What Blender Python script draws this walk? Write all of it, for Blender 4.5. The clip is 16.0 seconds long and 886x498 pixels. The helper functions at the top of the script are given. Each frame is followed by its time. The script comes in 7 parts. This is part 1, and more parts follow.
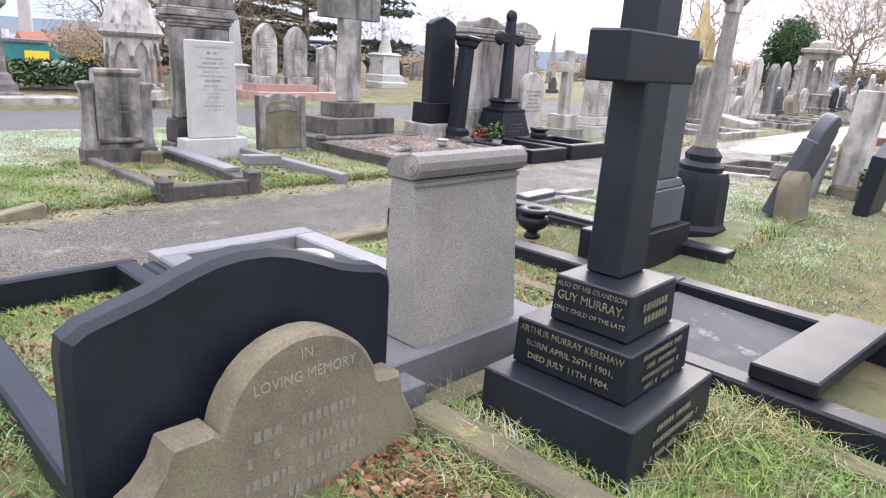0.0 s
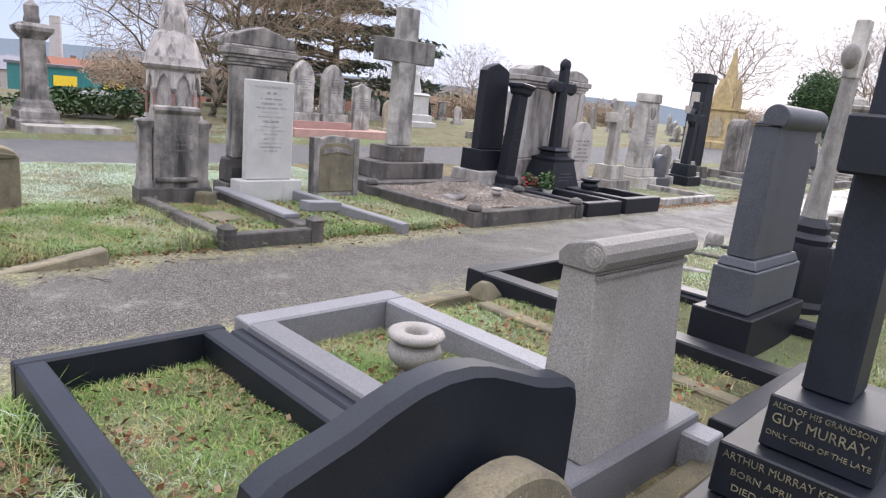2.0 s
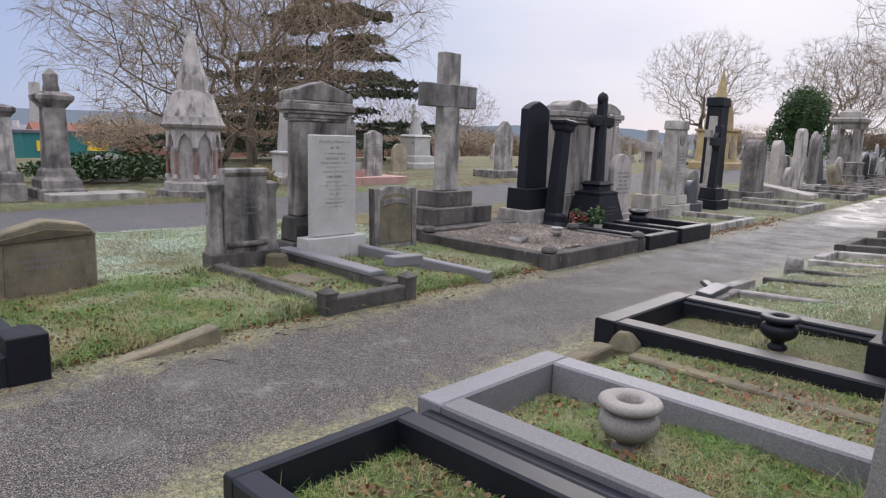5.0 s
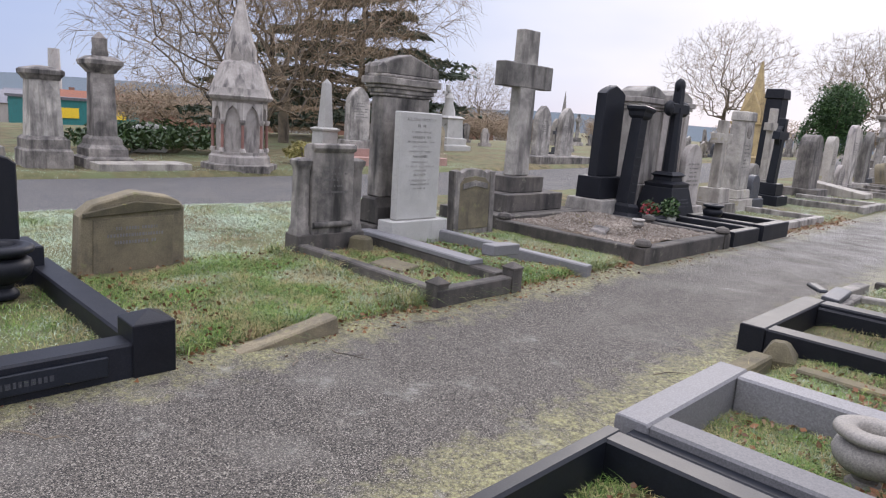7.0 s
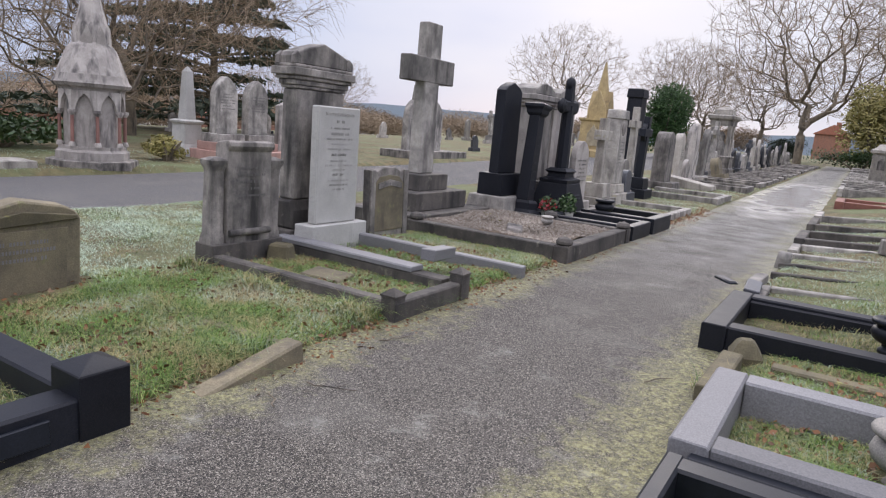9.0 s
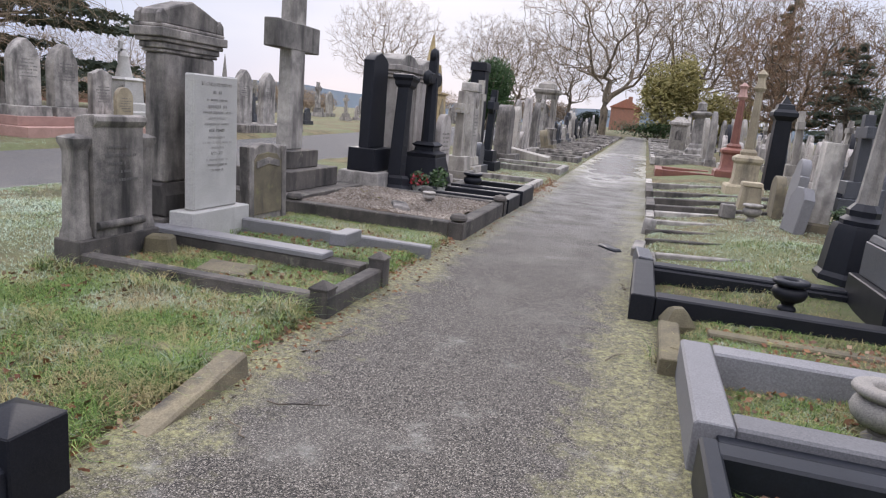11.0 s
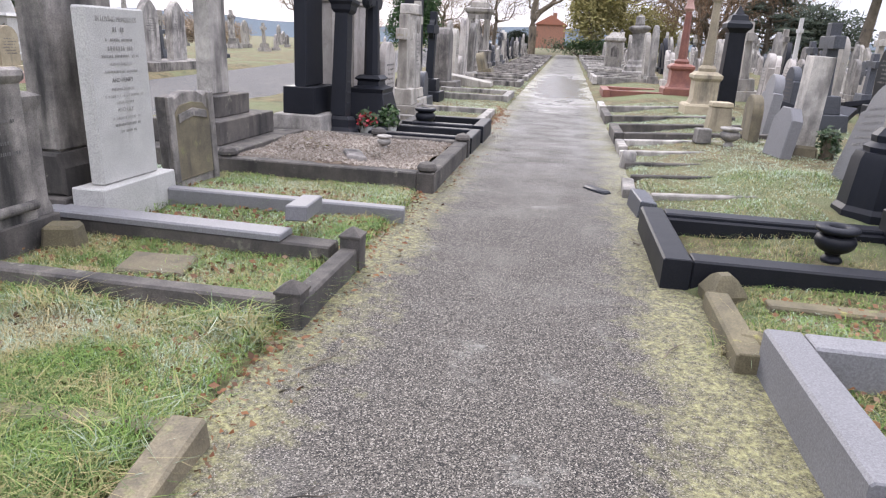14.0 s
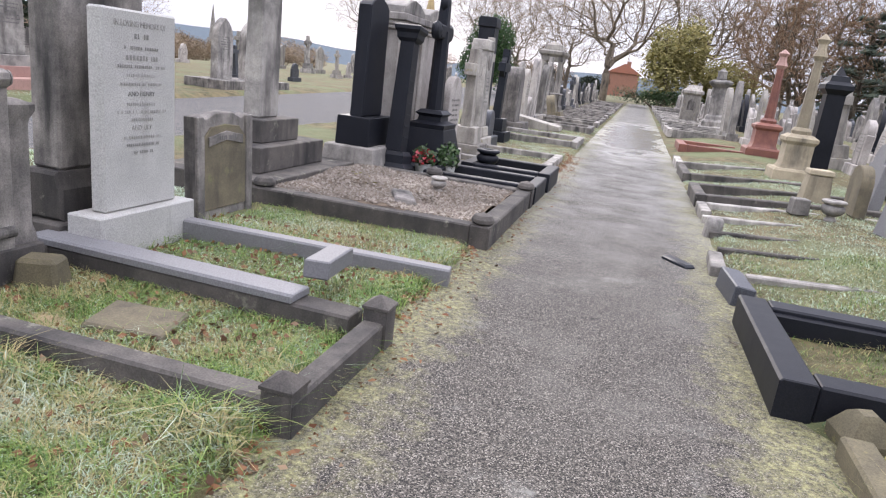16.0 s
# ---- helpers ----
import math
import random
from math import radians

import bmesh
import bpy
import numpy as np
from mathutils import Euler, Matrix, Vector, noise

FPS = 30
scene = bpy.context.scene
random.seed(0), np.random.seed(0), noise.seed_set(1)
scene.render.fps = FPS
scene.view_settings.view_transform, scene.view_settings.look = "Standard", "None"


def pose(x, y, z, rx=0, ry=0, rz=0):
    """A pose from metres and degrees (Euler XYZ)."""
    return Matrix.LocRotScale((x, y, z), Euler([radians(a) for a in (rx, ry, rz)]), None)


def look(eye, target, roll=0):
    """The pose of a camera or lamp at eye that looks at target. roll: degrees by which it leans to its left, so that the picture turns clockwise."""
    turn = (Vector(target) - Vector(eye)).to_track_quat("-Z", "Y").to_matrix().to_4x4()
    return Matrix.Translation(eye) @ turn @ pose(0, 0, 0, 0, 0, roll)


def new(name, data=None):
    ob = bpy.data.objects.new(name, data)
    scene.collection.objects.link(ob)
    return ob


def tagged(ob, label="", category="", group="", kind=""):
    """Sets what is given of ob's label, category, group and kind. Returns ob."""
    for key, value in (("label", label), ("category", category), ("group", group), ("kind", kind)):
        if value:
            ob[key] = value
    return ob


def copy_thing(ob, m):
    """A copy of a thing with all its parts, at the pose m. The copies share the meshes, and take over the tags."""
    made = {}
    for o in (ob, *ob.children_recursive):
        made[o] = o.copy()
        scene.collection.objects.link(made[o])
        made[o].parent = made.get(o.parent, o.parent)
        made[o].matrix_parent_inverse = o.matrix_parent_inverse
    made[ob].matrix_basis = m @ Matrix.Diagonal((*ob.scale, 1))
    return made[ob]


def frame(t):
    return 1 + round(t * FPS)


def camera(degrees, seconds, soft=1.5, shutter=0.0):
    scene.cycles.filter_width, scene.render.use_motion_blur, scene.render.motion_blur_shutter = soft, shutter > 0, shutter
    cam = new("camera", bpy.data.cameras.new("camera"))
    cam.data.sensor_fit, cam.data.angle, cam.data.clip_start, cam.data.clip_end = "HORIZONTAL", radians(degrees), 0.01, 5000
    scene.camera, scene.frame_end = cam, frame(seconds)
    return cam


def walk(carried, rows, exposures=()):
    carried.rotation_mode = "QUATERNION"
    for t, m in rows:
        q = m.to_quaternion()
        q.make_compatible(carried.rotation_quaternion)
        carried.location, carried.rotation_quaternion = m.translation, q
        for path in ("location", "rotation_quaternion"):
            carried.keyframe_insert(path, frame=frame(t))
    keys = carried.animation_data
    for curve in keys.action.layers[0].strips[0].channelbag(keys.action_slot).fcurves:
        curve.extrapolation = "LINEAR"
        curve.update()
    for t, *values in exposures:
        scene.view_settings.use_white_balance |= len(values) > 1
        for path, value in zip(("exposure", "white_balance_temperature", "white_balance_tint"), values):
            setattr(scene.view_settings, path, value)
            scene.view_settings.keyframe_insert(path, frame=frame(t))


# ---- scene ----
cam = camera(67.9, 16.0, soft=1.2)
METRES, EYE, TILT, LEAN, TURN = 6.8, 1.5, 0.0, 0.0, 43.7
ROWS = [
    (0.0, 0.0, 0.0, 0.0, 1.01, -16.07, -3.51),
    (0.5, -0.0091, 0.0261, 0.0021, 4.1, -14.73, -1.53),
    (1.0, -0.0211, 0.0388, -0.001, 2.21, -15.91, -3.08),
    (1.5, -0.0588, 0.0518, -0.0018, 1.48, -14.37, -3.35),
    (2.0, -0.0885, 0.0558, 0.0091, 2.37, -13.02, -5.61),
    (2.5, -0.1063, 0.0628, 0.0127, 6.23, -10.46, -4.01),
    (3.0, -0.1271, 0.0803, 0.0095, 6.36, -8.88, -3.19),
    (3.5, -0.1434, 0.0943, 0.0105, 5.84, -8.02, -1.81),
    (4.0, -0.1735, 0.0971, 0.0088, 1.52, -7.93, -2.74),
    (4.5, -0.2066, 0.0929, 0.0112, 0.26, -9.07, -1.73),
    (7.0, -0.3678, 0.1509, 0.0003, 1.61, -11.24, -4.04),
    (7.5, -0.3902, 0.175, -0.0002, -0.27, -9.17, -3.95),
    (8.0, -0.4143, 0.1881, -0.002, -3.61, -10.22, -4.06),
    (10.5, -0.5578, 0.2696, -0.0041, -23.92, -9.95, -5.08),
    (11.0, -0.5606, 0.3, -0.012, -26.76, -11.83, -5.0),
    (11.5, -0.5634, 0.33, -0.005, -25.68, -14.34, -3.82),
    (12.0, -0.576, 0.3725, -0.0047, -27.75, -14.24, -3.4),
    (12.5, -0.595, 0.3946, -0.0013, -32.35, -13.56, -4.73),
    (13.0, -0.5916, 0.4113, -0.0049, -29.69, -13.86, -4.37),
    (13.5, -0.5629, 0.4367, -0.0075, -30.02, -15.89, -3.86),
    (14.0, -0.5375, 0.4539, -0.0085, -33.34, -17.65, -2.63),
    (14.5, -0.5252, 0.4852, -0.0099, -36.48, -15.94, -5.53),
    (15.0, -0.5151, 0.5108, -0.0103, -34.29, -15.9, -5.76),
    (15.5, -0.4928, 0.5363, -0.0139, -29.28, -15.59, -8.51),
    (16.0, -0.4703, 0.5571, -0.0124, -27.35, -15.09, -6.66),
]
walk(cam, [(t, pose(0, 0, EYE, TILT, LEAN, TURN) @ pose(METRES * x, METRES * y, METRES * z, 90 + pitch, roll, yaw)) for t, x, y, z, yaw, pitch, roll in ROWS], [
    (t, stops + 0.17, 6530, 16) for t, stops in ((0.0, 0.95), (1.0, 0.9), (1.5, 0.8), (2.0, 0.55), (2.5, 0.25), (3.0, 0.05), (3.5, -0.1), (4.5, -0.1), (7.0, 0.1), (7.5, -0.05), (8.0, -0.05), (10.5, 0.0), (11.0, 0.05), (11.5, 0.25), (12.5, 0.4), (14.0, 0.55), (14.5, 0.6), (15.5, 0.55), (16.0, 0.45))])

# ---- light ----
world = bpy.data.worlds.new("overcast_sky")
scene.world = world
world.use_nodes = True
wn, wl = world.node_tree.nodes, world.node_tree.links
wn.clear()
w_out = wn.new("ShaderNodeOutputWorld")
w_bg = wn.new("ShaderNodeBackground")
w_sky = wn.new("ShaderNodeTexSky")
w_sky.sky_type = "NISHITA"
w_sky.sun_disc = False
w_sky.sun_elevation = radians(24)
w_sky.sun_rotation = radians(-22)
w_co = wn.new("ShaderNodeTexCoord")
w_map = wn.new("ShaderNodeMapping")
w_map.inputs["Scale"].default_value = (1.0, 1.0, 3.2)
w_noise = wn.new("ShaderNodeTexNoise")
w_noise.inputs["Scale"].default_value = 1.7
w_noise.inputs["Detail"].default_value = 4.0
w_ramp = wn.new("ShaderNodeValToRGB")
w_ramp.color_ramp.elements[0].position = 0.34
w_ramp.color_ramp.elements[0].color = (5.6, 6.4, 8.3, 1)
w_ramp.color_ramp.elements[1].position = 0.68
w_ramp.color_ramp.elements[1].color = (8.0, 8.25, 8.9, 1)
w_mix = wn.new("ShaderNodeMixRGB")
w_mix.inputs["Fac"].default_value = 0.88
w_bg.inputs["Strength"].default_value = 0.095
wl.new(w_co.outputs["Generated"], w_map.inputs["Vector"])
wl.new(w_map.outputs["Vector"], w_noise.inputs["Vector"])
wl.new(w_noise.outputs["Fac"], w_ramp.inputs["Fac"])
wl.new(w_sky.outputs["Color"], w_mix.inputs[1])
wl.new(w_ramp.outputs["Color"], w_mix.inputs[2])
w_sep = wn.new("ShaderNodeSeparateXYZ")
w_up = wn.new("ShaderNodeMapRange")
w_up.interpolation_type = "SMOOTHSTEP"
w_up.inputs["From Min"].default_value, w_up.inputs["From Max"].default_value = 0.12, 1.0
w_up.inputs["To Min"].default_value, w_up.inputs["To Max"].default_value = 0.0, 1.0
w_dome = wn.new("ShaderNodeMixRGB")
w_dome.blend_type = "MULTIPLY"
w_dome.inputs["Fac"].default_value = 1.0
w_tint = wn.new("ShaderNodeValToRGB")
w_tint.color_ramp.elements[0].color = (0.92, 0.93, 0.96, 1)
w_tint.color_ramp.elements[1].color = (3.3, 3.12, 2.92, 1)
wl.new(w_co.outputs["Generated"], w_sep.inputs[0])
wl.new(w_sep.outputs[2], w_up.inputs["Value"])
wl.new(w_up.outputs["Result"], w_tint.inputs["Fac"])
wl.new(w_mix.outputs["Color"], w_dome.inputs[1])
wl.new(w_tint.outputs["Color"], w_dome.inputs[2])
w_west = wn.new("ShaderNodeMapRange")
w_west.interpolation_type = "SMOOTHSTEP"
w_west.inputs["From Min"].default_value, w_west.inputs["From Max"].default_value = -1.0, -0.45
w_blue = wn.new("ShaderNodeMixRGB")
w_blue.inputs[1].default_value = (0.72, 0.8, 0.93, 1)
w_blue.inputs[2].default_value = (1, 1, 1, 1)
w_grade = wn.new("ShaderNodeMixRGB")
w_grade.blend_type = "MULTIPLY"
w_grade.inputs["Fac"].default_value = 1.0
wl.new(w_sep.outputs[0], w_west.inputs["Value"])
wl.new(w_west.outputs["Result"], w_blue.inputs["Fac"])
wl.new(w_dome.outputs["Color"], w_grade.inputs[1])
wl.new(w_blue.outputs["Color"], w_grade.inputs[2])
wl.new(w_grade.outputs["Color"], w_bg.inputs["Color"])
wl.new(w_bg.outputs["Background"], w_out.inputs["Surface"])

sun = new("sun", bpy.data.lights.new("sun", "SUN"))
sun.data.energy = 1.2
sun.data.angle = radians(25)
sun.data.color = (1.0, 0.96, 0.9)
sun.matrix_world = look((-22 * 0.9, 54 * 0.9, 26), (0, 0, 0))


# ---- materials ----
def nodes_of(name):
    m = bpy.data.materials.new(name)
    m.use_nodes = True
    nt = m.node_tree
    return m, nt, nt.nodes["Principled BSDF"]


def noise_node(nt, vec, scale, detail=5.0, rough=0.6):
    n = nt.nodes.new("ShaderNodeTexNoise")
    n.inputs["Scale"].default_value = scale
    n.inputs["Detail"].default_value = detail
    n.inputs["Roughness"].default_value = rough
    nt.links.new(vec, n.inputs["Vector"])
    return n.outputs["Fac"]


def ramp_node(nt, fac, a, b, pa=0.35, pb=0.65):
    r = nt.nodes.new("ShaderNodeValToRGB")
    r.color_ramp.elements[0].position, r.color_ramp.elements[1].position = pa, pb
    r.color_ramp.elements[0].color, r.color_ramp.elements[1].color = (*a, 1), (*b, 1)
    nt.links.new(fac, r.inputs["Fac"])
    return r.outputs["Color"]


def mix_node(nt, fac, a, b, mode="MIX"):
    m = nt.nodes.new("ShaderNodeMixRGB")
    m.blend_type = mode
    for sock, v in ((0, fac), (1, a), (2, b)):
        if isinstance(v, (int, float)):
            m.inputs[sock].default_value = v
        elif isinstance(v, tuple):
            m.inputs[sock].default_value = (*v, 1)
        else:
            nt.links.new(v, m.inputs[sock])
    return m.outputs["Color"]


def mask(nt, fac, pa, pb):
    return ramp_node(nt, fac, (0, 0, 0), (1, 1, 1), pa, pb)


def local_vec(nt, stretch=(1, 1, 1)):
    """Object coordinates, shifted for each object so that repeats differ."""
    co = nt.nodes.new("ShaderNodeTexCoord")
    info = nt.nodes.new("ShaderNodeObjectInfo")
    mul = nt.nodes.new("ShaderNodeMath")
    mul.operation = "MULTIPLY"
    mul.inputs[1].default_value = 37.0
    nt.links.new(info.outputs["Random"], mul.inputs[0])
    add = nt.nodes.new("ShaderNodeVectorMath")
    add.operation = "ADD"
    nt.links.new(co.outputs["Object"], add.inputs[0])
    nt.links.new(mul.outputs[0], add.inputs[1])
    mp = nt.nodes.new("ShaderNodeMapping")
    mp.inputs["Scale"].default_value = stretch
    nt.links.new(add.outputs[0], mp.inputs["Vector"])
    return mp.outputs["Vector"], info.outputs["Random"]


def bump_node(nt, bsdf, height, strength, distance):
    b = nt.nodes.new("ShaderNodeBump")
    b.inputs["Strength"].default_value = strength
    b.inputs["Distance"].default_value = distance
    nt.links.new(height, b.inputs["Height"])
    nt.links.new(b.outputs["Normal"], bsdf.inputs["Normal"])


def stone(name, light, dark, stain, rough=0.85, stain_at=(0.52, 0.7), bump=0.35, speck=None, lichen=None, vary=0.25, spec=0.5):
    """Weathered stone: grain, broad blotches, streaks of soot that run down, and lichen."""
    m, nt, bsdf = nodes_of(name)
    v, rnd = local_vec(nt)
    s, _ = local_vec(nt, (3.2, 3.2, 0.7))
    blotch = noise_node(nt, v, 3.1, 8.0, 0.68)
    grain = noise_node(nt, v, 120.0, 3.0)
    col = ramp_node(nt, blotch, dark, light, 0.34, 0.64)
    streak = noise_node(nt, s, 1.3, 5.0, 0.58)
    col = mix_node(nt, mask(nt, streak, *stain_at), col, stain)
    if lichen:
        col = mix_node(nt, mask(nt, noise_node(nt, v, 6.0, 6.0, 0.7), 0.6, 0.68), col, lichen)
    if speck:
        vo = nt.nodes.new("ShaderNodeTexVoronoi")
        vo.inputs["Scale"].default_value = speck[1]
        nt.links.new(v, vo.inputs["Vector"])
        sep = nt.nodes.new("ShaderNodeSeparateColor")
        nt.links.new(vo.outputs["Color"], sep.inputs["Color"])
        col = mix_node(nt, mask(nt, sep.outputs[0], 0.5, 0.75), col, speck[0])
    g = ramp_node(nt, grain, (0.72, 0.72, 0.72), (1.18, 1.18, 1.18), 0.3, 0.7)
    col = mix_node(nt, 1.0, col, g, "MULTIPLY")
    tone = nt.nodes.new("ShaderNodeMapRange")
    tone.inputs["To Min"].default_value, tone.inputs["To Max"].default_value = 1 - vary, 1 + vary
    nt.links.new(rnd, tone.inputs["Value"])
    col = mix_node(nt, 1.0, col, tone.outputs["Result"], "MULTIPLY")
    nt.links.new(col, bsdf.inputs["Base Color"])
    rr = nt.nodes.new("ShaderNodeMapRange")
    rr.inputs["To Min"].default_value, rr.inputs["To Max"].default_value = rough - 0.1, min(1, rough + 0.12)
    nt.links.new(blotch, rr.inputs["Value"])
    nt.links.new(rr.outputs["Result"], bsdf.inputs["Roughness"])
    bsdf.inputs["Specular IOR Level"].default_value = spec
    h = mix_node(nt, 0.5, grain, noise_node(nt, v, 22.0, 5.0))
    bump_node(nt, bsdf, h, bump, 0.006)
    return m


m_soot = stone("sooty_sandstone", (0.4, 0.365, 0.325), (0.115, 0.106, 0.1), (0.034, 0.032, 0.03), 0.88, (0.43, 0.7))
m_kerbdark = stone("dark_kerb_stone", (0.13, 0.115, 0.1), (0.06, 0.055, 0.05), (0.03, 0.028, 0.027), 0.88, (0.45, 0.7), 0.5, lichen=(0.2, 0.19, 0.15))
m_black = stone("black_granite", (0.012, 0.014, 0.021), (0.006, 0.007, 0.011), (0.018, 0.019, 0.023), 0.48, (0.5, 0.75), 0.1, ((0.017, 0.018, 0.022), 420.0), spec=0.25)
m_honed = stone("honed_black_granite", (0.013, 0.016, 0.023), (0.007, 0.009, 0.013), (0.02, 0.021, 0.026), 0.46, (0.55, 0.8), 0.08, spec=0.32)
m_bluegrey = stone("blue_grey_granite", (0.06, 0.065, 0.078), (0.034, 0.036, 0.043), (0.024, 0.025, 0.03), 0.5, (0.55, 0.75), 0.12, ((0.085, 0.09, 0.1), 380.0))
m_grey = stone("grey_granite", (0.29, 0.271, 0.243), (0.215, 0.2, 0.178), (0.2, 0.18, 0.15), 0.8, (0.55, 0.8), 0.25, ((0.19, 0.178, 0.16), 330.0))
m_kerbgrey = stone("light_grey_granite", (0.185, 0.183, 0.187), (0.142, 0.14, 0.144), (0.18, 0.174, 0.168), 0.65, (0.6, 0.85), 0.12, ((0.18, 0.178, 0.184), 330.0))
m_white = stone("pale_limestone", (0.5, 0.49, 0.46), (0.41, 0.4, 0.375), (0.3, 0.285, 0.26), 0.85, (0.6, 0.85), 0.2, vary=0.12)
m_pale = stone("weathered_pale_stone", (0.42, 0.39, 0.34), (0.27, 0.25, 0.22), (0.12, 0.11, 0.1), 0.9, (0.5, 0.72), 0.35, lichen=(0.3, 0.27, 0.16))
m_mid = stone("grey_weathered_stone", (0.45, 0.42, 0.375), (0.17, 0.16, 0.148), (0.065, 0.06, 0.056), 0.9, (0.47, 0.72), 0.35, vary=0.4)
m_brown = stone("brown_sandstone", (0.23, 0.195, 0.125), (0.125, 0.108, 0.075), (0.06, 0.055, 0.05), 0.92, (0.55, 0.75), 0.5, lichen=(0.2, 0.19, 0.1))
m_moss = stone("mossy_sandstone", (0.17, 0.145, 0.085), (0.09, 0.078, 0.05), (0.09, 0.08, 0.05), 0.95, (0.55, 0.75), 0.6, lichen=(0.25, 0.23, 0.08))
m_cream = stone("cream_sandstone", (0.42, 0.36, 0.25), (0.27, 0.23, 0.16), (0.13, 0.115, 0.09), 0.9, (0.55, 0.75), 0.35)
m_yellow = stone("yellow_sandstone", (0.52, 0.4, 0.2), (0.34, 0.26, 0.14), (0.15, 0.12, 0.08), 0.9, (0.55, 0.75), 0.3)
m_red = stone("red_granite", (0.27, 0.11, 0.075), (0.17, 0.065, 0.05), (0.09, 0.045, 0.04), 0.6, (0.58, 0.8), 0.15)
m_pink = stone("pink_granite", (0.5, 0.31, 0.26), (0.38, 0.23, 0.19), (0.25, 0.17, 0.15), 0.7, (0.6, 0.8), 0.15)
m_redcol = stone("red_marble", (0.3, 0.15, 0.12), (0.22, 0.11, 0.09), (0.15, 0.1, 0.09), 0.6, (0.6, 0.8), 0.1)
m_oldwhite = stone("sooty_limestone", (0.5, 0.46, 0.42), (0.33, 0.3, 0.27), (0.13, 0.12, 0.115), 0.9, (0.5, 0.68), 0.3)
m_ink = stone("dark_lettering", (0.19, 0.18, 0.17), (0.14, 0.135, 0.13), (0.1, 0.1, 0.1), 0.9)
m_faint = stone("faint_lettering", (0.33, 0.32, 0.3), (0.28, 0.27, 0.25), (0.24, 0.23, 0.22), 0.9, bump=0.1)
m_ledger = stone("dark_slate", (0.05, 0.052, 0.06), (0.028, 0.03, 0.035), (0.09, 0.09, 0.09), 0.7, (0.55, 0.75), 0.3, lichen=(0.16, 0.16, 0.15), spec=0.4)
m_gilt = stone("worn_pale_lettering", (0.2, 0.18, 0.11), (0.12, 0.11, 0.075), (0.05, 0.05, 0.04), 0.7, bump=0.1)
m_lead = stone("worn_lettering", (0.25, 0.225, 0.18), (0.2, 0.18, 0.145), (0.15, 0.135, 0.11), 0.9, bump=0.1)
m_terra = stone("white_glazed_pot", (0.6, 0.6, 0.58), (0.5, 0.5, 0.48), (0.3, 0.3, 0.28), 0.5)


def world_vec(nt):
    g = nt.nodes.new("ShaderNodeNewGeometry")
    return g.outputs["Position"]


def ground_mat():
    m, nt, bsdf = nodes_of("frosty_turf")
    v = world_vec(nt)
    big = noise_node(nt, v, 0.55, 5.0)
    mid = noise_node(nt, v, 4.0, 6.0, 0.7)
    fine = noise_node(nt, v, 60.0, 4.0, 0.8)
    col = ramp_node(nt, mid, (0.05, 0.05, 0.018), (0.2, 0.155, 0.075), 0.36, 0.64)
    col = mix_node(nt, mask(nt, big, 0.46, 0.62), col, (0.13, 0.15, 0.065))
    col = mix_node(nt, mask(nt, fine, 0.56, 0.74), col, (0.22, 0.22, 0.13))
    col = mix_node(nt, mask(nt, noise_node(nt, v, 9.0, 5.0, 0.7), 0.62, 0.72), col, (0.075, 0.055, 0.033))
    nt.links.new(col, bsdf.inputs["Base Color"])
    bsdf.inputs["Roughness"].default_value = 0.95
    bump_node(nt, bsdf, mix_node(nt, 0.5, fine, mid), 1.0, 0.03)
    return m


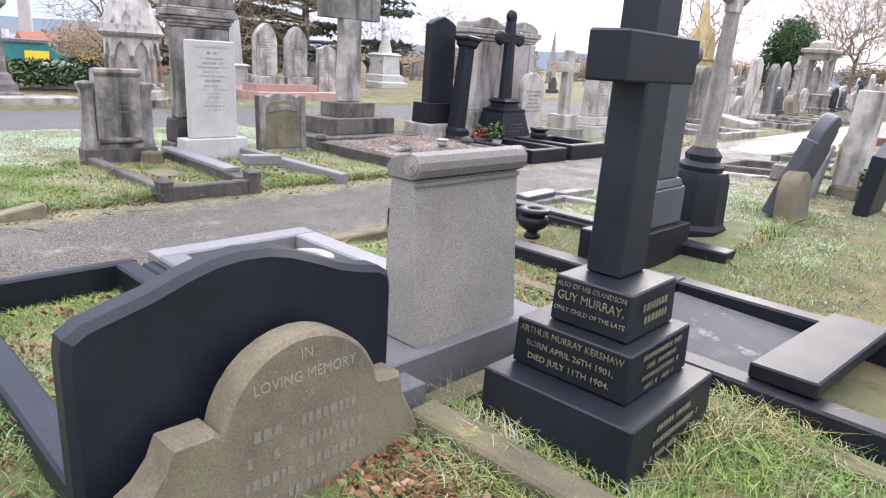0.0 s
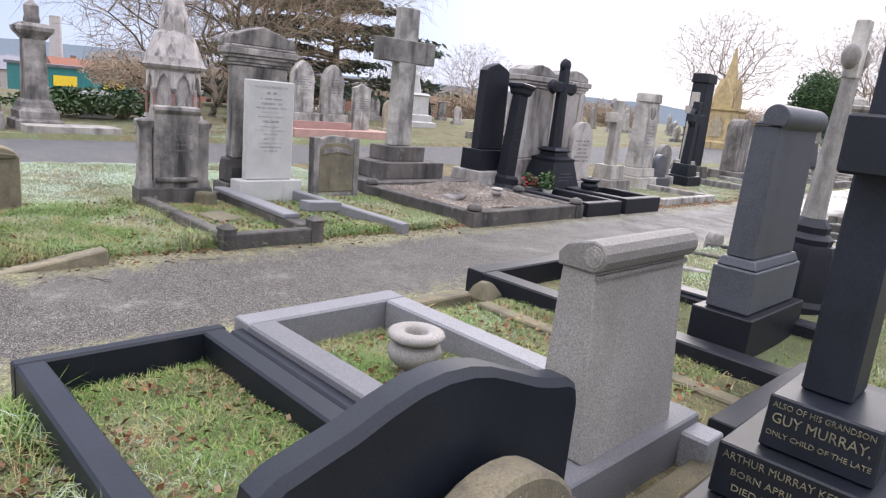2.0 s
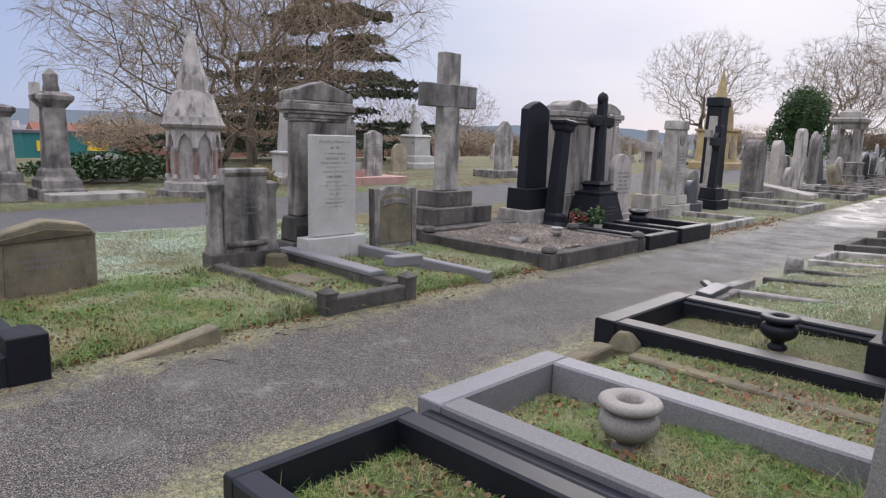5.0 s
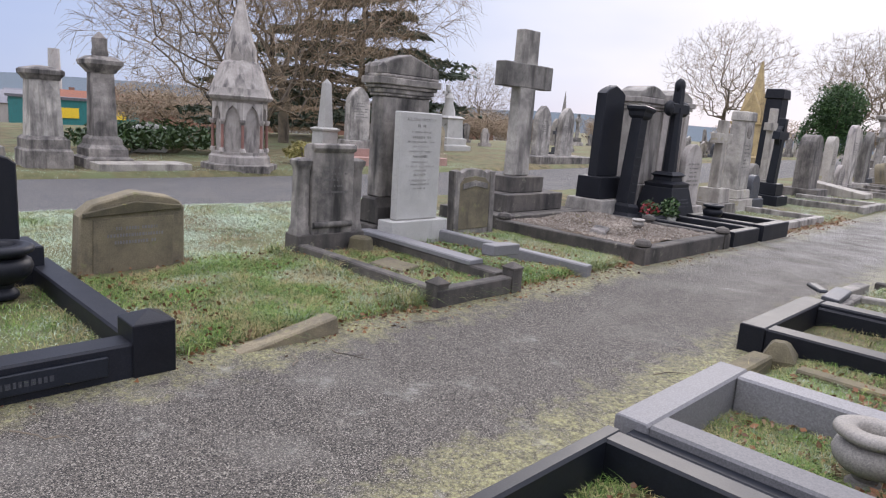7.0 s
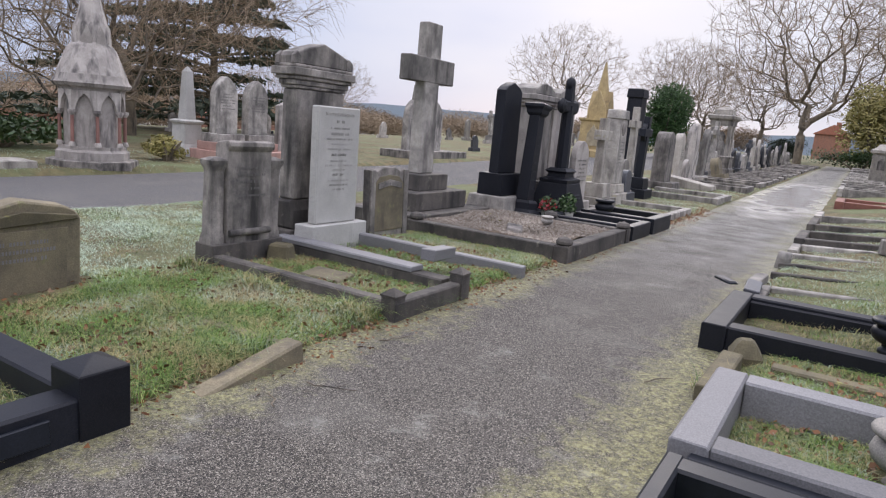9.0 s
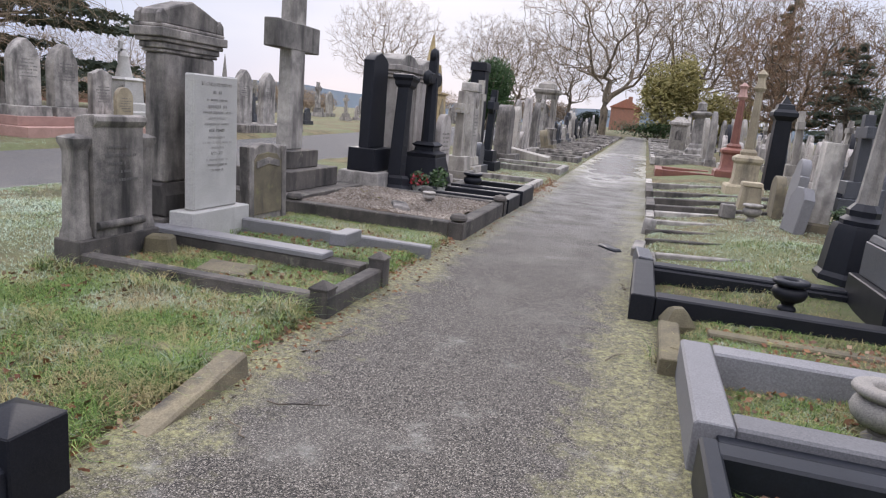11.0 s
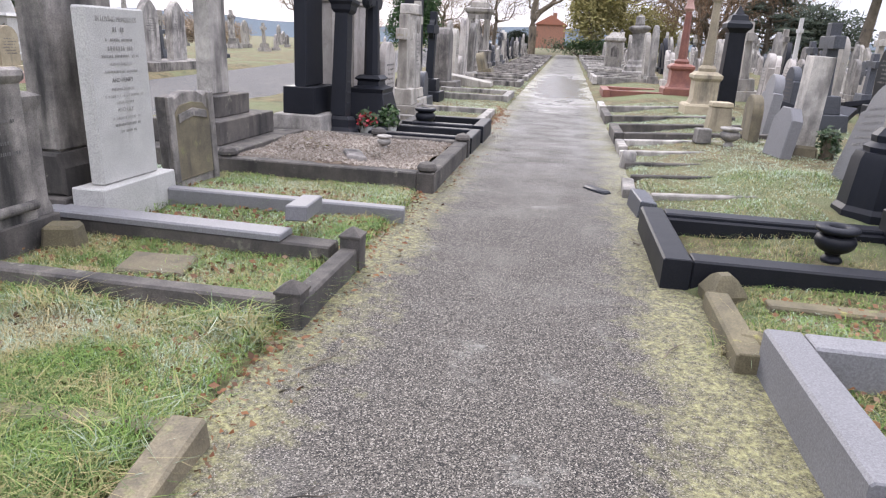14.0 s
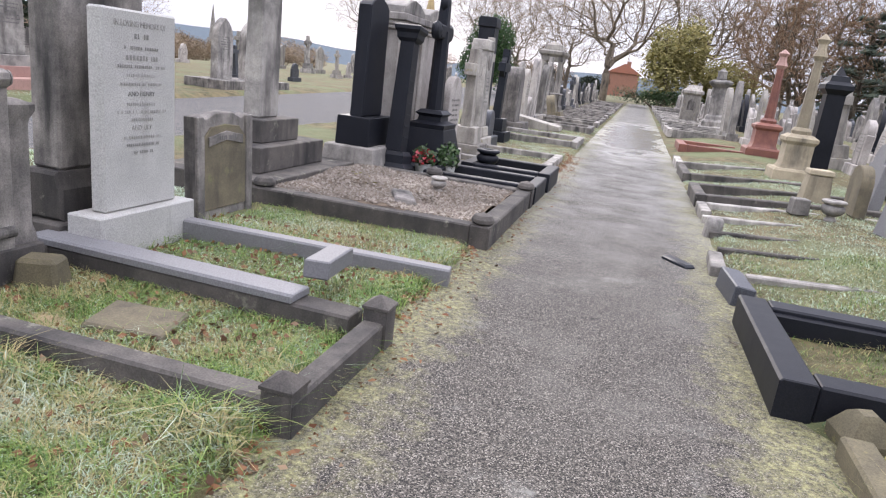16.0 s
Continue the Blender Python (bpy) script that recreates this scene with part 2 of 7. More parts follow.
def asphalt_mat(name, lo, hi, edge=None):
    """Worn chippings; edge: half the width inside which moss and grit creep in from both sides."""
    m, nt, bsdf = nodes_of(name)
    v = world_vec(nt)
    vo = nt.nodes.new("ShaderNodeTexVoronoi")
    vo.inputs["Scale"].default_value = 210.0
    nt.links.new(v, vo.inputs["Vector"])
    sep = nt.nodes.new("ShaderNodeSeparateColor")
    nt.links.new(vo.outputs["Color"], sep.inputs["Color"])
    blot = noise_node(nt, v, 1.3, 6.0, 0.65)
    patch = noise_node(nt, v, 5.5, 6.0, 0.7)
    col = ramp_node(nt, sep.outputs[0], lo, hi, 0.25, 0.95)
    col = mix_node(nt, mask(nt, sep.outputs[1], 0.84, 0.91), col, (0.3, 0.275, 0.235))
    col = mix_node(nt, mask(nt, blot, 0.5, 0.75), col, mix_node(nt, 0.5, col, (0.2, 0.19, 0.165)))
    if edge:
        sx = nt.nodes.new("ShaderNodeSeparateXYZ")
        nt.links.new(v, sx.inputs[0])
        off = nt.nodes.new("ShaderNodeMath")
        off.operation = "ADD"
        off.inputs[1].default_value = -edge[0]
        nt.links.new(sx.outputs[0], off.inputs[0])
        ab = nt.nodes.new("ShaderNodeMath")
        ab.operation = "ABSOLUTE"
        nt.links.new(off.outputs[0], ab.inputs[0])
        wob = nt.nodes.new("ShaderNodeMath")
        wob.operation = "MULTIPLY_ADD"
        wob.inputs[1].default_value = 1.1
        nt.links.new(patch, wob.inputs[0])
        nt.links.new(ab.outputs[0], wob.inputs[2])
        half = nt.nodes.new("ShaderNodeMath")
        half.operation = "MULTIPLY"
        half.inputs[1].default_value = 0.5
        nt.links.new(wob.outputs[0], half.inputs[0])
        moss = mask(nt, half.outputs[0], edge[1] / 2, edge[1] / 2 + 0.14)
        grit = ramp_node(nt, noise_node(nt, v, 38.0, 5.0, 0.8), (0.075, 0.065, 0.03), (0.38, 0.37, 0.18), 0.36, 0.62)
        broken = mask(nt, noise_node(nt, v, 30.0, 6.0, 0.75), 0.4, 0.6)
        moss = mix_node(nt, 1.0, moss, mix_node(nt, 0.22, broken, (1, 1, 1)), "MULTIPLY")
        col = mix_node(nt, moss, col, grit)
        # thin frost and grazing sky sheen further along, both painted as paler colour
        far_along = nt.nodes.new("ShaderNodeMapRange")
        far_along.interpolation_type = "SMOOTHSTEP"
        far_along.inputs["From Min"].default_value, far_along.inputs["From Max"].default_value = 3.5, 11.0
        nt.links.new(sx.outputs[1], far_along.inputs["Value"])
        frost_sheen = mix_node(nt, 1.0, far_along.outputs["Result"], mask(nt, noise_node(nt, v, 1.9, 6.0, 0.7), 0.3, 0.62), "MULTIPLY")
        col = mix_node(nt, frost_sheen, col, mix_node(nt, 0.55, col, (0.36, 0.355, 0.335)))
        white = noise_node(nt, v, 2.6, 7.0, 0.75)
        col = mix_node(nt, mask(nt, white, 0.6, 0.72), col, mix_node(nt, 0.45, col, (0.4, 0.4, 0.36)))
    nt.links.new(col, bsdf.inputs["Base Color"])
    bsdf.inputs["Roughness"].default_value = 0.85
    if edge:
        # a damp stretch some way along
        off = nt.nodes.new("ShaderNodeMapping")
        off.inputs["Location"].default_value = (4.9 * 0.7, -23.0 * 0.11, 0)
        off.inputs["Scale"].default_value = (0.7, 0.11, 0)
        nt.links.new(v, off.inputs["Vector"])
        ln = nt.nodes.new("ShaderNodeVectorMath")
        ln.operation = "LENGTH"
        nt.links.new(off.outputs["Vector"], ln.inputs[0])
        sm = nt.nodes.new("ShaderNodeMath")
        sm.operation = "MULTIPLY_ADD"
        sm.inputs[1].default_value = 0.65
        nt.links.new(noise_node(nt, v, 0.9, 4.0), sm.inputs[0])
        hl = nt.nodes.new("ShaderNodeMath")
        hl.operation = "MULTIPLY"
        hl.inputs[1].default_value = 0.5
        nt.links.new(ln.outputs["Value"], hl.inputs[0])
        nt.links.new(hl.outputs[0], sm.inputs[2])
        dry = mask(nt, sm.outputs[0], 0.62, 0.86)
        ro = nt.nodes.new("ShaderNodeMapRange")
        ro.inputs["To Min"].default_value, ro.inputs["To Max"].default_value = 0.22, 0.82
        nt.links.new(dry, ro.inputs["Value"])
        nt.links.new(ro.outputs["Result"], bsdf.inputs["Roughness"])
    height = mix_node(nt, 0.35, sep.outputs[0], patch)
    if edge:
        height = mix_node(nt, 1.0, height, mix_node(nt, 0.96, (1, 1, 1), dry), "MULTIPLY")
        bsdf.inputs["Specular IOR Level"].default_value = 0.45
    bump_node(nt, bsdf, height, 1.0, 0.013)
    return m


def island_mat(name, cols, rough=0.8, translucent=False):
    """A colour for each separate blade, leaf or pebble."""
    m, nt, bsdf = nodes_of(name)
    g = nt.nodes.new("ShaderNodeNewGeometry")
    r = nt.nodes.new("ShaderNodeValToRGB")
    r.color_ramp.elements[0].position, r.color_ramp.elements[0].color = 0.0, (*cols[0], 1)
    r.color_ramp.elements[1].position, r.color_ramp.elements[1].color = 1.0, (*cols[-1], 1)
    for i, c in enumerate(cols[1:-1], 1):
        e = r.color_ramp.elements.new(i / (len(cols) - 1))
        e.color = (*c, 1)
    nt.links.new(g.outputs["Random Per Island"], r.inputs["Fac"])
    n = noise_node(nt, world_vec(nt), 1.4, 3.0)
    col = mix_node(nt, 1.0, r.outputs["Color"], ramp_node(nt, n, (0.7, 0.7, 0.7), (1.25, 1.25, 1.25)), "MULTIPLY")
    nt.links.new(col, bsdf.inputs["Base Color"])
    bsdf.inputs["Roughness"].default_value = rough
    return m


def grass_mat(name, greens, frost, straw, frost_at):
    """Blades of several greens, in patches frosted over or gone to straw."""
    m, nt, bsdf = nodes_of(name)
    g = nt.nodes.new("ShaderNodeNewGeometry")
    rnd = g.outputs["Random Per Island"]
    v = g.outputs["Position"]
    col = ramp_node(nt, rnd, greens[0], greens[1], 0.0, 1.0)
    pick = nt.nodes.new("ShaderNodeMath")
    pick.operation = "MULTIPLY_ADD"
    pick.inputs[1].default_value = 0.35
    nt.links.new(rnd, pick.inputs[0])
    nt.links.new(noise_node(nt, v, 2.3, 5.0, 0.65), pick.inputs[2])
    col = mix_node(nt, mask(nt, pick.outputs[0], 0.67, 0.85), col, straw)
    pick2 = nt.nodes.new("ShaderNodeMath")
    pick2.operation = "MULTIPLY_ADD"
    pick2.inputs[1].default_value = -0.35
    nt.links.new(rnd, pick2.inputs[0])
    off = nt.nodes.new("ShaderNodeVectorMath")
    off.operation = "ADD"
    off.inputs[1].default_value = (31, 17, 5)
    nt.links.new(v, off.inputs[0])
    nt.links.new(noise_node(nt, off.outputs[0], 1.5, 6.0, 0.7), pick2.inputs[2])
    col = mix_node(nt, mask(nt, pick2.outputs[0], frost_at, frost_at + 0.14), col, frost)
    nt.links.new(col, bsdf.inputs["Base Color"])
    bsdf.inputs["Roughness"].default_value = 0.75
    return m


m_turf = ground_mat()
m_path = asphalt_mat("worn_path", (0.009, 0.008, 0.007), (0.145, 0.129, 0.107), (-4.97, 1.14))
m_road = asphalt_mat("road_asphalt", (0.06, 0.06, 0.062), (0.15, 0.15, 0.152))
m_blade = grass_mat("grass_blades", ((0.028, 0.078, 0.008), (0.22, 0.345, 0.065)), (0.42, 0.48, 0.37), (0.36, 0.295, 0.14), 0.45)
m_frost = grass_mat("frosted_blades", ((0.03, 0.09, 0.014), (0.22, 0.33, 0.1)), (0.43, 0.53, 0.4), (0.33, 0.31, 0.14), 0.2)
m_leaf = island_mat("dead_leaves", [(0.17, 0.065, 0.03), (0.26, 0.12, 0.05), (0.13, 0.065, 0.038), (0.34, 0.23, 0.14)], 0.7)
m_gravel = island_mat("gravel", [(0.13, 0.105, 0.085), (0.26, 0.22, 0.18), (0.38, 0.34, 0.29), (0.17, 0.135, 0.1), (0.32, 0.28, 0.24)], 0.85)
m_ivy = island_mat("ivy_leaves", [(0.015, 0.035, 0.01), (0.04, 0.08, 0.02), (0.025, 0.055, 0.015), (0.08, 0.12, 0.04)], 0.5)
m_cedar = island_mat("cedar_needles", [(0.035, 0.05, 0.036), (0.06, 0.082, 0.055), (0.085, 0.1, 0.062), (0.05, 0.068, 0.046)], 0.9)
m_yew = island_mat("yew_needles", [(0.012, 0.04, 0.01), (0.03, 0.075, 0.015), (0.05, 0.1, 0.025)], 0.8)
m_golden = island_mat("golden_foliage", [(0.17, 0.165, 0.045), (0.34, 0.29, 0.1), (0.22, 0.205, 0.065), (0.38, 0.32, 0.14)], 0.8)
m_twig = island_mat("bare_twigs", [(0.18, 0.135, 0.09), (0.28, 0.21, 0.14), (0.34, 0.265, 0.18)], 0.9)
m_rust = island_mat("russet_twigs", [(0.17, 0.1, 0.06), (0.25, 0.16, 0.09), (0.2, 0.13, 0.08)], 0.9)
m_bark = stone("bark", (0.24, 0.195, 0.14), (0.14, 0.115, 0.085), (0.04, 0.035, 0.03), 0.95, (0.5, 0.7), 1.0)
m_soil = stone("bare_soil", (0.12, 0.085, 0.055), (0.07, 0.05, 0.035), (0.2, 0.15, 0.1), 0.95, bump=0.8)
m_sand = stone("pale_sand", (0.42, 0.32, 0.19), (0.33, 0.25, 0.15), (0.25, 0.2, 0.13), 0.95)
m_flower = island_mat("red_petals", [(0.35, 0.02, 0.03), (0.5, 0.05, 0.06), (0.4, 0.1, 0.12)], 0.6)


# ---- building helpers ----
def finish(me, mat, smooth=35):
    me.materials.append(mat)
    if smooth:
        me.shade_smooth()
        me.set_sharp_from_angle(angle=radians(smooth))


def part(name, bm, mat, parent=None, label="", smooth=28):
    """Links a bmesh as one mesh object under a thing or a part."""
    me = bpy.data.meshes.new(name)
    bm.to_mesh(me)
    bm.free()
    finish(me, mat, smooth)
    ob = new(name, me)
    if parent is not None:
        ob.parent = parent
    if label:
        tagged(ob, label)
    return ob


def raw(name, verts, faces, mat, parent=None, smooth=0):
    me = bpy.data.meshes.new(name)
    me.from_pydata(verts, [], faces)
    finish(me, mat, smooth)
    ob = new(name, me)
    if parent is not None:
        ob.parent = parent
    return ob


def thing(name, m, label, category, group=""):
    ob = new(name)
    ob.empty_display_size = 0.2
    ob.matrix_world = m
    return tagged(ob, label, category, group)


def soften(bm, verts, bev, rough=0.0):
    if bev > 0:
        edges = list({e for v in verts for e in v.link_edges})
        bmesh.ops.bevel(bm, geom=edges, offset=bev, segments=1, affect="EDGES")


def blk(bm, cx, cy, z0, sx, sy, h, tx=1.0, ty=1.0, bev=0.008):
    """A block that may taper towards its top, with softened edges."""
    vs = []
    for k, fx, fy in ((0, 1, 1), (1, tx, ty)):
        for ax, ay in ((-1, -1), (1, -1), (1, 1), (-1, 1)):
            vs.append(bm.verts.new((cx + ax * sx / 2 * fx, cy + ay * sy / 2 * fy, z0 + k * h)))
    for f in ((3, 2, 1, 0), (4, 5, 6, 7), (0, 1, 5, 4), (1, 2, 6, 5), (2, 3, 7, 6), (3, 0, 4, 7)):
        bm.faces.new([vs[i] for i in f])
    soften(bm, vs, bev)
    return bm


def ext(bm, pts, x0, x1, bev=0.008, axis="x"):
    """A flat outline, given anticlockwise, drawn out along one axis."""
    put = (lambda a, u, w: (a, u, w)) if axis == "x" else (lambda a, u, w: (u, a, w))
    lo = [bm.verts.new(put(x0, u, w)) for u, w in pts]
    hi = [bm.verts.new(put(x1, u, w)) for u, w in pts]
    fs = [bm.faces.new(lo[::-1]), bm.faces.new(hi)]
    n = len(pts)
    for i in range(n):
        fs.append(bm.faces.new((lo[i], lo[(i + 1) % n], hi[(i + 1) % n], hi[i])))
    bmesh.ops.recalc_face_normals(bm, faces=fs)
    if bev > 0:
        caps = list({e for f in fs[:2] for e in f.edges})
        bmesh.ops.bevel(bm, geom=caps, offset=bev, segments=1, affect="EDGES")
    return bm


def lathe(bm, prof, seg=24, cx=0.0, cy=0.0, ry=1.0):
    """A turned profile (radius, height); with four segments a square stack of mouldings."""
    k, a0 = (math.sqrt(2), math.pi / 4) if seg == 4 else (1.0, math.pi / seg)
    rings = []
    for r, z in prof:
        rings.append([bm.verts.new((cx + k * r * math.cos(a0 + 2 * math.pi * i / seg), cy + ry * k * r * math.sin(a0 + 2 * math.pi * i / seg), z)) for i in range(seg)])
    for a, b in zip(rings, rings[1:]):
        for i in range(seg):
            bm.faces.new((a[i], a[(i + 1) % seg], b[(i + 1) % seg], b[i]))
    bm.faces.new(rings[0][::-1])
    bm.faces.new(rings[-1])
    return bm


def arc(cy, cz, r, a0, a1, n=10, ry=1.0):
    return [(cy + ry * r * math.cos(radians(a0 + (a1 - a0) * i / n)), cz + r * math.sin(radians(a0 + (a1 - a0) * i / n))) for i in range(n + 1)]


B = bmesh.new


def bars(parent, mat, x, yc, ztop, width, lines, pitch, h, seed, sign=1, name="inscription"):
    """Unreadable lines of lettering as small raised strokes on a face at x."""
    rng = random.Random(seed)
    vs, fs = [], []
    for k in range(lines):
        wl_ = width * rng.uniform(0.55, 1.0)
        y = yc - wl_ / 2
        z = ztop - k * pitch
        while y < yc + wl_ / 2:
            w = h * rng.uniform(0.35, 0.75)
            if rng.random() < 0.86:
                i = len(vs)
                o = sign * 0.0025
                for zz in (z, z + h):
                    for yy in (y, y + w):
                        vs.append((x + o, yy, zz))
                fs.append((i, i + 1, i + 3, i + 2) if sign > 0 else (i, i + 2, i + 3, i + 1))
            y += w + h * 0.3
    return tagged(raw(name, vs, fs, mat, parent), kind="stuff")


def words(body, size, mat, parent, m, width=None):
    """Cut letters as a thin mesh, laid on a face by the matrix m."""
    cu = bpy.data.curves.new("letters", "FONT")
    cu.body, cu.size, cu.align_x, cu.extrude = body, size, "CENTER", 0.0012
    cu.resolution_u = 2
    tmp = bpy.data.objects.new("letters", cu)
    me = bpy.data.meshes.new_from_object(tmp)
    bpy.data.objects.remove(tmp)
    if width:
        xs = [v.co.x for v in me.vertices]
        k = width / max(1e-6, max(xs) - min(xs))
        for v in me.vertices:
            v.co.x *= k
    me.transform(m)
    me.materials.clear()
    me.materials.append(mat)
    ob = new("inscription", me)
    ob.parent = parent
    return ob


def face_to_south(x, y, z):
    return Matrix.Translation((x, y, z)) @ Euler((radians(90), 0, 0)).to_matrix().to_4x4()


def face_to_east(x, y, z):
    return Matrix.Translation((x, y, z)) @ Euler((radians(90), 0, radians(90))).to_matrix().to_4x4()


# ---- ground ----
PATH_L, PATH_R = -5.98, -3.98
ROAD_L, ROAD_R = -14.85, -11.2


def smooth(a, b, x):
    t = min(1.0, max(0.0, (x - a) / (b - a)))
    return t * t * (3 - 2 * t)


def right_edge(y):
    return PATH_R + 0.2 * (1 - smooth(3.3, 3.6, y))


def road_west(y):
    return ROAD_L - 0.085 * min(60.0, max(0.0, y - 6))


def ground_z(x, y):
    pr = right_edge(y)
    bank = 0.13 - 0.075 * smooth(PATH_L - 0.2, PATH_L + 0.12, x) * (1 - smooth(pr - 0.12, pr + 0.2, x))
    west = road_west(y)
    if west - 0.3 < x < ROAD_R + 0.2:
        road = smooth(west - 0.3, west, x) * (1 - smooth(ROAD_R, ROAD_R + 0.2, x))
        bank *= 1 - road
    bank += 0.04 * smooth(-3.9, -2.5, x) + 0.12 * smooth(-3.8, -2.3, x) * smooth(4.4, 5.6, y)
    far = -5.0 * smooth(28, 110, -x)
    rise = 0.008 * max(0.0, y - 15) if y < 90 else 0.6
    bump = 0.022 * noise.noise(Vector((x * 1.3, y * 1.3, 0.3))) + 0.012 * noise.noise(Vector((x * 4, y * 4, 2.0)))
    flat = (PATH_L - 0.05 < x < pr + 0.05) or (west < x < ROAD_R)
    return bank + far + rise * (1 - smooth(20, 60, -x)) + (0 if flat else bump)


def axis_steps(lo, hi, near_lo, near_hi, fine, growth=1.25):
    out, x = [], near_lo
    while x <= near_hi:
        out.append(x)
        x += fine
    s = fine
    x = near_hi
    while x < hi:
        s *= growth
        x += s
        out.append(min(x, hi))
    s, x = fine, near_lo
    while x > lo:
        s *= growth
        x -= s
        out.insert(0, max(x, lo))
    return out


def sheet(name, xs, ys, zf, mat, label, category):
    verts = [(x, y, zf(x, y)) for y in ys for x in xs]
    n = len(xs)
    faces = [(j * n + i, j * n + i + 1, (j + 1) * n + i + 1, (j + 1) * n + i) for j in range(len(ys) - 1) for i in range(n - 1)]
    ob = raw(name, verts, faces, mat, None, 60)
    return tagged(ob, label, category, "", "structure")


sheet("ground", axis_steps(-1500, 1500, -17, 3, 0.09), axis_steps(-600, 2500, -3, 14, 0.12), ground_z, m_turf, "frosty rough cemetery turf with bare patches", "ground")


def path_z(x, y):
    c = (x - (PATH_L + PATH_R) / 2) / 1.0
    return ground_z(-5, y) + 0.016 + 0.018 * c * c + 0.006 * noise.noise(Vector((x * 2, y * 2, 0)))


def path_edge(y, k):
    return 0.05 * noise.noise(Vector((k, y * 1.7, 0))) + 0.03 * noise.noise(Vector((k, y * 6.0, 4)))


pys = axis_steps(-8, 70, -4, 14, 0.1, 1.1)
pv, pf = [], []
for y in pys:
    for i in range(21):
        u = i / 20
        x = (PATH_L + path_edge(y, 1)) * (1 - u) + (right_edge(y) + path_edge(y, 5)) * u
        pv.append((x, y, path_z(x, y)))
for j in range(len(pys) - 1):
    for i in range(20):
        pf.append((j * 21 + i, j * 21 + i + 1, j * 21 + i + 22, j * 21 + i + 21))
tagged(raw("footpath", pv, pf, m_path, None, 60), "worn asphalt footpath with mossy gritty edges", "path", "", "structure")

rys = axis_steps(-60, 130, -10, 40, 1.0)
rv, rf = [], []
for y in rys:
    for i in range(9):
        u = i / 8
        x = road_west(y) * (1 - u) + ROAD_R * u
        rv.append((x, y, ground_z(-13, y) + 0.05 + 0.03 * (1 - (2 * u - 1) ** 2)))
for j in range(len(rys) - 1):
    for i in range(8):
        rf.append((j * 9 + i, j * 9 + i + 1, j * 9 + i + 10, j * 9 + i + 9))
tagged(raw("road", rv, rf, m_road, None, 60), "grey asphalt cemetery drive", "road", "", "structure")


# ---- kerbed graves ----
def kerb_run(name, parent, mat, x0, y0, x1, y1, w, z0, z1, lean=0.0):
    """One straight kerbstone between two ends."""
    bm = B()
    ln = math.hypot(x1 - x0, y1 - y0)
    ext(bm, [(-w / 2, z0), (w / 2, z0), (w / 2, z1 - 0.012), (w / 2 - 0.012, z1), (-w / 2 + 0.012, z1), (-w / 2, z1 - 0.012)], -ln / 2, ln / 2, 0.006)
    bmesh.ops.transform(bm, matrix=Matrix.Translation(((x0 + x1) / 2, (y0 + y1) / 2, 0)) @ Matrix.Rotation(math.atan2(y1 - y0, x1 - x0), 4, "Z") @ Matrix.Rotation(lean, 4, "Y"), verts=bm.verts)
    return part(name, bm, mat, parent)


def kerb_post(parent, mat, x, y, z0, h, w, kind="pyramid"):
    """A square corner post with its cap."""
    body, cap = B(), B()
    if kind == "pyramid":
        lathe(body, [(w / 2, z0), (w / 2, z0 + h - w * 0.5)], 4, x, y)
        lathe(cap, [(w * 0.5, z0 + h - w * 0.498), (w * 0.56, z0 + h - w * 0.46), (w * 0.56, z0 + h - w * 0.36), (w * 0.06, z0 + h)], 4, x, y)
    elif kind == "dome":
        lathe(body, [(w / 2, z0), (w / 2, z0 + h - w * 0.57)], 4, x, y)
        lathe(cap, [(w * 0.42, z0 + h - w * 0.565), (w * 0.56, z0 + h - w * 0.45), (w * 0.55, z0 + h - w * 0.3), (w * 0.42, z0 + h - w * 0.12), (w * 0.2, z0 + h - 0.01), (0.01, z0 + h)], 16, x, y)
    else:
        blk(body, x, y, z0, w, w, h - w * 0.2, bev=0.006)
        lathe(cap, [(w * 0.49, z0 + h - w * 0.198), (w * 0.06, z0 + h)], 4, x, y)
    post = part("corner_post", body, mat, parent)
    part("cap", cap, mat, post)
    return post


def plot(label, mat, x0, x1, y0, y1, w, z0, z1, sides="wesn", group="", posts=None, post_w=0.15, post_h=0.34, kind="pyramid", slope=0.0):
    """A grave kerb: w is the head or foot at x0, e at x1, s at y0, n at y1."""
    t = thing("grave_kerb", pose((x0 + x1) / 2, (y0 + y1) / 2, 0, 0, -slope, 0), label, "grave kerb", group or "grave kerbs")
    a, b = (x1 - x0) / 2, (y1 - y0) / 2
    ins = w / 2
    if "w" in sides:
        kerb_run("kerbstone", t, mat, -a + ins, -b, -a + ins, b, w, z0, z1)
    if "e" in sides:
        kerb_run("kerbstone", t, mat, a - ins, -b, a - ins, b, w, z0, z1)
    lo, hi = -a + (w + 0.003 if "w" in sides else 0), a - (w + 0.003 if "e" in sides else 0)
    if "s" in sides:
        kerb_run("kerbstone", t, mat, lo, -b + ins, hi, -b + ins, w, z0, z1)
    if "n" in sides:
        kerb_run("kerbstone", t, mat, lo, b - ins, hi, b - ins, w, z0, z1)
    for px, py in posts or ():
        kerb_post(t, mat, px - (x0 + x1) / 2, py - (y0 + y1) / 2, z0, post_h, post_w, kind)
    return t


# footprints kept clear of grass: x0, x1, y0, y1
CLEAR = []


def clear(x0, x1, y0, y1):
    CLEAR.append((min(x0, x1), max(x0, x1), min(y0, y1), max(y0, y1)))


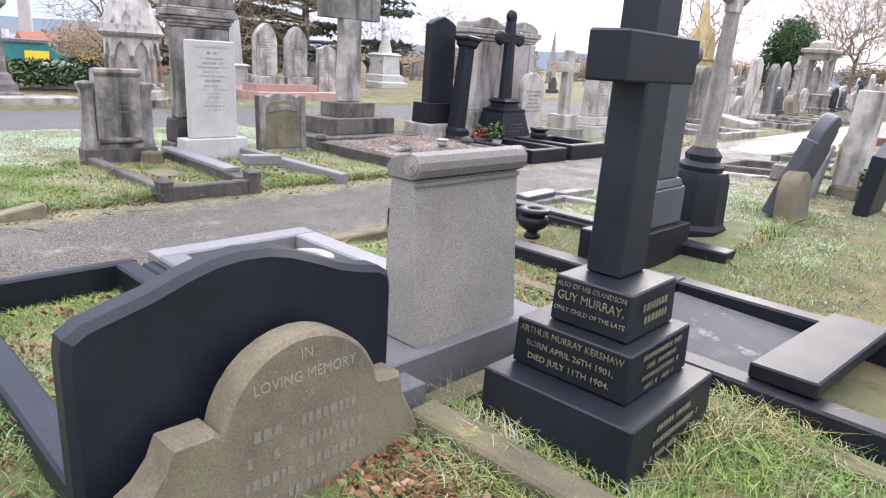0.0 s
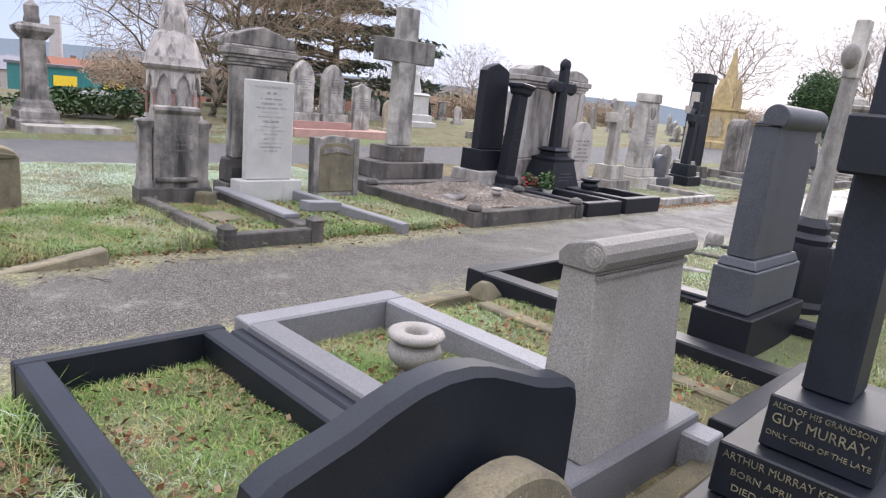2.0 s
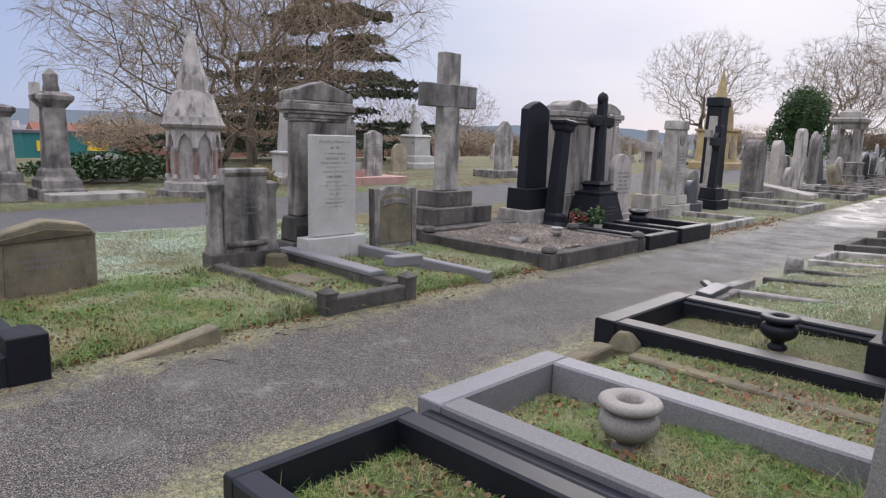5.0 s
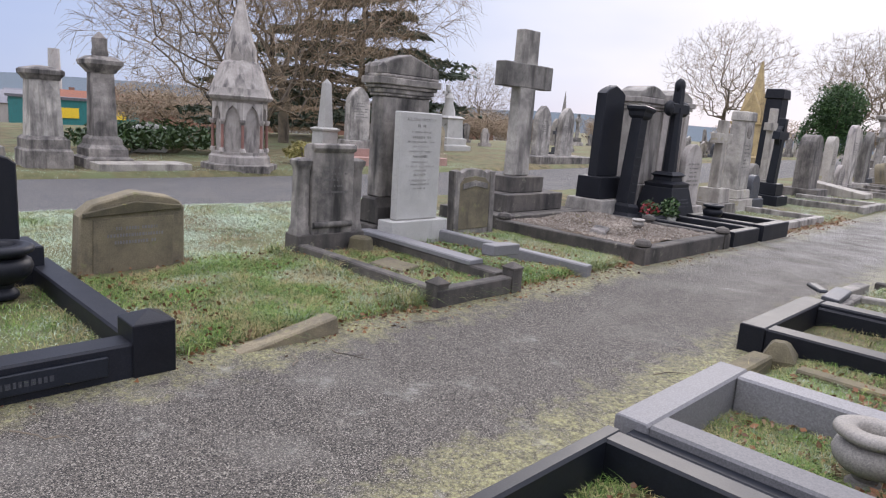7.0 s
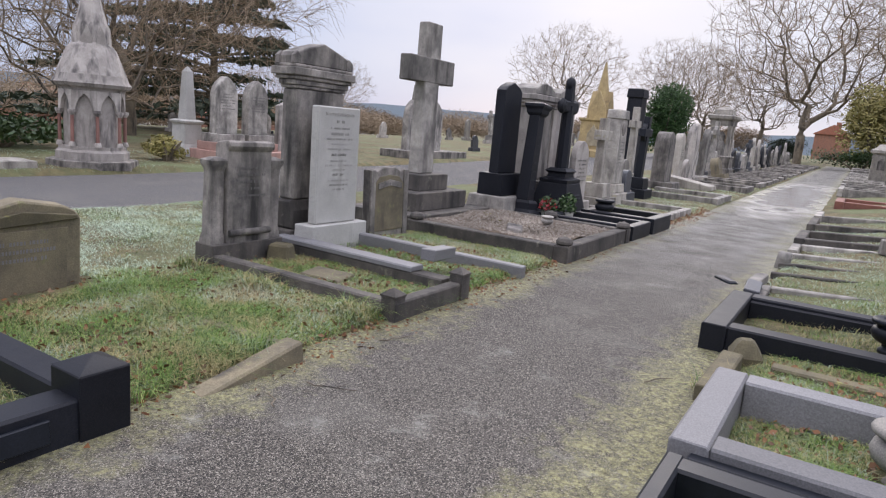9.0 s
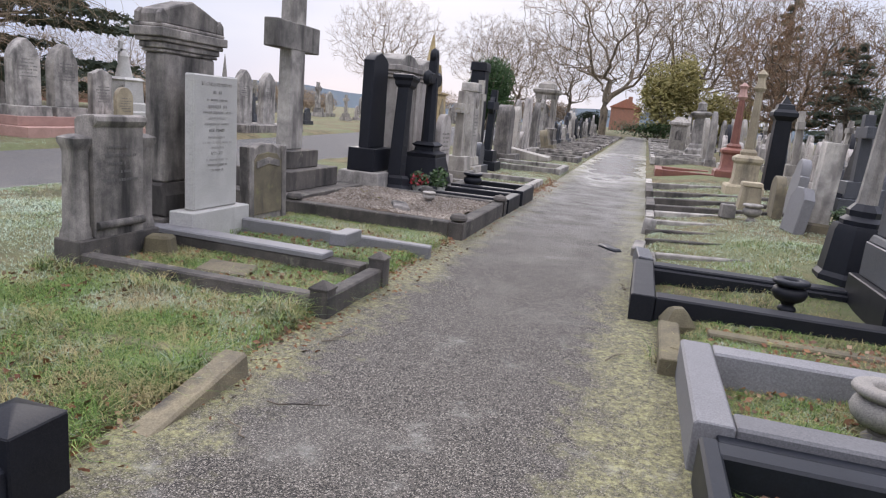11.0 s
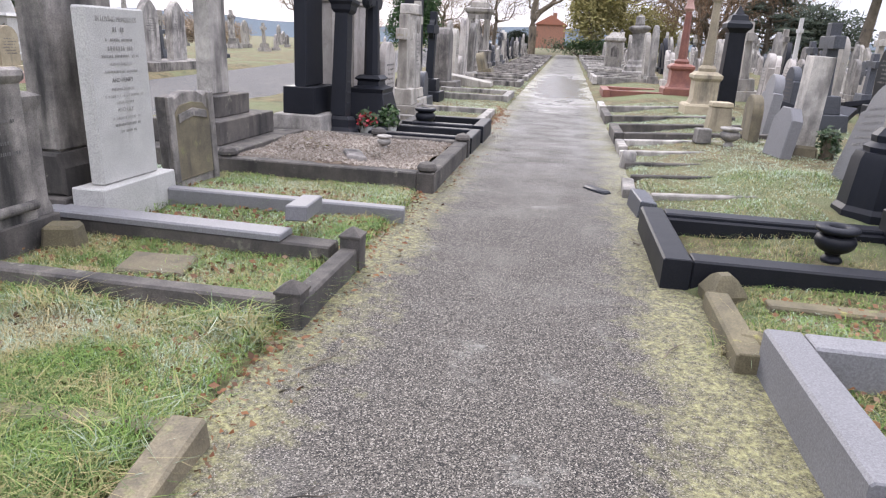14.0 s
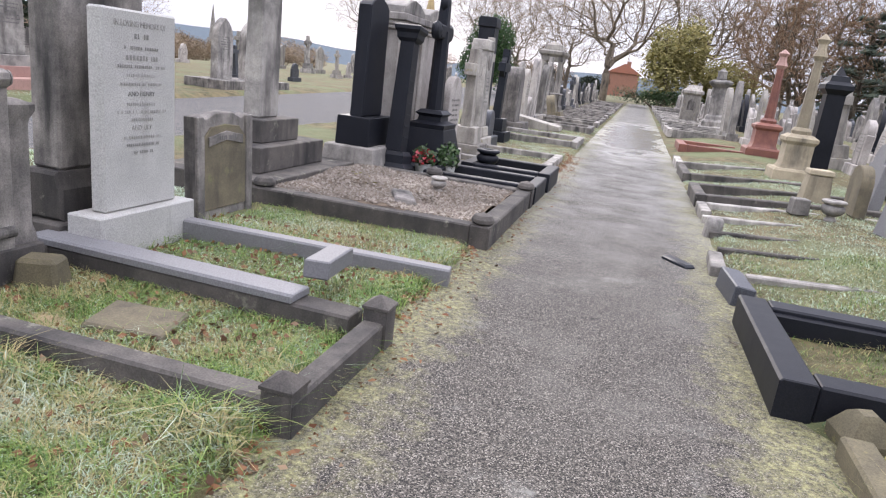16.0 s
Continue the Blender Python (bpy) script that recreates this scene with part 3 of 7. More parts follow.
def vase(x, y, z, k, mat, label):
    t = thing("grave_vase", pose(x, y, z), label, "vase", "stone vases")
    foot = [(0.06, 0), (0.068, 0.012), (0.065, 0.03), (0.045, 0.05), (0.05, 0.068)]
    bowl = [(0.05, 0.07), (0.09, 0.088), (0.118, 0.115), (0.13, 0.15), (0.12, 0.183), (0.095, 0.198)]
    rim = [(0.097, 0.2), (0.104, 0.208), (0.132, 0.222), (0.137, 0.235), (0.132, 0.248), (0.118, 0.255), (0.066, 0.255), (0.055, 0.245), (0.05, 0.22), (0.05, 0.203)]
    holder = t
    for name, prof in (("foot", foot), ("bowl", bowl), ("rim", rim)):
        ob = part(name, lathe(B(), [(rr * k, zz * k) for rr, zz in prof], 28), mat, holder, "", 50)
        holder = ob if name == "bowl" else t
    clear(x - 0.1 * k, x + 0.1 * k, y - 0.1 * k, y + 0.1 * k)


# the two graves passed first, on the near side of the path
DARK = plot("honed dark granite grave kerb around frosty grass", m_honed, -3.80, -1.62, 0.44, 1.38, 0.12, 0.0, 0.285, "sn")
kerb_run("kerbstone", DARK, m_honed, -1.057, -0.474, -1.057, 0.474, 0.075, 0.0, 0.29)
t = plot("light grey granite grave kerb beside the path", m_kerbgrey, -3.82, -1.6, 1.47, 2.55, 0.16, 0.0, 0.312, "wsn")
# the dark inner strip between the two
tagged(kerb_run("kerbstone", t, m_honed, -1.02, -0.565, 1.05, -0.565, 0.085, 0.0, 0.27), "dark granite strip")


def shaped_headstone():
    """Low black headstone with a swept top, seen from behind."""
    t = thing("shaped_headstone", pose(-1.74, 0.955, 0), "polished black granite headstone with a swept camel-back top", "headstone")
    pts = [(-0.53, 0.10), (0.56, 0.10)]
    top = [(0.56, 0.70), (0.545, 0.755), (0.50, 0.785), (0.42, 0.80), (0.33, 0.825), (0.24, 0.862), (0.14, 0.90), (0.06, 0.918), (-0.03, 0.923), (-0.12, 0.912), (-0.21, 0.885), (-0.30, 0.85), (-0.40, 0.822), (-0.475, 0.80), (-0.52, 0.77), (-0.53, 0.72)]
    part("slab", ext(B(), pts + top, -0.055, 0.055, 0.022), m_honed, t)
    part("plinth", blk(B(), -0.05, 0, 0.02, 0.3, 1.14, 0.16), m_honed, t)
    clear(-1.95, -1.6, 0.4, 1.55)


def old_headstone():
    """Worn brown stone with a round head and stepped shoulders."""
    t = thing("old_headstone", pose(-1.545, 0.975, -0.03, 0, -2, 0), "weathered brown sandstone headstone with rounded head and shoulders", "headstone")
    pts = [(-0.62, 0.05), (0.54, 0.05), (0.54, 0.22), (0.50, 0.30), (0.45, 0.40), (0.43, 0.49), (0.345, 0.495)]
    pts += arc(0.05, 0.445, 0.285, 12, 168, 14)
    pts += [(-0.245, 0.52), (-0.37, 0.52), (-0.395, 0.46), (-0.44, 0.405), (-0.5, 0.37), (-0.57, 0.35), (-0.62, 0.345)]
    part("slab", ext(B(), pts, -0.06, 0.06, 0.014), m_brown, t)
    for txt, z, w, y in (("IN", 0.655, 0.04, 0.05), ("LOVING MEMORY", 0.585, 0.36, 0.05), ("OF", 0.515, 0.05, 0.05)):
        words(txt, 0.05, m_lead, t, face_to_east(0.0605, y, z), w)
    bars(t, m_lead, 0.06, 0.04, 0.44, 0.42, 5, 0.075, 0.034, 5)
    clear(-1.64, -1.45, 0.4, 1.5)


def scroll_monument():
    """Grey granite slab with a rolled top, on a light kerb base."""
    t = thing("scroll_monument", pose(-1.88, 2.05, 0), "grey granite headstone with a scrolled roll along its top", "headstone")
    part("base", blk(B(), 0.03, -0.02, 0.02, 0.27, 1.03, 0.335), m_kerbgrey, t, "light grey granite base")
    part("slab", ext(B(), [(-0.11, 0.356), (0.11, 0.356), (0.05, 1.04), (-0.085, 1.04)], -0.322, 0.322, 0.006, "y"), m_grey, t)
    roll = [(-0.095, 1.042), (0.05, 1.042), (0.075, 1.055), (0.09, 1.085), (0.088, 1.115), (0.07, 1.14), (0.035, 1.15), (-0.01, 1.14), (-0.07, 1.12), (-0.1, 1.085)]
    part("roll", ext(B(), roll, -0.335, 0.335, 0.005, "y"), m_grey, t)
    part("ledge", ext(B(), [(0.052, 1.018), (0.064, 1.018), (0.064, 1.034), (0.05, 1.034)], -0.321, 0.321, 0.003, "y"), m_grey, t)
    for y in (-0.336, 0.336):
        bm = B()
        for k in range(3):
            r = 0.036 - 0.012 * k
            lathe(bm, [(r, -0.004 * (1 + k)), (r, 0.004 * (1 + k))], 20)
        bmesh.ops.transform(bm, matrix=Matrix.Translation((0.045, y, 1.098)) @ Matrix.Rotation(radians(90), 4, "X"), verts=bm.verts)
        part("volute", bm, m_grey, t)
    clear(-2.05, -1.7, 1.4, 2.55)


def tiered_cross():
    """Black granite cross on three inscribed steps."""
    t = thing("tiered_cross", pose(-1.13, 2.09, 0, 0, 0, 1.5), "tall black granite cross on three inscribed steps", "cross monument")
    part("lower_step", blk(B(), 0, 0, 0.06, 0.62, 0.66, 0.345, 0.985, 0.985, 0.006), m_honed, t)
    part("middle_step", blk(B(), -0.03, 0.04, 0.409, 0.48, 0.48, 0.18, 0.98, 0.98, 0.006), m_honed, t)
    part("upper_step", blk(B(), -0.015, 0.06, 0.592, 0.32, 0.36, 0.175, 0.97, 0.97, 0.006), m_honed, t)
    part("shaft", blk(B(), -0.05, 0.11, 0.768, 0.145, 0.2, 1.35, 0.9, 0.86, 0.008), m_honed, t)
    part("arm", blk(B(), -0.05, 0.11, 1.465, 0.15, 0.54, 0.165, 1, 1, 0.008), m_honed, t)
    upper = ((("ALSO OF HIS GRANDSON"), 0.027, 0.712, 0.28), ("GUY MURRAY,", 0.048, 0.662, 0.27), ("ONLY CHILD OF THE LATE", 0.024, 0.618, 0.29))
    for txt, size, z, w in upper:
        words(txt, size, m_gilt, t, face_to_south(-0.015, 0.06 - 0.181, z + 0.02), w)
    for txt, size, z, w in (("ARTHUR MURRAY KERSHAW", 0.036, 0.545, 0.43), ("BORN APRIL 26TH 1901,", 0.032, 0.495, 0.36), ("DIED JULY 11TH 1904.", 0.032, 0.445, 0.34)):
        words(txt, size, m_gilt, t, face_to_south(-0.03, 0.04 - 0.241, z), w)
    bars(t, m_gilt, 0.21, 0.04, 0.55, 0.4, 4, 0.04, 0.02, 12)
    bars(t, m_gilt, 0.145, 0.06, 0.69, 0.28, 2, 0.05, 0.03, 13)
    bars(t, m_gilt, 0.31, 0.0, 0.34, 0.5, 4, 0.055, 0.024, 14)
    clear(-1.5, -0.75, 1.7, 2.5)


shaped_headstone()
old_headstone()
scroll_monument()
tiered_cross()

# rough kerbstones round the old stones
t = thing("rough_kerb", pose(0, 0, 0), "mossy rough sandstone kerb set in long grass", "grave kerb", "grave kerbs")
kerb_run("kerbstone", t, m_moss, -1.56, 1.57, -0.1, 1.6, 0.14, -0.02, 0.255)
kerb_run("kerbstone", t, m_moss, -1.6, 1.66, -1.6, 2.45, 0.12, -0.02, 0.22)
kerb_run("kerbstone", t, m_moss, -1.4, 2.56, 0.6, 2.55, 0.12, 0.0, 0.21)

# flat grave with a dark ledger
plot("polished black granite kerb around a sunken dark ledger slab", m_black, -1.72, 0.75, 2.66, 3.86, 0.13, 0.0, 0.30, "wesn")
t = thing("ledger_slab", pose(-1.1, 3.27, 0, 2.5, 2, 0), "cracked dark slate ledger slab lying in its kerb", "ledger slab")
part("slab", blk(B(), 0, 0, 0.13, 0.95, 0.86, 0.09), m_ledger, t)
t = thing("fallen_tablet", pose(-0.63, 3.22, 0.0, 0, -2, -3), "fallen black granite tablet resting across a kerb", "tablet")
part("slab", blk(B(), 0, 0, 0.305, 0.27, 1.0, 0.07), m_black, t)
clear(-1.8, 0.8, 2.6, 3.9)

# black kerb beside the path with stone vase
plot("polished black granite kerb on the path side", m_black, -4.10, -1.7, 3.58, 4.92, 0.17, 0.0, 0.275, "wsn")
t = thing("kerb_bar", pose(-3.0, 4.75, 0), "second black granite bar along the kerb", "grave kerb", "grave kerbs")
kerb_run("kerbstone", t, m_black, -0.93, 0, 0.9, 0, 0.07, 0.02, 0.245)


vase(-2.98, 4.12, 0.19, 0.95, m_black, "squat turned black granite vase on the grave")
vase(-2.98, 2.03, 0.13, 1.08, m_grey, "squat turned grey granite vase inside the kerb")


def finial_stub(x, y, h, rz):
    t = thing("stone_stub", pose(x, y, 0, 3, -4, rz), "short mossy sandstone stub with a blunt point", "stone post")
    part("body", lathe(B(), [(0.095, 0.0), (0.1, h * 0.6), (0.055, h * 0.92), (0.03, h)], 4), m_moss, t)
    clear(x - 0.12, x + 0.12, y - 0.12, y + 0.12)


finial_stub(-3.77, 3.45, 0.26, 12)
finial_stub(-3.79, 2.76, 0.2, -20)
t = thing("rough_kerb", pose(-2.9, 2.95, 0), "mossy sandstone kerb between two granite kerbs", "grave kerb", "grave kerbs")
kerb_run("kerbstone", t, m_moss, -0.7, 0.28, 1.2, 0.28, 0.12, 0.0, 0.19)
kerb_run("kerbstone", t, m_moss, -0.95, -0.43, -0.94, 0.36, 0.13, 0.0, 0.19)

# low kerbs further along the path side, tilted with the bank
for y0, y1, mt, sides, top, kw in ((5.02, 6.0, m_mid, "wn", 0.225, 0.1), (6.15, 6.95, m_kerbdark, "n", 0.22, 0.08), (7.1, 7.75, m_kerbdark, "n", 0.22, 0.08), (7.9, 8.6, m_mid, "n", 0.235, 0.09), (8.75, 9.5, m_mid, "wn", 0.26, 0.12), (9.7, 11.0, m_kerbdark, "wsn", 0.32, 0.14), (12.4, 14.0, m_kerbdark, "ws", 0.3, 0.14), (14.5, 15.9, m_mid, "ws", 0.3, 0.14)):
    plot("low weathered stone kerb sunk in frosty grass", mt, -3.98, -1.7, y0, y1, kw, -0.1, top, sides, slope=3.0)
plot("red granite kerb around frosty grass", m_red, -3.75, -2.2, 18.4, 20.3, 0.2, 0.0, 0.36, "wsn")
vase(-2.56, 9.02, 0.26, 1.0, m_mid, "round weathered stone vase on a kerb")
t = thing("square_vase", pose(-2.85, 9.3, 0.25, 0, 0, 8), "small square grey stone flower block", "vase")
part("body", blk(B(), 0, 0, 0, 0.2, 0.2, 0.2, 0.92, 0.92, 0.012), m_mid, t)
frng = random.Random(77)
for k in range(9):
    fx, fy = frng.uniform(-1.0, 4.0), frng.uniform(9.5, 18.0)
    t = thing("fallen_slab", pose(fx, fy, ground_z(fx, fy) + 0.06, frng.uniform(-14, 14), frng.uniform(-20, 20), frng.uniform(0, 180)), "fallen dark memorial slab lying among graves", "stone slab", "fallen slabs")
    part("slab", blk(B(), 0, 0, 0, frng.uniform(0.5, 0.8), frng.uniform(1.0, 1.6), 0.12), frng.choice((m_black, m_honed, m_mid)), t)
t = thing("path_edging_stone", pose(-4.03, 5.55, 0, 0, 6, 4), "loose grey kerb block beside the path", "kerb block")
part("block", blk(B(), 0, 0, 0.03, 0.14, 0.55, 0.2), m_bluegrey, t)
t = thing("path_edging_stone", pose(-4.06, 6.35, 0, 0, 0, -3), "loose pale kerb block beside the path", "kerb block")
part("block", blk(B(), 0, 0, 0.02, 0.12, 0.6, 0.15), m_mid, t)
t = thing("broken_stone", pose(-4.36, 6.33, 0.055, 0, 0, 35), "dark broken stone piece lying on the path", "stone")
part("body", blk(B(), 0, 0, 0, 0.12, 0.36, 0.05, 0.8, 0.9, 0.015), m_honed, t)
t = thing("stone_stub", pose(-3.96, 7.8, 0.03, 0, 5, 0), "small rounded grey marker stone", "stone post")
part("body", ext(B(), [(-0.1, 0), (0.1, 0), (0.1, 0.16)] + arc(0, 0.16, 0.1, 0, 180, 8)[1:-1] + [(-0.1, 0.16)], -0.08, 0.08, 0.015), m_mid, t)


# ---- monuments on the far side of the path ----
def corner_grave():
    """The two-plot stone kerb with capped posts."""
    t = plot("dark weathered stone kerb with capped corner posts", m_kerbdark, -8.05, -5.90, 2.43, 3.40, 0.11, 0.0, 0.225, "esw", "")
    for px, py, ph in ((-5.965, 2.48, 0.315), (-5.945, 3.36, 0.345)):
        kerb_post(t, m_kerbdark, px + 6.975, py - 2.905, 0.0, ph, 0.122)
    t = thing("pale_kerb", pose(-7.0, 3.43, 0), "pale-topped dark stone kerb bar with a fallen block on it", "grave kerb", "grave kerbs")
    kerb_run("kerbstone", t, m_kerbdark, -1.05, 0.02, 0.93, -0.05, 0.17, 0.0, 0.225)
    tagged(kerb_run("coping", t, m_kerbgrey, -1.07, 0.02, 0.62, -0.04, 0.18, 0.227, 0.272), "pale stone coping")
    t = thing("fallen_block", pose(-6.40, 3.74, 0.285, 0, 4, 98), "pale stone block lying across the kerb", "stone block")
    part("body", blk(B(), 0, 0, 0, 0.46, 0.14, 0.1), m_kerbgrey, t)
    t = thing("low_kerb", pose(-6.8, 4.37, -0.015, 0, 2.2, 0), "grey stone kerb sloping into the grass", "grave kerb", "grave kerbs")
    kerb_run("kerbstone", t, m_kerbgrey, -0.9, -0.13, 0.9, 0.13, 0.11, 0.0, 0.25)
    t = thing("old_block", pose(-7.68, 3.08, 0.06, 0, 0, 20), "rough mossy stone block on the grave", "stone block")
    part("body", blk(B(), 0, 0, 0, 0.24, 0.2, 0.22, 0.8, 0.75, 0.02), m_moss, t)
    t = thing("sunken_slab", pose(-6.95, 2.9, 0.12, 2, 3, 12), "small broken flat stone sunk in the grass", "stone slab")
    part("body", blk(B(), 0, 0, 0, 0.38, 0.3, 0.05, 0.95, 0.95, 0.01), m_brown, t)
    t = thing("sand_patch", pose(-7.3, 2.72, 0.12), "patch of pale sandy earth", "earth patch")
    part("mound", lathe(B(), [(0.17, 0), (0.13, 0.02), (0.05, 0.035), (0.005, 0.04)], 18, ry=0.7), m_sand, t)


corner_grave()


def pilaster_stone():
    """Sooty headstone whose centre rolls over at the top, between two side piers."""
    t = thing("pilaster_headstone", pose(-7.92, 2.815, 0, 0, 1, -1) @ Matrix.Diagonal((0.85, 0.95, 1, 1)), "sooty grey sandstone headstone with rolled top and side piers", "headstone")
    part("base", blk(B(), 0, 0, 0.05, 0.27, 0.83, 0.26), m_kerbdark, t)
    part("centre", ext(B(), [(-0.09, 0.31), (0.12, 0.31), (0.105, 1.10), (0.125, 1.115), (0.14, 1.145), (0.13, 1.175), (0.09, 1.19), (0.02, 1.185), (-0.06, 1.17), (-0.1, 1.14)], -0.25, 0.25, 0.008, "y"), m_soot, t)
    part("moulding", ext(B(), arc(0.13, 0.40, 0.03, 0, 360, 12)[:-1], -0.24, 0.24, 0.004, "y"), m_soot, t)
    for y in (-0.325, 0.325):
        bm = B()
        lathe(bm, [(0.085, 0.31), (0.08, 0.36), (0.068, 0.4), (0.064, 0.92), (0.07, 0.95), (0.088, 0.985), (0.09, 1.02), (0.07, 1.03), (0.03, 1.045)], 4, 0, y)
        part("pier", bm, m_soot, t)
    for y in (-0.252, 0.252):
        for k in range(3):
            bm = B()
            rr = 0.038 - 0.012 * k
            lathe(bm, [(rr, -0.004 * (1 + k)), (rr, 0.004 * (1 + k))], 18)
            bmesh.ops.transform(bm, matrix=Matrix.Translation((0.1, y, 1.148)) @ Matrix.Rotation(radians(90), 4, "X"), verts=bm.verts)
            part("volute", bm, m_soot, t)
    bars(t, m_ink, 0.113, 0.0, 0.95, 0.36, 5, 0.06, 0.02, 21)
    clear(-8.2, -7.7, 2.3, 3.3)


def chest_tomb():
    """Tall sandstone pier with cornice and curved pediment."""
    t = thing("pedestal_tomb", pose(-8.17, 3.94, 0) @ Matrix.Diagonal((0.78, 0.94, 1, 1)), "tall sooty sandstone tomb slab with cornice and low pediment", "tomb")
    part("lower_plinth", blk(B(), 0, 0, 0.03, 0.5, 0.98, 0.28, 0.97, 0.985, 0.012), m_kerbdark, t, "blackened stone plinth")
    part("plinth", ext(B(), [(-0.2, 0.312), (0.2, 0.312), (0.2, 0.5), (0.175, 0.53), (0.165, 0.57), (0.15, 0.6), (-0.15, 0.6), (-0.165, 0.57), (-0.175, 0.53), (-0.2, 0.5)], -0.43, 0.43, 0.02, "y"), m_kerbdark, t, "blackened moulded stone plinth")
    part("shaft", blk(B(), 0, 0, 0.602, 0.26, 0.745, 1.09, 0.97, 0.985, 0.018), m_soot, t)
    steps = ((1.694, 0.28, 0.78, 0.03), (1.726, 0.31, 0.82, 0.05), (1.778, 0.36, 0.88, 0.035), (1.815, 0.42, 0.95, 0.075), (1.892, 0.37, 0.9, 0.03))
    for z, d, w, h in steps:
        part("cornice", blk(B(), 0, 0, z, d, w, h, 1, 1, 0.008), m_soot, t)
    pts = [(-0.43, 1.924), (0.43, 1.924), (0.43, 1.99), (0.405, 2.03), (0.2, 2.095), (0, 2.15), (-0.2, 2.095), (-0.405, 2.03), (-0.43, 1.99)]
    part("pediment", ext(B(), pts, -0.15, 0.15, 0.012), m_soot, t)
    for y in (-0.405, 0.405):
        for x in (-0.135, 0.135):
            part("ear", ext(B(), [(y - 0.055, 1.924), (y + 0.055, 1.924), (y + 0.05, 2.0), (y, 2.04), (y - 0.05, 2.0)], x - 0.03, x + 0.03, 0.006), m_soot, t)
    clear(-8.5, -7.95, 3.4, 4.45)


def white_slab():
    t = thing("pale_headstone", pose(-7.81, 3.905, 0, 0, -0.5, -1), "pale limestone headstone with fine dark lettering", "headstone")
    part("base", blk(B(), 0, 0, 0.04, 0.25, 0.82, 0.35, 0.985, 0.99), m_white, t)
    part("slab", blk(B(), 0, 0, 0.392, 0.105, 0.605, 1.155, 0.98, 1.0, 0.012), m_white, t)
    words("IN LOVING MEMORY OF", 0.05, m_faint, t, face_to_east(0.0535, 0, 1.455), 0.42)
    rows = ((1.39, 0.12, 0.036), (1.33, 0.29, 0.022), (1.27, 0.26, 0.034), (1.225, 0.5, 0.022), (1.175, 0.23, 0.022), (1.125, 0.34, 0.022), (1.01, 0.32, 0.022), (0.965, 0.44, 0.022), (0.92, 0.2, 0.022), (0.815, 0.3, 0.022), (0.77, 0.38, 0.022), (0.725, 0.2, 0.022))
    for k, (z, w, h) in enumerate(rows):
        bars(t, m_faint, 0.053, 0, z, w * 1.2, 1, 0.05, h * 0.8, 33 + k)
    for txt, z, w in (("AND HENRY", 1.065, 0.22), ("AND LILY", 0.868, 0.17)):
        words(txt, 0.04, m_faint, t, face_to_east(0.0535, 0, z), w)
    clear(-8.05, -7.64, 3.4, 4.4)


def low_stone():
    t = thing("low_headstone", pose(-7.94, 4.96, 0, 0, -2, 0), "low dark sandstone headstone with stained recessed face", "headstone")
    w = 0.37
    pts = [(-w, 0.05), (w, 0.05), (w, 0.90), (w - 0.09, 0.915), (w - 0.14, 0.885), (0.12, 0.925), (0, 0.935), (-0.12, 0.925), (-w + 0.14, 0.885), (-w + 0.09, 0.915), (-w, 0.90)]
    part("slab", ext(B(), pts, -0.03, 0.06, 0.012), m_soot, t)
    part("panel", ext(B(), [(-0.27, 0.2), (0.27, 0.2), (0.27, 0.74), (0.18, 0.82), (0, 0.84), (-0.18, 0.82), (-0.27, 0.74)], 0.06, 0.075, 0.004), m_brown, t, "stained brown stone panel")
    part("banner", ext(B(), [(-0.22, 0.68), (0, 0.72), (0.22, 0.68), (0.22, 0.75), (0, 0.79), (-0.22, 0.75)], 0.075, 0.086, 0.003), m_soot, t)
    bars(t, m_ink, 0.0865, 0, 0.725, 0.3, 1, 0.05, 0.03, 3)
    for y in (-0.315, 0.315):
        part("pilaster", blk(B(), 0.07, y, 0.12, 0.03, 0.085, 0.78, 1, 1, 0.006), m_soot, t)
    clear(-8.05, -7.8, 4.6, 5.4)


def big_cross():
    t = thing("stone_cross", pose(-8.57, 6.57, 0), "tall weathered stone cross on three dark steps", "cross monument")
    part("lower_step", blk(B(), 0.05, 0, 0.05, 1.2, 1.95, 0.25), m_kerbdark, t)
    part("middle_step", blk(B(), 0, 0, 0.302, 0.8, 1.3, 0.24), m_kerbdark, t)
    part("upper_step", blk(B(), 0, 0, 0.544, 0.48, 0.72, 0.22), m_kerbdark, t)
    part("shaft", blk(B(), 0, 0, 0.766, 0.18, 0.37, 2.02, 0.92, 0.93, 0.012), m_mid, t, "streaked grey stone shaft")
    part("arm", blk(B(), 0, 0, 2.0, 0.185, 1.08, 0.33, 1, 1, 0.012), m_mid, t, "streaked grey stone arm")
    clear(-9.3, -7.9, 5.6, 7.4)


pilaster_stone()
chest_tomb()
white_slab()
low_stone()
big_cross()

# the gravelled double plot
plot("dark stone kerb with domed corner posts around gravel", m_kerbdark, -8.0, -5.87, 5.52, 7.8, 0.16, 0.0, 0.27, "esn", "", [(-5.95, 5.62), (-5.94, 7.71), (-7.93, 5.62), (-7.0, 7.71)], 0.17, 0.37, "dome")
clear(-8.1, -5.9, 5.5, 7.75)


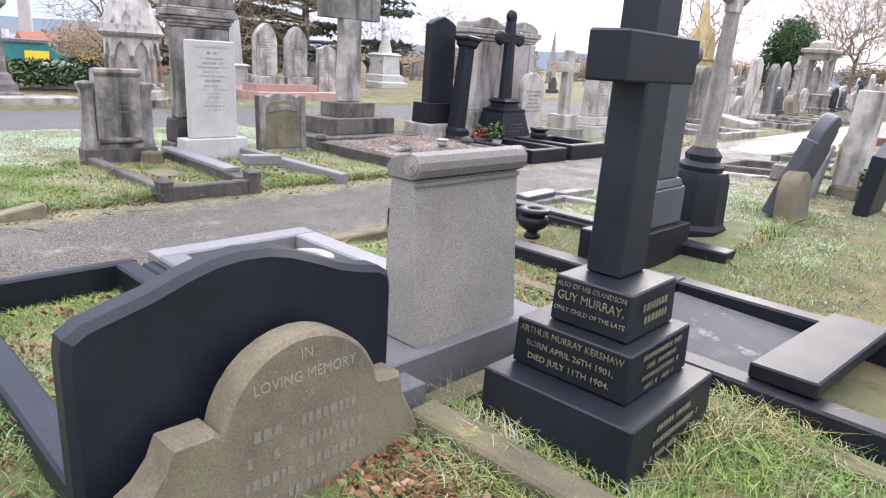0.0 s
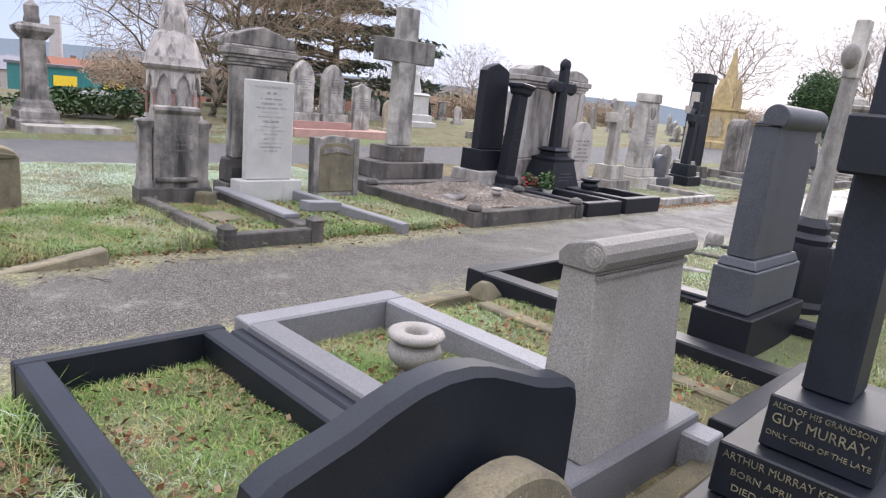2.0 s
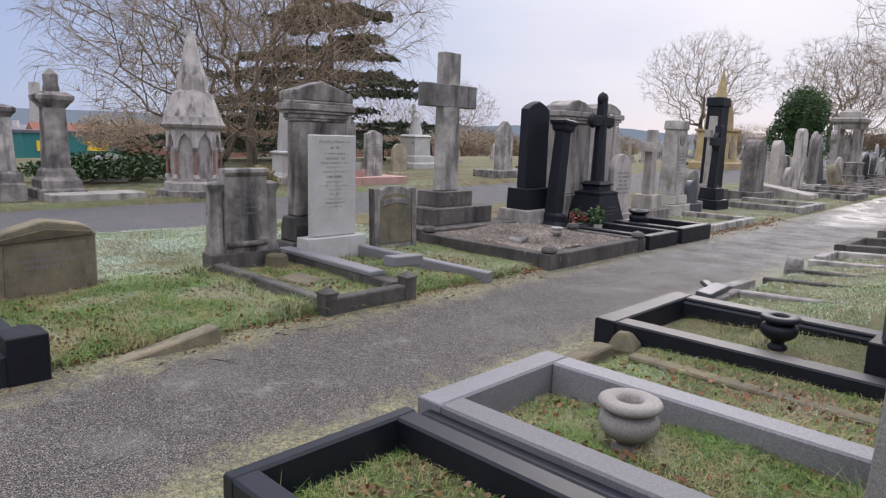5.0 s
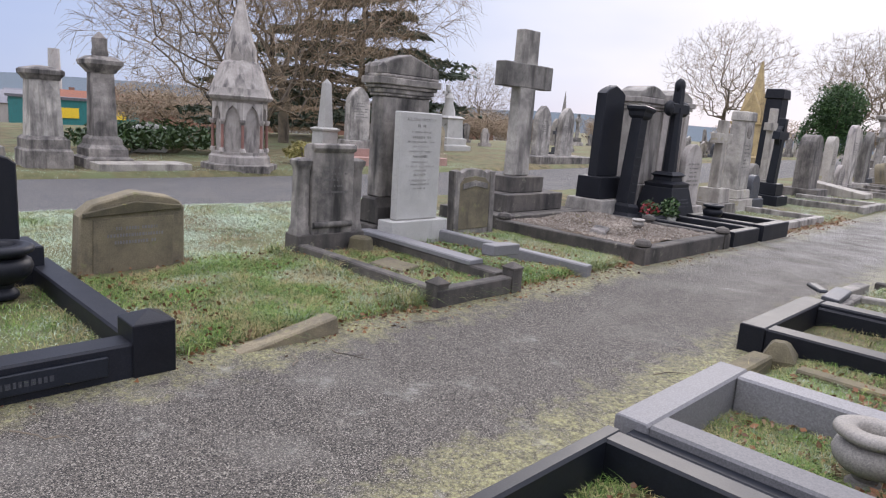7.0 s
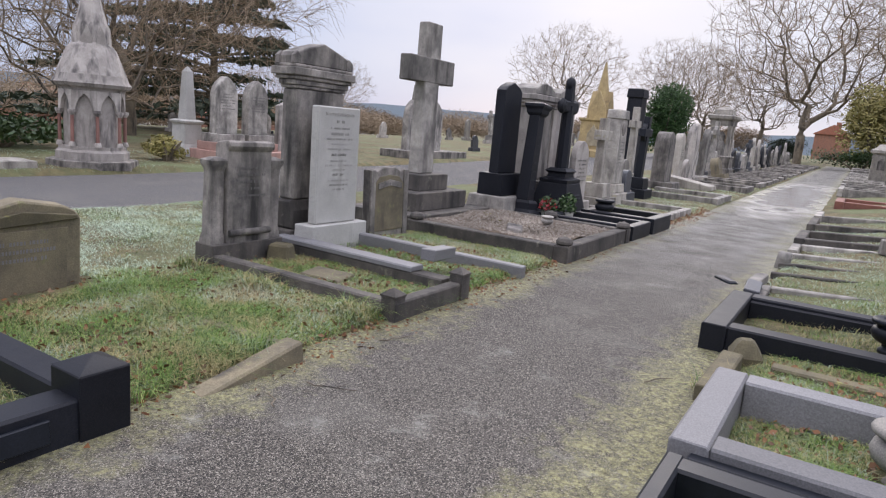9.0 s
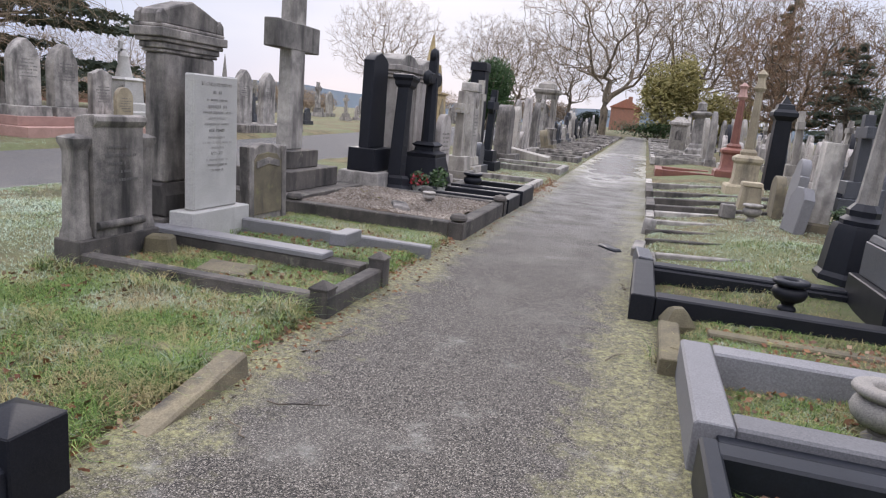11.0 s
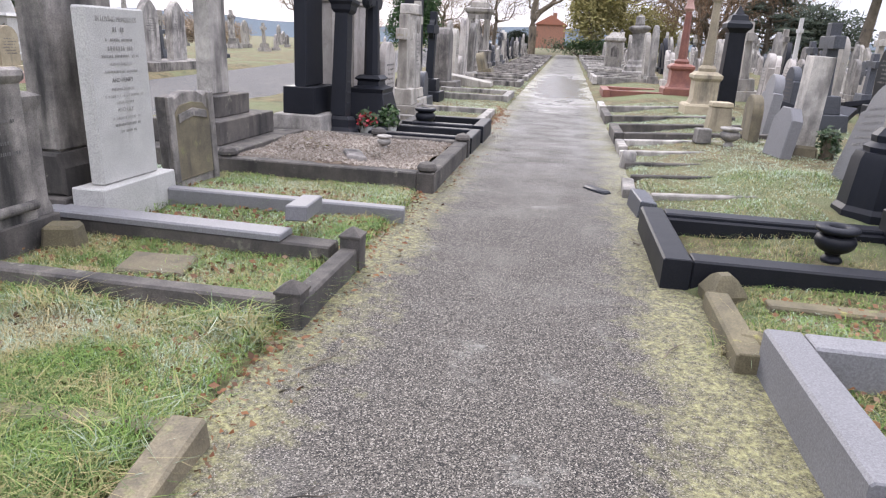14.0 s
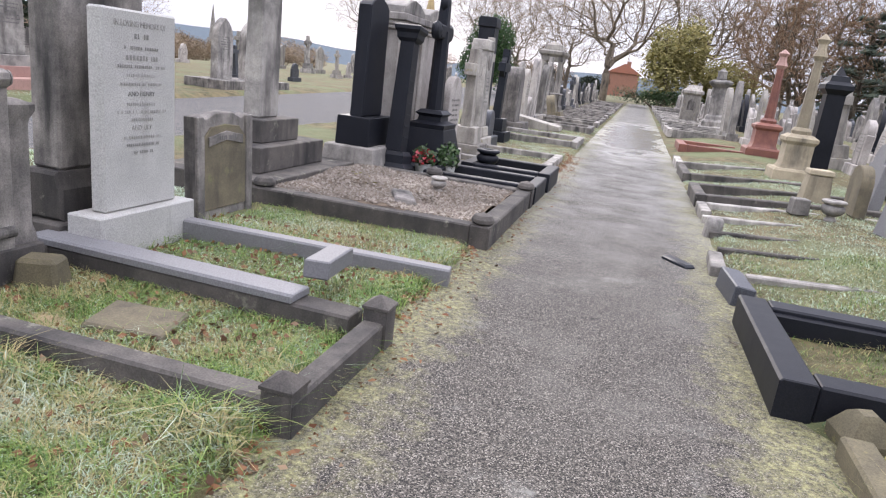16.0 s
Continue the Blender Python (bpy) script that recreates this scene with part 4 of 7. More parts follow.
def gravel_bed():
    rng = np.random.default_rng(4)
    vs, fs = [], []
    for _ in range(9000):
        x, y = rng.uniform(-8.0, -6.08), rng.uniform(5.65, 7.6)
        z = 0.2 + 0.08 * noise.noise(Vector((x * 1.5, y * 1.5, 9))) + 0.05
        r = rng.uniform(0.008, 0.022)
        i = len(vs)
        for dx, dy, dz in ((1, 0, 0), (-0.5, 0.87, 0), (-0.5, -0.87, 0), (0, 0, 0.8)):
            vs.append((x + r * (dx + rng.uniform(-0.3, 0.3)), y + r * (dy + rng.uniform(-0.3, 0.3)), z + r * (dz + rng.uniform(-0.2, 0.2))))
        fs += [(i, i + 1, i + 3), (i + 1, i + 2, i + 3), (i + 2, i, i + 3)]
    tagged(raw("gravel", vs, fs, m_gravel), "brown and grey loose gravel on the grave", "gravel", "", "stuff")
    n = 24
    verts = [(-8.0 + 1.95 * i / n, 5.62 + 2.0 * j / n, 0.2 + 0.08 * noise.noise(Vector(((-8.0 + 1.95 * i / n) * 1.5, (5.62 + 2.0 * j / n) * 1.5, 9))) + 0.045) for j in range(n + 1) for i in range(n + 1)]
    faces = [(j * (n + 1) + i, j * (n + 1) + i + 1, (j + 1) * (n + 1) + i + 1, (j + 1) * (n + 1) + i) for j in range(n) for i in range(n)]
    tagged(raw("earth_bed", verts, faces, m_soil, None, 60), "brown earth bed under gravel inside the kerb", "earth bed", "", "structure")


gravel_bed()
t = thing("broken_slab", pose(-6.81, 6.12, 0.26, 0, 5, 25), "dark broken slab lying on gravel", "stone slab")
part("body", blk(B(), 0, 0, 0, 0.2, 0.5, 0.05, 0.9, 0.9, 0.012), m_soot, t)
vase(-6.7, 6.86, 0.24, 0.62, m_mid, "small weathered stone vase on the gravel")


# black monuments
def black_obelisk():
    t = thing("black_obelisk", pose(-8.03, 8.03, 0), "tall polished black granite pillar with pointed top on grey base", "headstone")
    part("base", blk(B(), 0, 0, 0.05, 0.72, 0.98, 0.42, 0.86, 0.9, 0.015), m_mid, t, "grey stone base")
    part("plinth", blk(B(), 0, 0, 0.472, 0.42, 0.74, 0.33, 0.98, 0.98), m_black, t)
    pts = [(-0.3, 0.804), (0.3, 0.804), (0.28, 2.04), (0.2, 2.1), (0, 2.17), (-0.2, 2.1), (-0.28, 2.04)]
    part("pillar", ext(B(), pts, -0.08, 0.08, 0.012), m_black, t)
    clear(-8.5, -7.65, 7.5, 8.6)


def black_tablet():
    t = thing("black_pier", pose(-7.64, 8.08, 0, -6, 0, 0) @ Matrix.Diagonal((0.66, 0.66, 0.95, 1)), "slim black stone pier with moulded cap beside a tomb", "headstone")
    part("foot", lathe(B(), [(0.3, 0.05), (0.3, 0.25), (0.24, 0.3), (0.24, 0.4), (0.2, 0.45)], 4), m_black, t)
    part("shaft", blk(B(), 0, 0, 0.45, 0.3, 0.36, 1.35, 0.85, 0.85), m_black, t)
    part("cap", lathe(B(), [(0.15, 1.8), (0.19, 1.84), (0.2, 1.9), (0.24, 1.94), (0.24, 1.98), (0.2, 2.0)], 4), m_black, t)
    for k in range(7):
        part("rib", blk(B(), 0.146 - 0.0034 * k, 0, 0.62 + 0.14 * k, 0.02, 0.26, 0.02, bev=0.003), m_honed, t)


def black_cross():
    t = thing("black_cross", pose(-7.54, 9.22, 0) @ Matrix.Diagonal((0.8, 0.95, 0.96, 1)), "black stone cross with ringed shaft on a broad pedestal", "cross monument")
    part("step", lathe(B(), [(0.58, 0.05), (0.58, 0.2), (0.54, 0.24)], 4), m_black, t)
    part("pedestal", blk(B(), 0, 0, 0.24, 0.85, 0.85, 0.46, 0.72, 0.72), m_black, t)
    part("collar", lathe(B(), [(0.3, 0.7), (0.31, 0.76), (0.2, 0.8), (0.19, 0.86), (0.24, 0.9), (0.17, 0.95)], 4), m_black, t)
    part("shaft", lathe(B(), [(0.14, 0.95), (0.115, 2.0)], 8), m_black, t)
    part("arm", blk(B(), 0, 0, 1.9, 0.17, 0.56, 0.18, 1, 1, 0.02), m_black, t)
    part("head", blk(B(), 0, 0, 2.0, 0.17, 0.18, 0.34, 0.9, 0.9, 0.02), m_black, t)
    for y, z in ((-0.27, 1.99), (0.27, 1.99), (0, 2.36)):
        bm = B()
        lathe(bm, [(0.02, -0.09), (0.1, -0.06), (0.13, 0), (0.1, 0.06), (0.02, 0.09)], 14)
        bmesh.ops.transform(bm, matrix=Matrix.Translation((0, y, z)) @ Matrix.Rotation(radians(90), 4, "Y"), verts=bm.verts)
        part("boss", bm, m_black, t)
    bars(t, m_bluegrey, 0.385, 0, 0.5, 0.5, 4, 0.06, 0.025, 8)
    clear(-8.0, -7.1, 8.7, 9.8)


def sarcophagus():
    t = thing("white_tomb", pose(-8.08, 9.55, 0), "large streaked white stone tomb with moulded cornice", "tomb")
    part("plinth", blk(B(), 0, 0, 0.05, 0.5, 1.95, 0.62, 0.96, 0.985, 0.02), m_soot, t, "dark stone plinth")
    part("body", blk(B(), 0, 0, 0.672, 0.34, 1.72, 1.19, 0.97, 0.985, 0.015), m_oldwhite, t)
    for y in (-0.8, 0, 0.8):
        part("pilaster", blk(B(), 0.165, y, 0.675, 0.06, 0.16, 1.18, 1, 1, 0.008), m_oldwhite, t)
    for z, d, w, h in ((1.864, 0.38, 1.78, 0.05), (1.916, 0.44, 1.84, 0.05), (1.968, 0.5, 1.92, 0.09)):
        part("cornice", blk(B(), 0, 0, z, d, w, h, 1, 1, 0.01), m_oldwhite, t)
    for y in (-0.5, 0.5):
        part("cresting", ext(B(), [(y - 0.42, 2.06), (y + 0.42, 2.06), (y + 0.4, 2.14), (y + 0.2, 2.22), (y, 2.25), (y - 0.2, 2.22), (y - 0.4, 2.14)], -0.2, 0.2, 0.015), m_mid, t)
    clear(-8.4, -7.8, 8.5, 10.6)


black_obelisk()
black_tablet()
black_cross()
sarcophagus()
plot("black granite double kerb with a turned vase", m_black, -7.2, -5.85, 7.9, 8.8, 0.14, 0.0, 0.29, "ewsn")
plot("black granite double kerb with a turned vase", m_black, -7.0, -5.83, 8.9, 9.95, 0.16, 0.0, 0.32, "ewsn")
vase(-6.72, 9.2, 0.2, 1.15, m_black, "black stone urn standing in a kerb")


def potted_plant(x, y, mat, label, seed, h):
    t = thing("potted_plant", pose(x, y, 0.14), label, "potted plant", "grave flowers")
    part("pot", lathe(B(), [(0.07, 0), (0.09, 0.02), (0.11, 0.14), (0.12, 0.15), (0.1, 0.15), (0.09, 0.12), (0.01, 0.12)], 16), m_terra, t)
    rng = random.Random(seed)
    for name, mt, n in (("foliage", m_ivy, 160), ("bloom", mat, 90)):
        vs, fs = [], []
        for _ in range(n):
            a, r = rng.uniform(0, 6.3), 0.14 * math.sqrt(rng.random())
            c = Vector((r * math.cos(a), r * math.sin(a), 0.14 + rng.uniform(0, h) * (1 - r * 3)))
            d = Vector((rng.uniform(-1, 1), rng.uniform(-1, 1), rng.uniform(-0.4, 1))).normalized() * 0.03
            e = d.orthogonal() * 0.6
            i = len(vs)
            vs += [c - d, c + e, c + d, c - e]
            fs.append((i, i + 1, i + 2, i + 3))
        raw(name, [tuple(v) for v in vs], fs, mt, t)


potted_plant(-7.36, 8.42, m_flower, "white pot with red flowers at a grave", 4, 0.25)
potted_plant(-7.08, 8.5, m_yew, "white pot with a clipped green shrub", 5, 0.35)


def simple_stone(kind, w, h, th, mat, base=True, bmat=None):
    """A headstone standing at the world's origin, facing east."""
    t = thing("headstone", pose(0, 0, 0), "weathered stone headstone in rough grass", "headstone", "headstones")
    b = 0.2 if base else 0.0
    if base:
        part("base", blk(B(), 0, 0, -0.05, th * 2.4, w * 1.35, b + 0.05, 0.94, 0.97, 0.012), bmat or mat, t)
    r = w / 2
    if kind == "round":
        pts = [(-r, b), (r, b), (r, h - r)] + arc(0, h - r, r, 0, 180, 14)[1:-1] + [(-r, h - r)]
    elif kind == "shoulder":
        pts = [(-r, b), (r, b), (r, h - r * 0.9), (r * 0.75, h - r * 0.85)] + arc(0, h - r * 0.75, r * 0.75, 0, 180, 12) + [(-r * 0.75, h - r * 0.85), (-r, h - r * 0.9)]
    elif kind == "gothic":
        pts = [(-r, b), (r, b), (r, h - w * 0.75)]
        pts += [(-r + w * math.cos(radians(a)), h - w * 0.75 + w * 0.866 * math.sin(radians(a))) for a in (12, 24, 36, 48, 60)]
        pts += [(r - w * math.cos(radians(a)), h - w * 0.75 + w * 0.866 * math.sin(radians(a))) for a in (48, 36, 24, 12)] + [(-r, h - w * 0.75)]
    elif kind == "ogee":
        pts = [(-r, b), (r, b), (r, h - r * 0.55), (r * 0.85, h - r * 0.45), (r * 0.6, h - r * 0.4), (r * 0.35, h - r * 0.15), (0, h), (-r * 0.35, h - r * 0.15), (-r * 0.6, h - r * 0.4), (-r * 0.85, h - r * 0.45), (-r, h - r * 0.55)]
    else:
        pts = [(-r, b), (r, b), (r, h - 0.12), (0, h), (-r, h - 0.12)]
    part("slab", ext(B(), pts, -th / 2, th / 2, 0.012), mat, t)
    bars(t, m_ink, th / 2, 0, h * 0.72, w * 0.7, 6, 0.07, 0.028, int(h * 100))
    return t


def cross_stone(h, mat, ring=False):
    t = thing("cross_headstone", pose(0, 0, 0), "stone cross on a stepped base", "cross monument", "stone crosses")
    part("lower_step", blk(B(), 0, 0, -0.05, 0.62, 0.7, 0.27, 0.95, 0.95), mat, t)
    part("upper_step", blk(B(), 0, 0, 0.222, 0.42, 0.48, 0.26, 0.9, 0.9), mat, t)
    part("shaft", blk(B(), 0, 0, 0.48, 0.17, 0.21, h - 0.48, 0.85, 0.85), mat, t)
    part("arm", blk(B(), 0, 0, h * 0.76, 0.152, 0.6, 0.18), mat, t)
    if ring:
        bm = B()
        for k in range(20):
            a0, a1 = 2 * math.pi * k / 20, 2 * math.pi * (k + 1) / 20
            q = []
            for rr in (0.17, 0.23):
                for xx in (-0.05, 0.05):
                    for aa in (a0, a1):
                        q.append(bm.verts.new((xx, rr * math.cos(aa), h * 0.76 + 0.09 + rr * math.sin(aa))))
            for f in ((0, 1, 3, 2), (4, 6, 7, 5), (0, 4, 5, 1), (2, 3, 7, 6)):
                bm.faces.new([q[i] for i in f])
        bmesh.ops.recalc_face_normals(bm, faces=bm.faces)
        part("ring", bm, mat, t)
    return t


def obelisk(h, w, mat, bmat=None, urn=False, name="obelisk"):
    t = thing(name, pose(0, 0, 0), "tapered stone obelisk on a moulded pedestal", "obelisk", "obelisks")
    part("step", lathe(B(), [(w * 0.95, -0.05), (w * 0.95, 0.18), (w * 0.9, 0.2)], 4), bmat or mat, t)
    part("pedestal", lathe(B(), [(w * 0.72, 0.2), (w * 0.68, 0.26), (w * 0.62, 0.3), (w * 0.58, 0.3 + 0.22 * h), (w * 0.7, 0.34 + 0.22 * h), (w * 0.72, 0.38 + 0.22 * h), (w * 0.5, 0.42 + 0.22 * h)], 4), bmat or mat, t)
    part("needle", lathe(B(), [(w * 0.36, 0.42 + 0.22 * h), (w * 0.22, h - w * 0.3), (0.01, h)], 4), mat, t)
    return t


def slender(h, w, mat, tip, label):
    """A thin tapered shaft with a finial, on a stepped pedestal."""
    t = thing("slender_monument", pose(0, 0, 0), label, "obelisk", "obelisks")
    part("step", lathe(B(), [(w, -0.1), (w, 0.16), (w * 0.92, 0.2)], 4), mat, t)
    part("pedestal", lathe(B(), [(w * 0.72, 0.2), (w * 0.66, 0.25), (w * 0.62, 0.3), (w * 0.62, 0.62), (w * 0.74, 0.68), (w * 0.74, 0.74), (w * 0.5, 0.8)], 4), mat, t)
    part("collar", lathe(B(), [(w * 0.45, 0.8), (w * 0.48, 0.86), (w * 0.34, 0.92)], 8), mat, t)
    part("shaft", lathe(B(), [(w * 0.29, 0.92), (w * 0.19, h * 0.82)], 8), mat, t)
    part("finial", lathe(B(), [(w * 0.2, h * 0.82), (w * 0.34, h * 0.85), (w * 0.22, h * 0.89), (w * 0.2, h * 0.93), (w * 0.32, h * 0.96), (w * 0.02, h)], 8), tip, t)
    return t


def column_urn(h, w, mat, name="urn_pedestal"):
    """A pedestal with cornice and a draped urn on it."""
    t = thing(name, pose(0, 0, 0), "sooty stone pedestal with heavy cornice and finial block", "pedestal monument", "pedestals")
    part("base", lathe(B(), [(w * 0.62, -0.05), (w * 0.62, 0.16), (w * 0.52, 0.2), (w * 0.52, 0.34), (w * 0.42, 0.42), (w * 0.4, 0.52), (w * 0.33, 0.58)], 4), mat, t)
    part("die", lathe(B(), [(w * 0.31, 0.58), (w * 0.27, h * 0.7)], 4), mat, t)
    part("cornice", lathe(B(), [(w * 0.3, h * 0.7), (w * 0.34, h * 0.72), (w * 0.46, h * 0.76), (w * 0.47, h * 0.79), (w * 0.3, h * 0.82)], 4), mat, t)
    part("finial", lathe(B(), [(w * 0.2, h * 0.82), (w * 0.22, h * 0.84), (w * 0.19, h * 0.88), (w * 0.2, h * 0.95), (w * 0.12, h * 0.97), (w * 0.02, h)], 12), mat, t)
    return t


def set_down(ob, x, y, rz=0.0, lean=0.0, tip=0.0, label=""):
    ob.matrix_world = pose(x, y, ground_z(x, y), tip, lean, rz)
    if label:
        ob["label"] = label
    return ob


# measured stones of the left row, further along
def stele():
    """A tall tapered stone with a carved oval near its square head."""
    t = thing("tapered_stele", pose(-7.74, 12.5, 0.1), "tall tapered grey stone with an oval medallion", "headstone")
    part("base", blk(B(), 0, 0, -0.05, 0.62, 0.86, 0.3, 0.93, 0.95, 0.015), m_pale, t)
    part("plinth", blk(B(), 0, 0, 0.252, 0.44, 0.7, 0.18, 0.92, 0.95, 0.015), m_pale, t)
    part("shaft", blk(B(), 0, 0, 0.434, 0.32, 0.58, 1.32, 0.84, 0.84, 0.01), m_mid, t)
    part("head", blk(B(), 0, 0, 1.756, 0.32, 0.54, 0.19, 0.94, 0.96, 0.02), m_mid, t)
    bm = lathe(B(), [(0.1, 0), (0.1, 0.012), (0.075, 0.024), (0.01, 0.03)], 20)
    bmesh.ops.transform(bm, matrix=Matrix.Translation((0.138, 0, 1.56)) @ Matrix.Rotation(radians(90), 4, "Y") @ Matrix.Diagonal((1.35, 1, 1, 1)), verts=bm.verts)
    part("medallion", bm, m_soot, t, "dark carved oval")
    bars(t, m_ink, 0.15, 0, 1.28, 0.32, 7, 0.07, 0.024, 19)


def columned_tomb(x, y, label):
    """A canopy on four square pillars over a draped urn."""
    t = thing("columned_tomb", pose(x, y, ground_z(x, y)) @ Matrix.Diagonal((0.8, 0.8, 0.98, 1)), label, "tomb", "canopy tombs")
    part("base", lathe(B(), [(0.78, -0.1), (0.78, 0.25), (0.7, 0.3), (0.7, 0.72), (0.74, 0.8), (0.66, 0.84)], 4), m_soot, t, "dark moulded stone base")
    for px in (-0.45, 0.45):
        for py in (-0.45, 0.45):
            part("pillar", lathe(B(), [(0.13, 0.84), (0.11, 0.92), (0.1, 2.1), (0.13, 2.2)], 4, px, py), m_pale, t)
    part("core", lathe(B(), [(0.3, 0.84), (0.28, 1.3), (0.16, 1.5), (0.2, 1.75), (0.05, 1.95)], 12), m_mid, t)
    part("cornice", lathe(B(), [(0.6, 2.2), (0.62, 2.4), (0.76, 2.5), (0.78, 2.62), (0.6, 2.68)], 4), m_pale, t)
    part("cap", lathe(B(), [(0.5, 2.68), (0.46, 2.9), (0.2, 3.02), (0.02, 3.06)], 4), m_pale, t)


stele()
columned_tomb(-8.87, 31.1, "pale stone canopy tomb with pillars and heavy cornice")
set_down(simple_stone("round", 0.6, 1.24, 0.12, m_oldwhite), -7.5, 9.9, 0, 0, 0, "pale round-headed headstone streaked with soot")
set_down(cross_stone(1.68, m_pale), -7.5, 11.0, 0, 0, 0, "weathered grey stone cross on stepped base")
set_down(simple_stone("round", 0.45, 0.68, 0.14, m_bluegrey), -7.6, 13.1, 0, 0, 0, "small blue-grey rounded headstone")
set_down(simple_stone("round", 0.55, 0.9, 0.14, m_mid), -7.9, 13.8, 0, 0, 0, "small weathered rounded headstone")
set_down(cross_stone(1.9, m_honed, True), -7.8, 14.7, 0, 2, 0, "dark blue granite ringed cross")
set_down(cross_stone(2.15, m_pale), -8.35, 15.8, 0, 0, 0, "pale stone cross beside a dark pier")
t = thing("dark_pier", pose(-8.67, 16.8, 0.1), "tall dark sooty stone pier with notched square top", "stone pillar")
part("foot", blk(B(), 0, 0, -0.05, 0.75, 0.8, 0.4, 0.9, 0.9, 0.015), m_kerbdark, t)
part("shaft", blk(B(), 0, 0, 0.352, 0.42, 0.5, 2.1, 0.92, 0.92, 0.012), m_black, t)
part("cap", blk(B(), 0, 0, 2.454, 0.46, 0.54, 0.24, 0.92, 0.92, 0.02), m_black, t)
set_down(simple_stone("round", 0.72, 1.6, 0.4, m_soot), -8.15, 18.3, 0, 0, 0, "broad dark rounded headstone")
set_down(simple_stone("round", 0.55, 1.6, 0.22, m_pale), -8.2, 20.3, 0, 0, 0, "pale rounded pillar headstone on a low base")
set_down(simple_stone("round", 0.6, 0.8, 0.14, m_oldwhite), -8.15, 21.4, 0, 0, 0, "short pale rounded headstone")
set_down(simple_stone("round", 0.7, 2.0, 0.2, m_oldwhite), -8.25, 22.6, 0, 0, 0, "tall pale streaked rounded headstone")
set_down(simple_stone("gothic", 0.65, 1.85, 0.2, m_mid), -8.2, 24.0, 0, 2, 0, "tall grey pointed headstone leaning slightly")
set_down(simple_stone("round", 0.75, 0.85, 0.3, m_brown), -7.9, 26.0, 0, -14, 0, "low brown rounded stone leaning back")
t = thing("sloping_ledger", pose(-7.6, 19.6, 0.1, 0, -7, 0) @ Matrix.Diagonal((0.75, 0.9, 1, 1)), "pale sloping ledger stone on a grave", "ledger slab")
part("slab", ext(B(), [(-0.95, 0.0), (0.95, 0.0), (0.95, 0.12), (-0.95, 0.52)], -0.45, 0.45, 0.012, "y"), m_pale, t)
plot("low stone kerb around rough grass", m_mid, -8.0, -6.05, 10.5, 12.6, 0.14, 0.0, 0.22, "esn")
plot("low stone kerb around rough grass", m_mid, -8.0, -6.05, 15.4, 17.4, 0.16, 0.0, 0.26, "esn")
plot("dark low kerb around rough grass", m_soot, -8.0, -6.1, 20.4, 22.0, 0.16, 0.1, 0.33, "esn")


# nearer left: sunken tablet and black grave
def broad_tablet():
    t = thing("broad_tablet", pose(-7.98, 0.95, 0, 0, 5, 3) @ Matrix.Diagonal((1, 0.93, 0.95, 1)), "broad low sandstone tablet with a shallow gabled top", "headstone")
    pts = [(-0.46, 0.05), (0.46, 0.05), (0.44, 0.66), (0.39, 0.72), (0.32, 0.755), (0, 0.81), (-0.34, 0.72), (-0.41, 0.66), (-0.44, 0.62)]
    part("slab", ext(B(), pts, -0.08, 0.06, 0.012), m_brown, t)
    part("panel", ext(B(), [(-0.34, 0.12), (0.34, 0.12), (0.34, 0.6), (-0.34, 0.6)], 0.06, 0.068, 0.003), m_brown, t, "sunken stained panel")
    part("hood_mould", ext(B(), [(-0.42, 0.62), (0.40, 0.66), (0.40, 0.69), (0, 0.74), (-0.42, 0.655)], 0.06, 0.085, 0.006), m_moss, t, "mossy stone moulding")
    bars(t, m_ink, 0.069, 0, 0.5, 0.5, 3, 0.06, 0.028, 44)
    clear(-8.1, -7.7, 0.4, 1.5)


broad_tablet()
t = thing("old_kerb", pose(0, 0, 0), "worn brown kerbstones edging a grassy grave", "grave kerb", "grave kerbs")
kerb_run("kerbstone", t, m_brown, -7.7, 1.4, -6.0, 1.47, 0.1, -0.02, 0.15)
t = thing("tilted_kerb", pose(-5.9, 1.12, 0, 9, 0, 2), "worn brown kerbstone sinking towards the path", "grave kerb", "grave kerbs")
kerb_run("kerbstone", t, m_brown, 0, -0.4, 0, 0.38, 0.13, -0.05, 0.14)
t = plot("polished black granite kerb with square corner posts", m_black, -8.0, -5.835, -0.85, 0.37, 0.17, 0.0, 0.27, "esn", "", [(-5.93, 0.30), (-5.93, -0.76)], 0.22, 0.41, "flat")
part("name_panel", blk(B(), 1.096, -0.05, 0.13, 0.02, 0.72, 0.1, 1, 1, 0.004), m_honed, t)
bars(t, m_ledger, 1.1065, -0.05, 0.165, 0.4, 1, 0.05, 0.03, 71)


def black_headstone():
    t = thing("black_headstone", pose(-8.0, -0.27, 0), "polished black granite headstone with stepped shoulders", "headstone")
    part("base", blk(B(), 0.05, 0, 0.05, 0.42, 1.1, 0.36), m_black, t)
    pts = [(-0.45, 0.412), (0.45, 0.412), (0.45, 0.98), (0.4, 1.02), (0.36, 1.03), (0.33, 1.09), (0.2, 1.13), (0, 1.15), (-0.2, 1.13), (-0.33, 1.09), (-0.36, 1.03), (-0.4, 1.02), (-0.45, 0.98)]
    part("slab", ext(B(), pts, -0.06, 0.06, 0.01), m_black, t)
    clear(-8.3, -7.7, -0.9, 0.35)


black_headstone()
vase(-7.4, -0.05, 0.16, 1.4, m_black, "black granite flower vase on its grave")


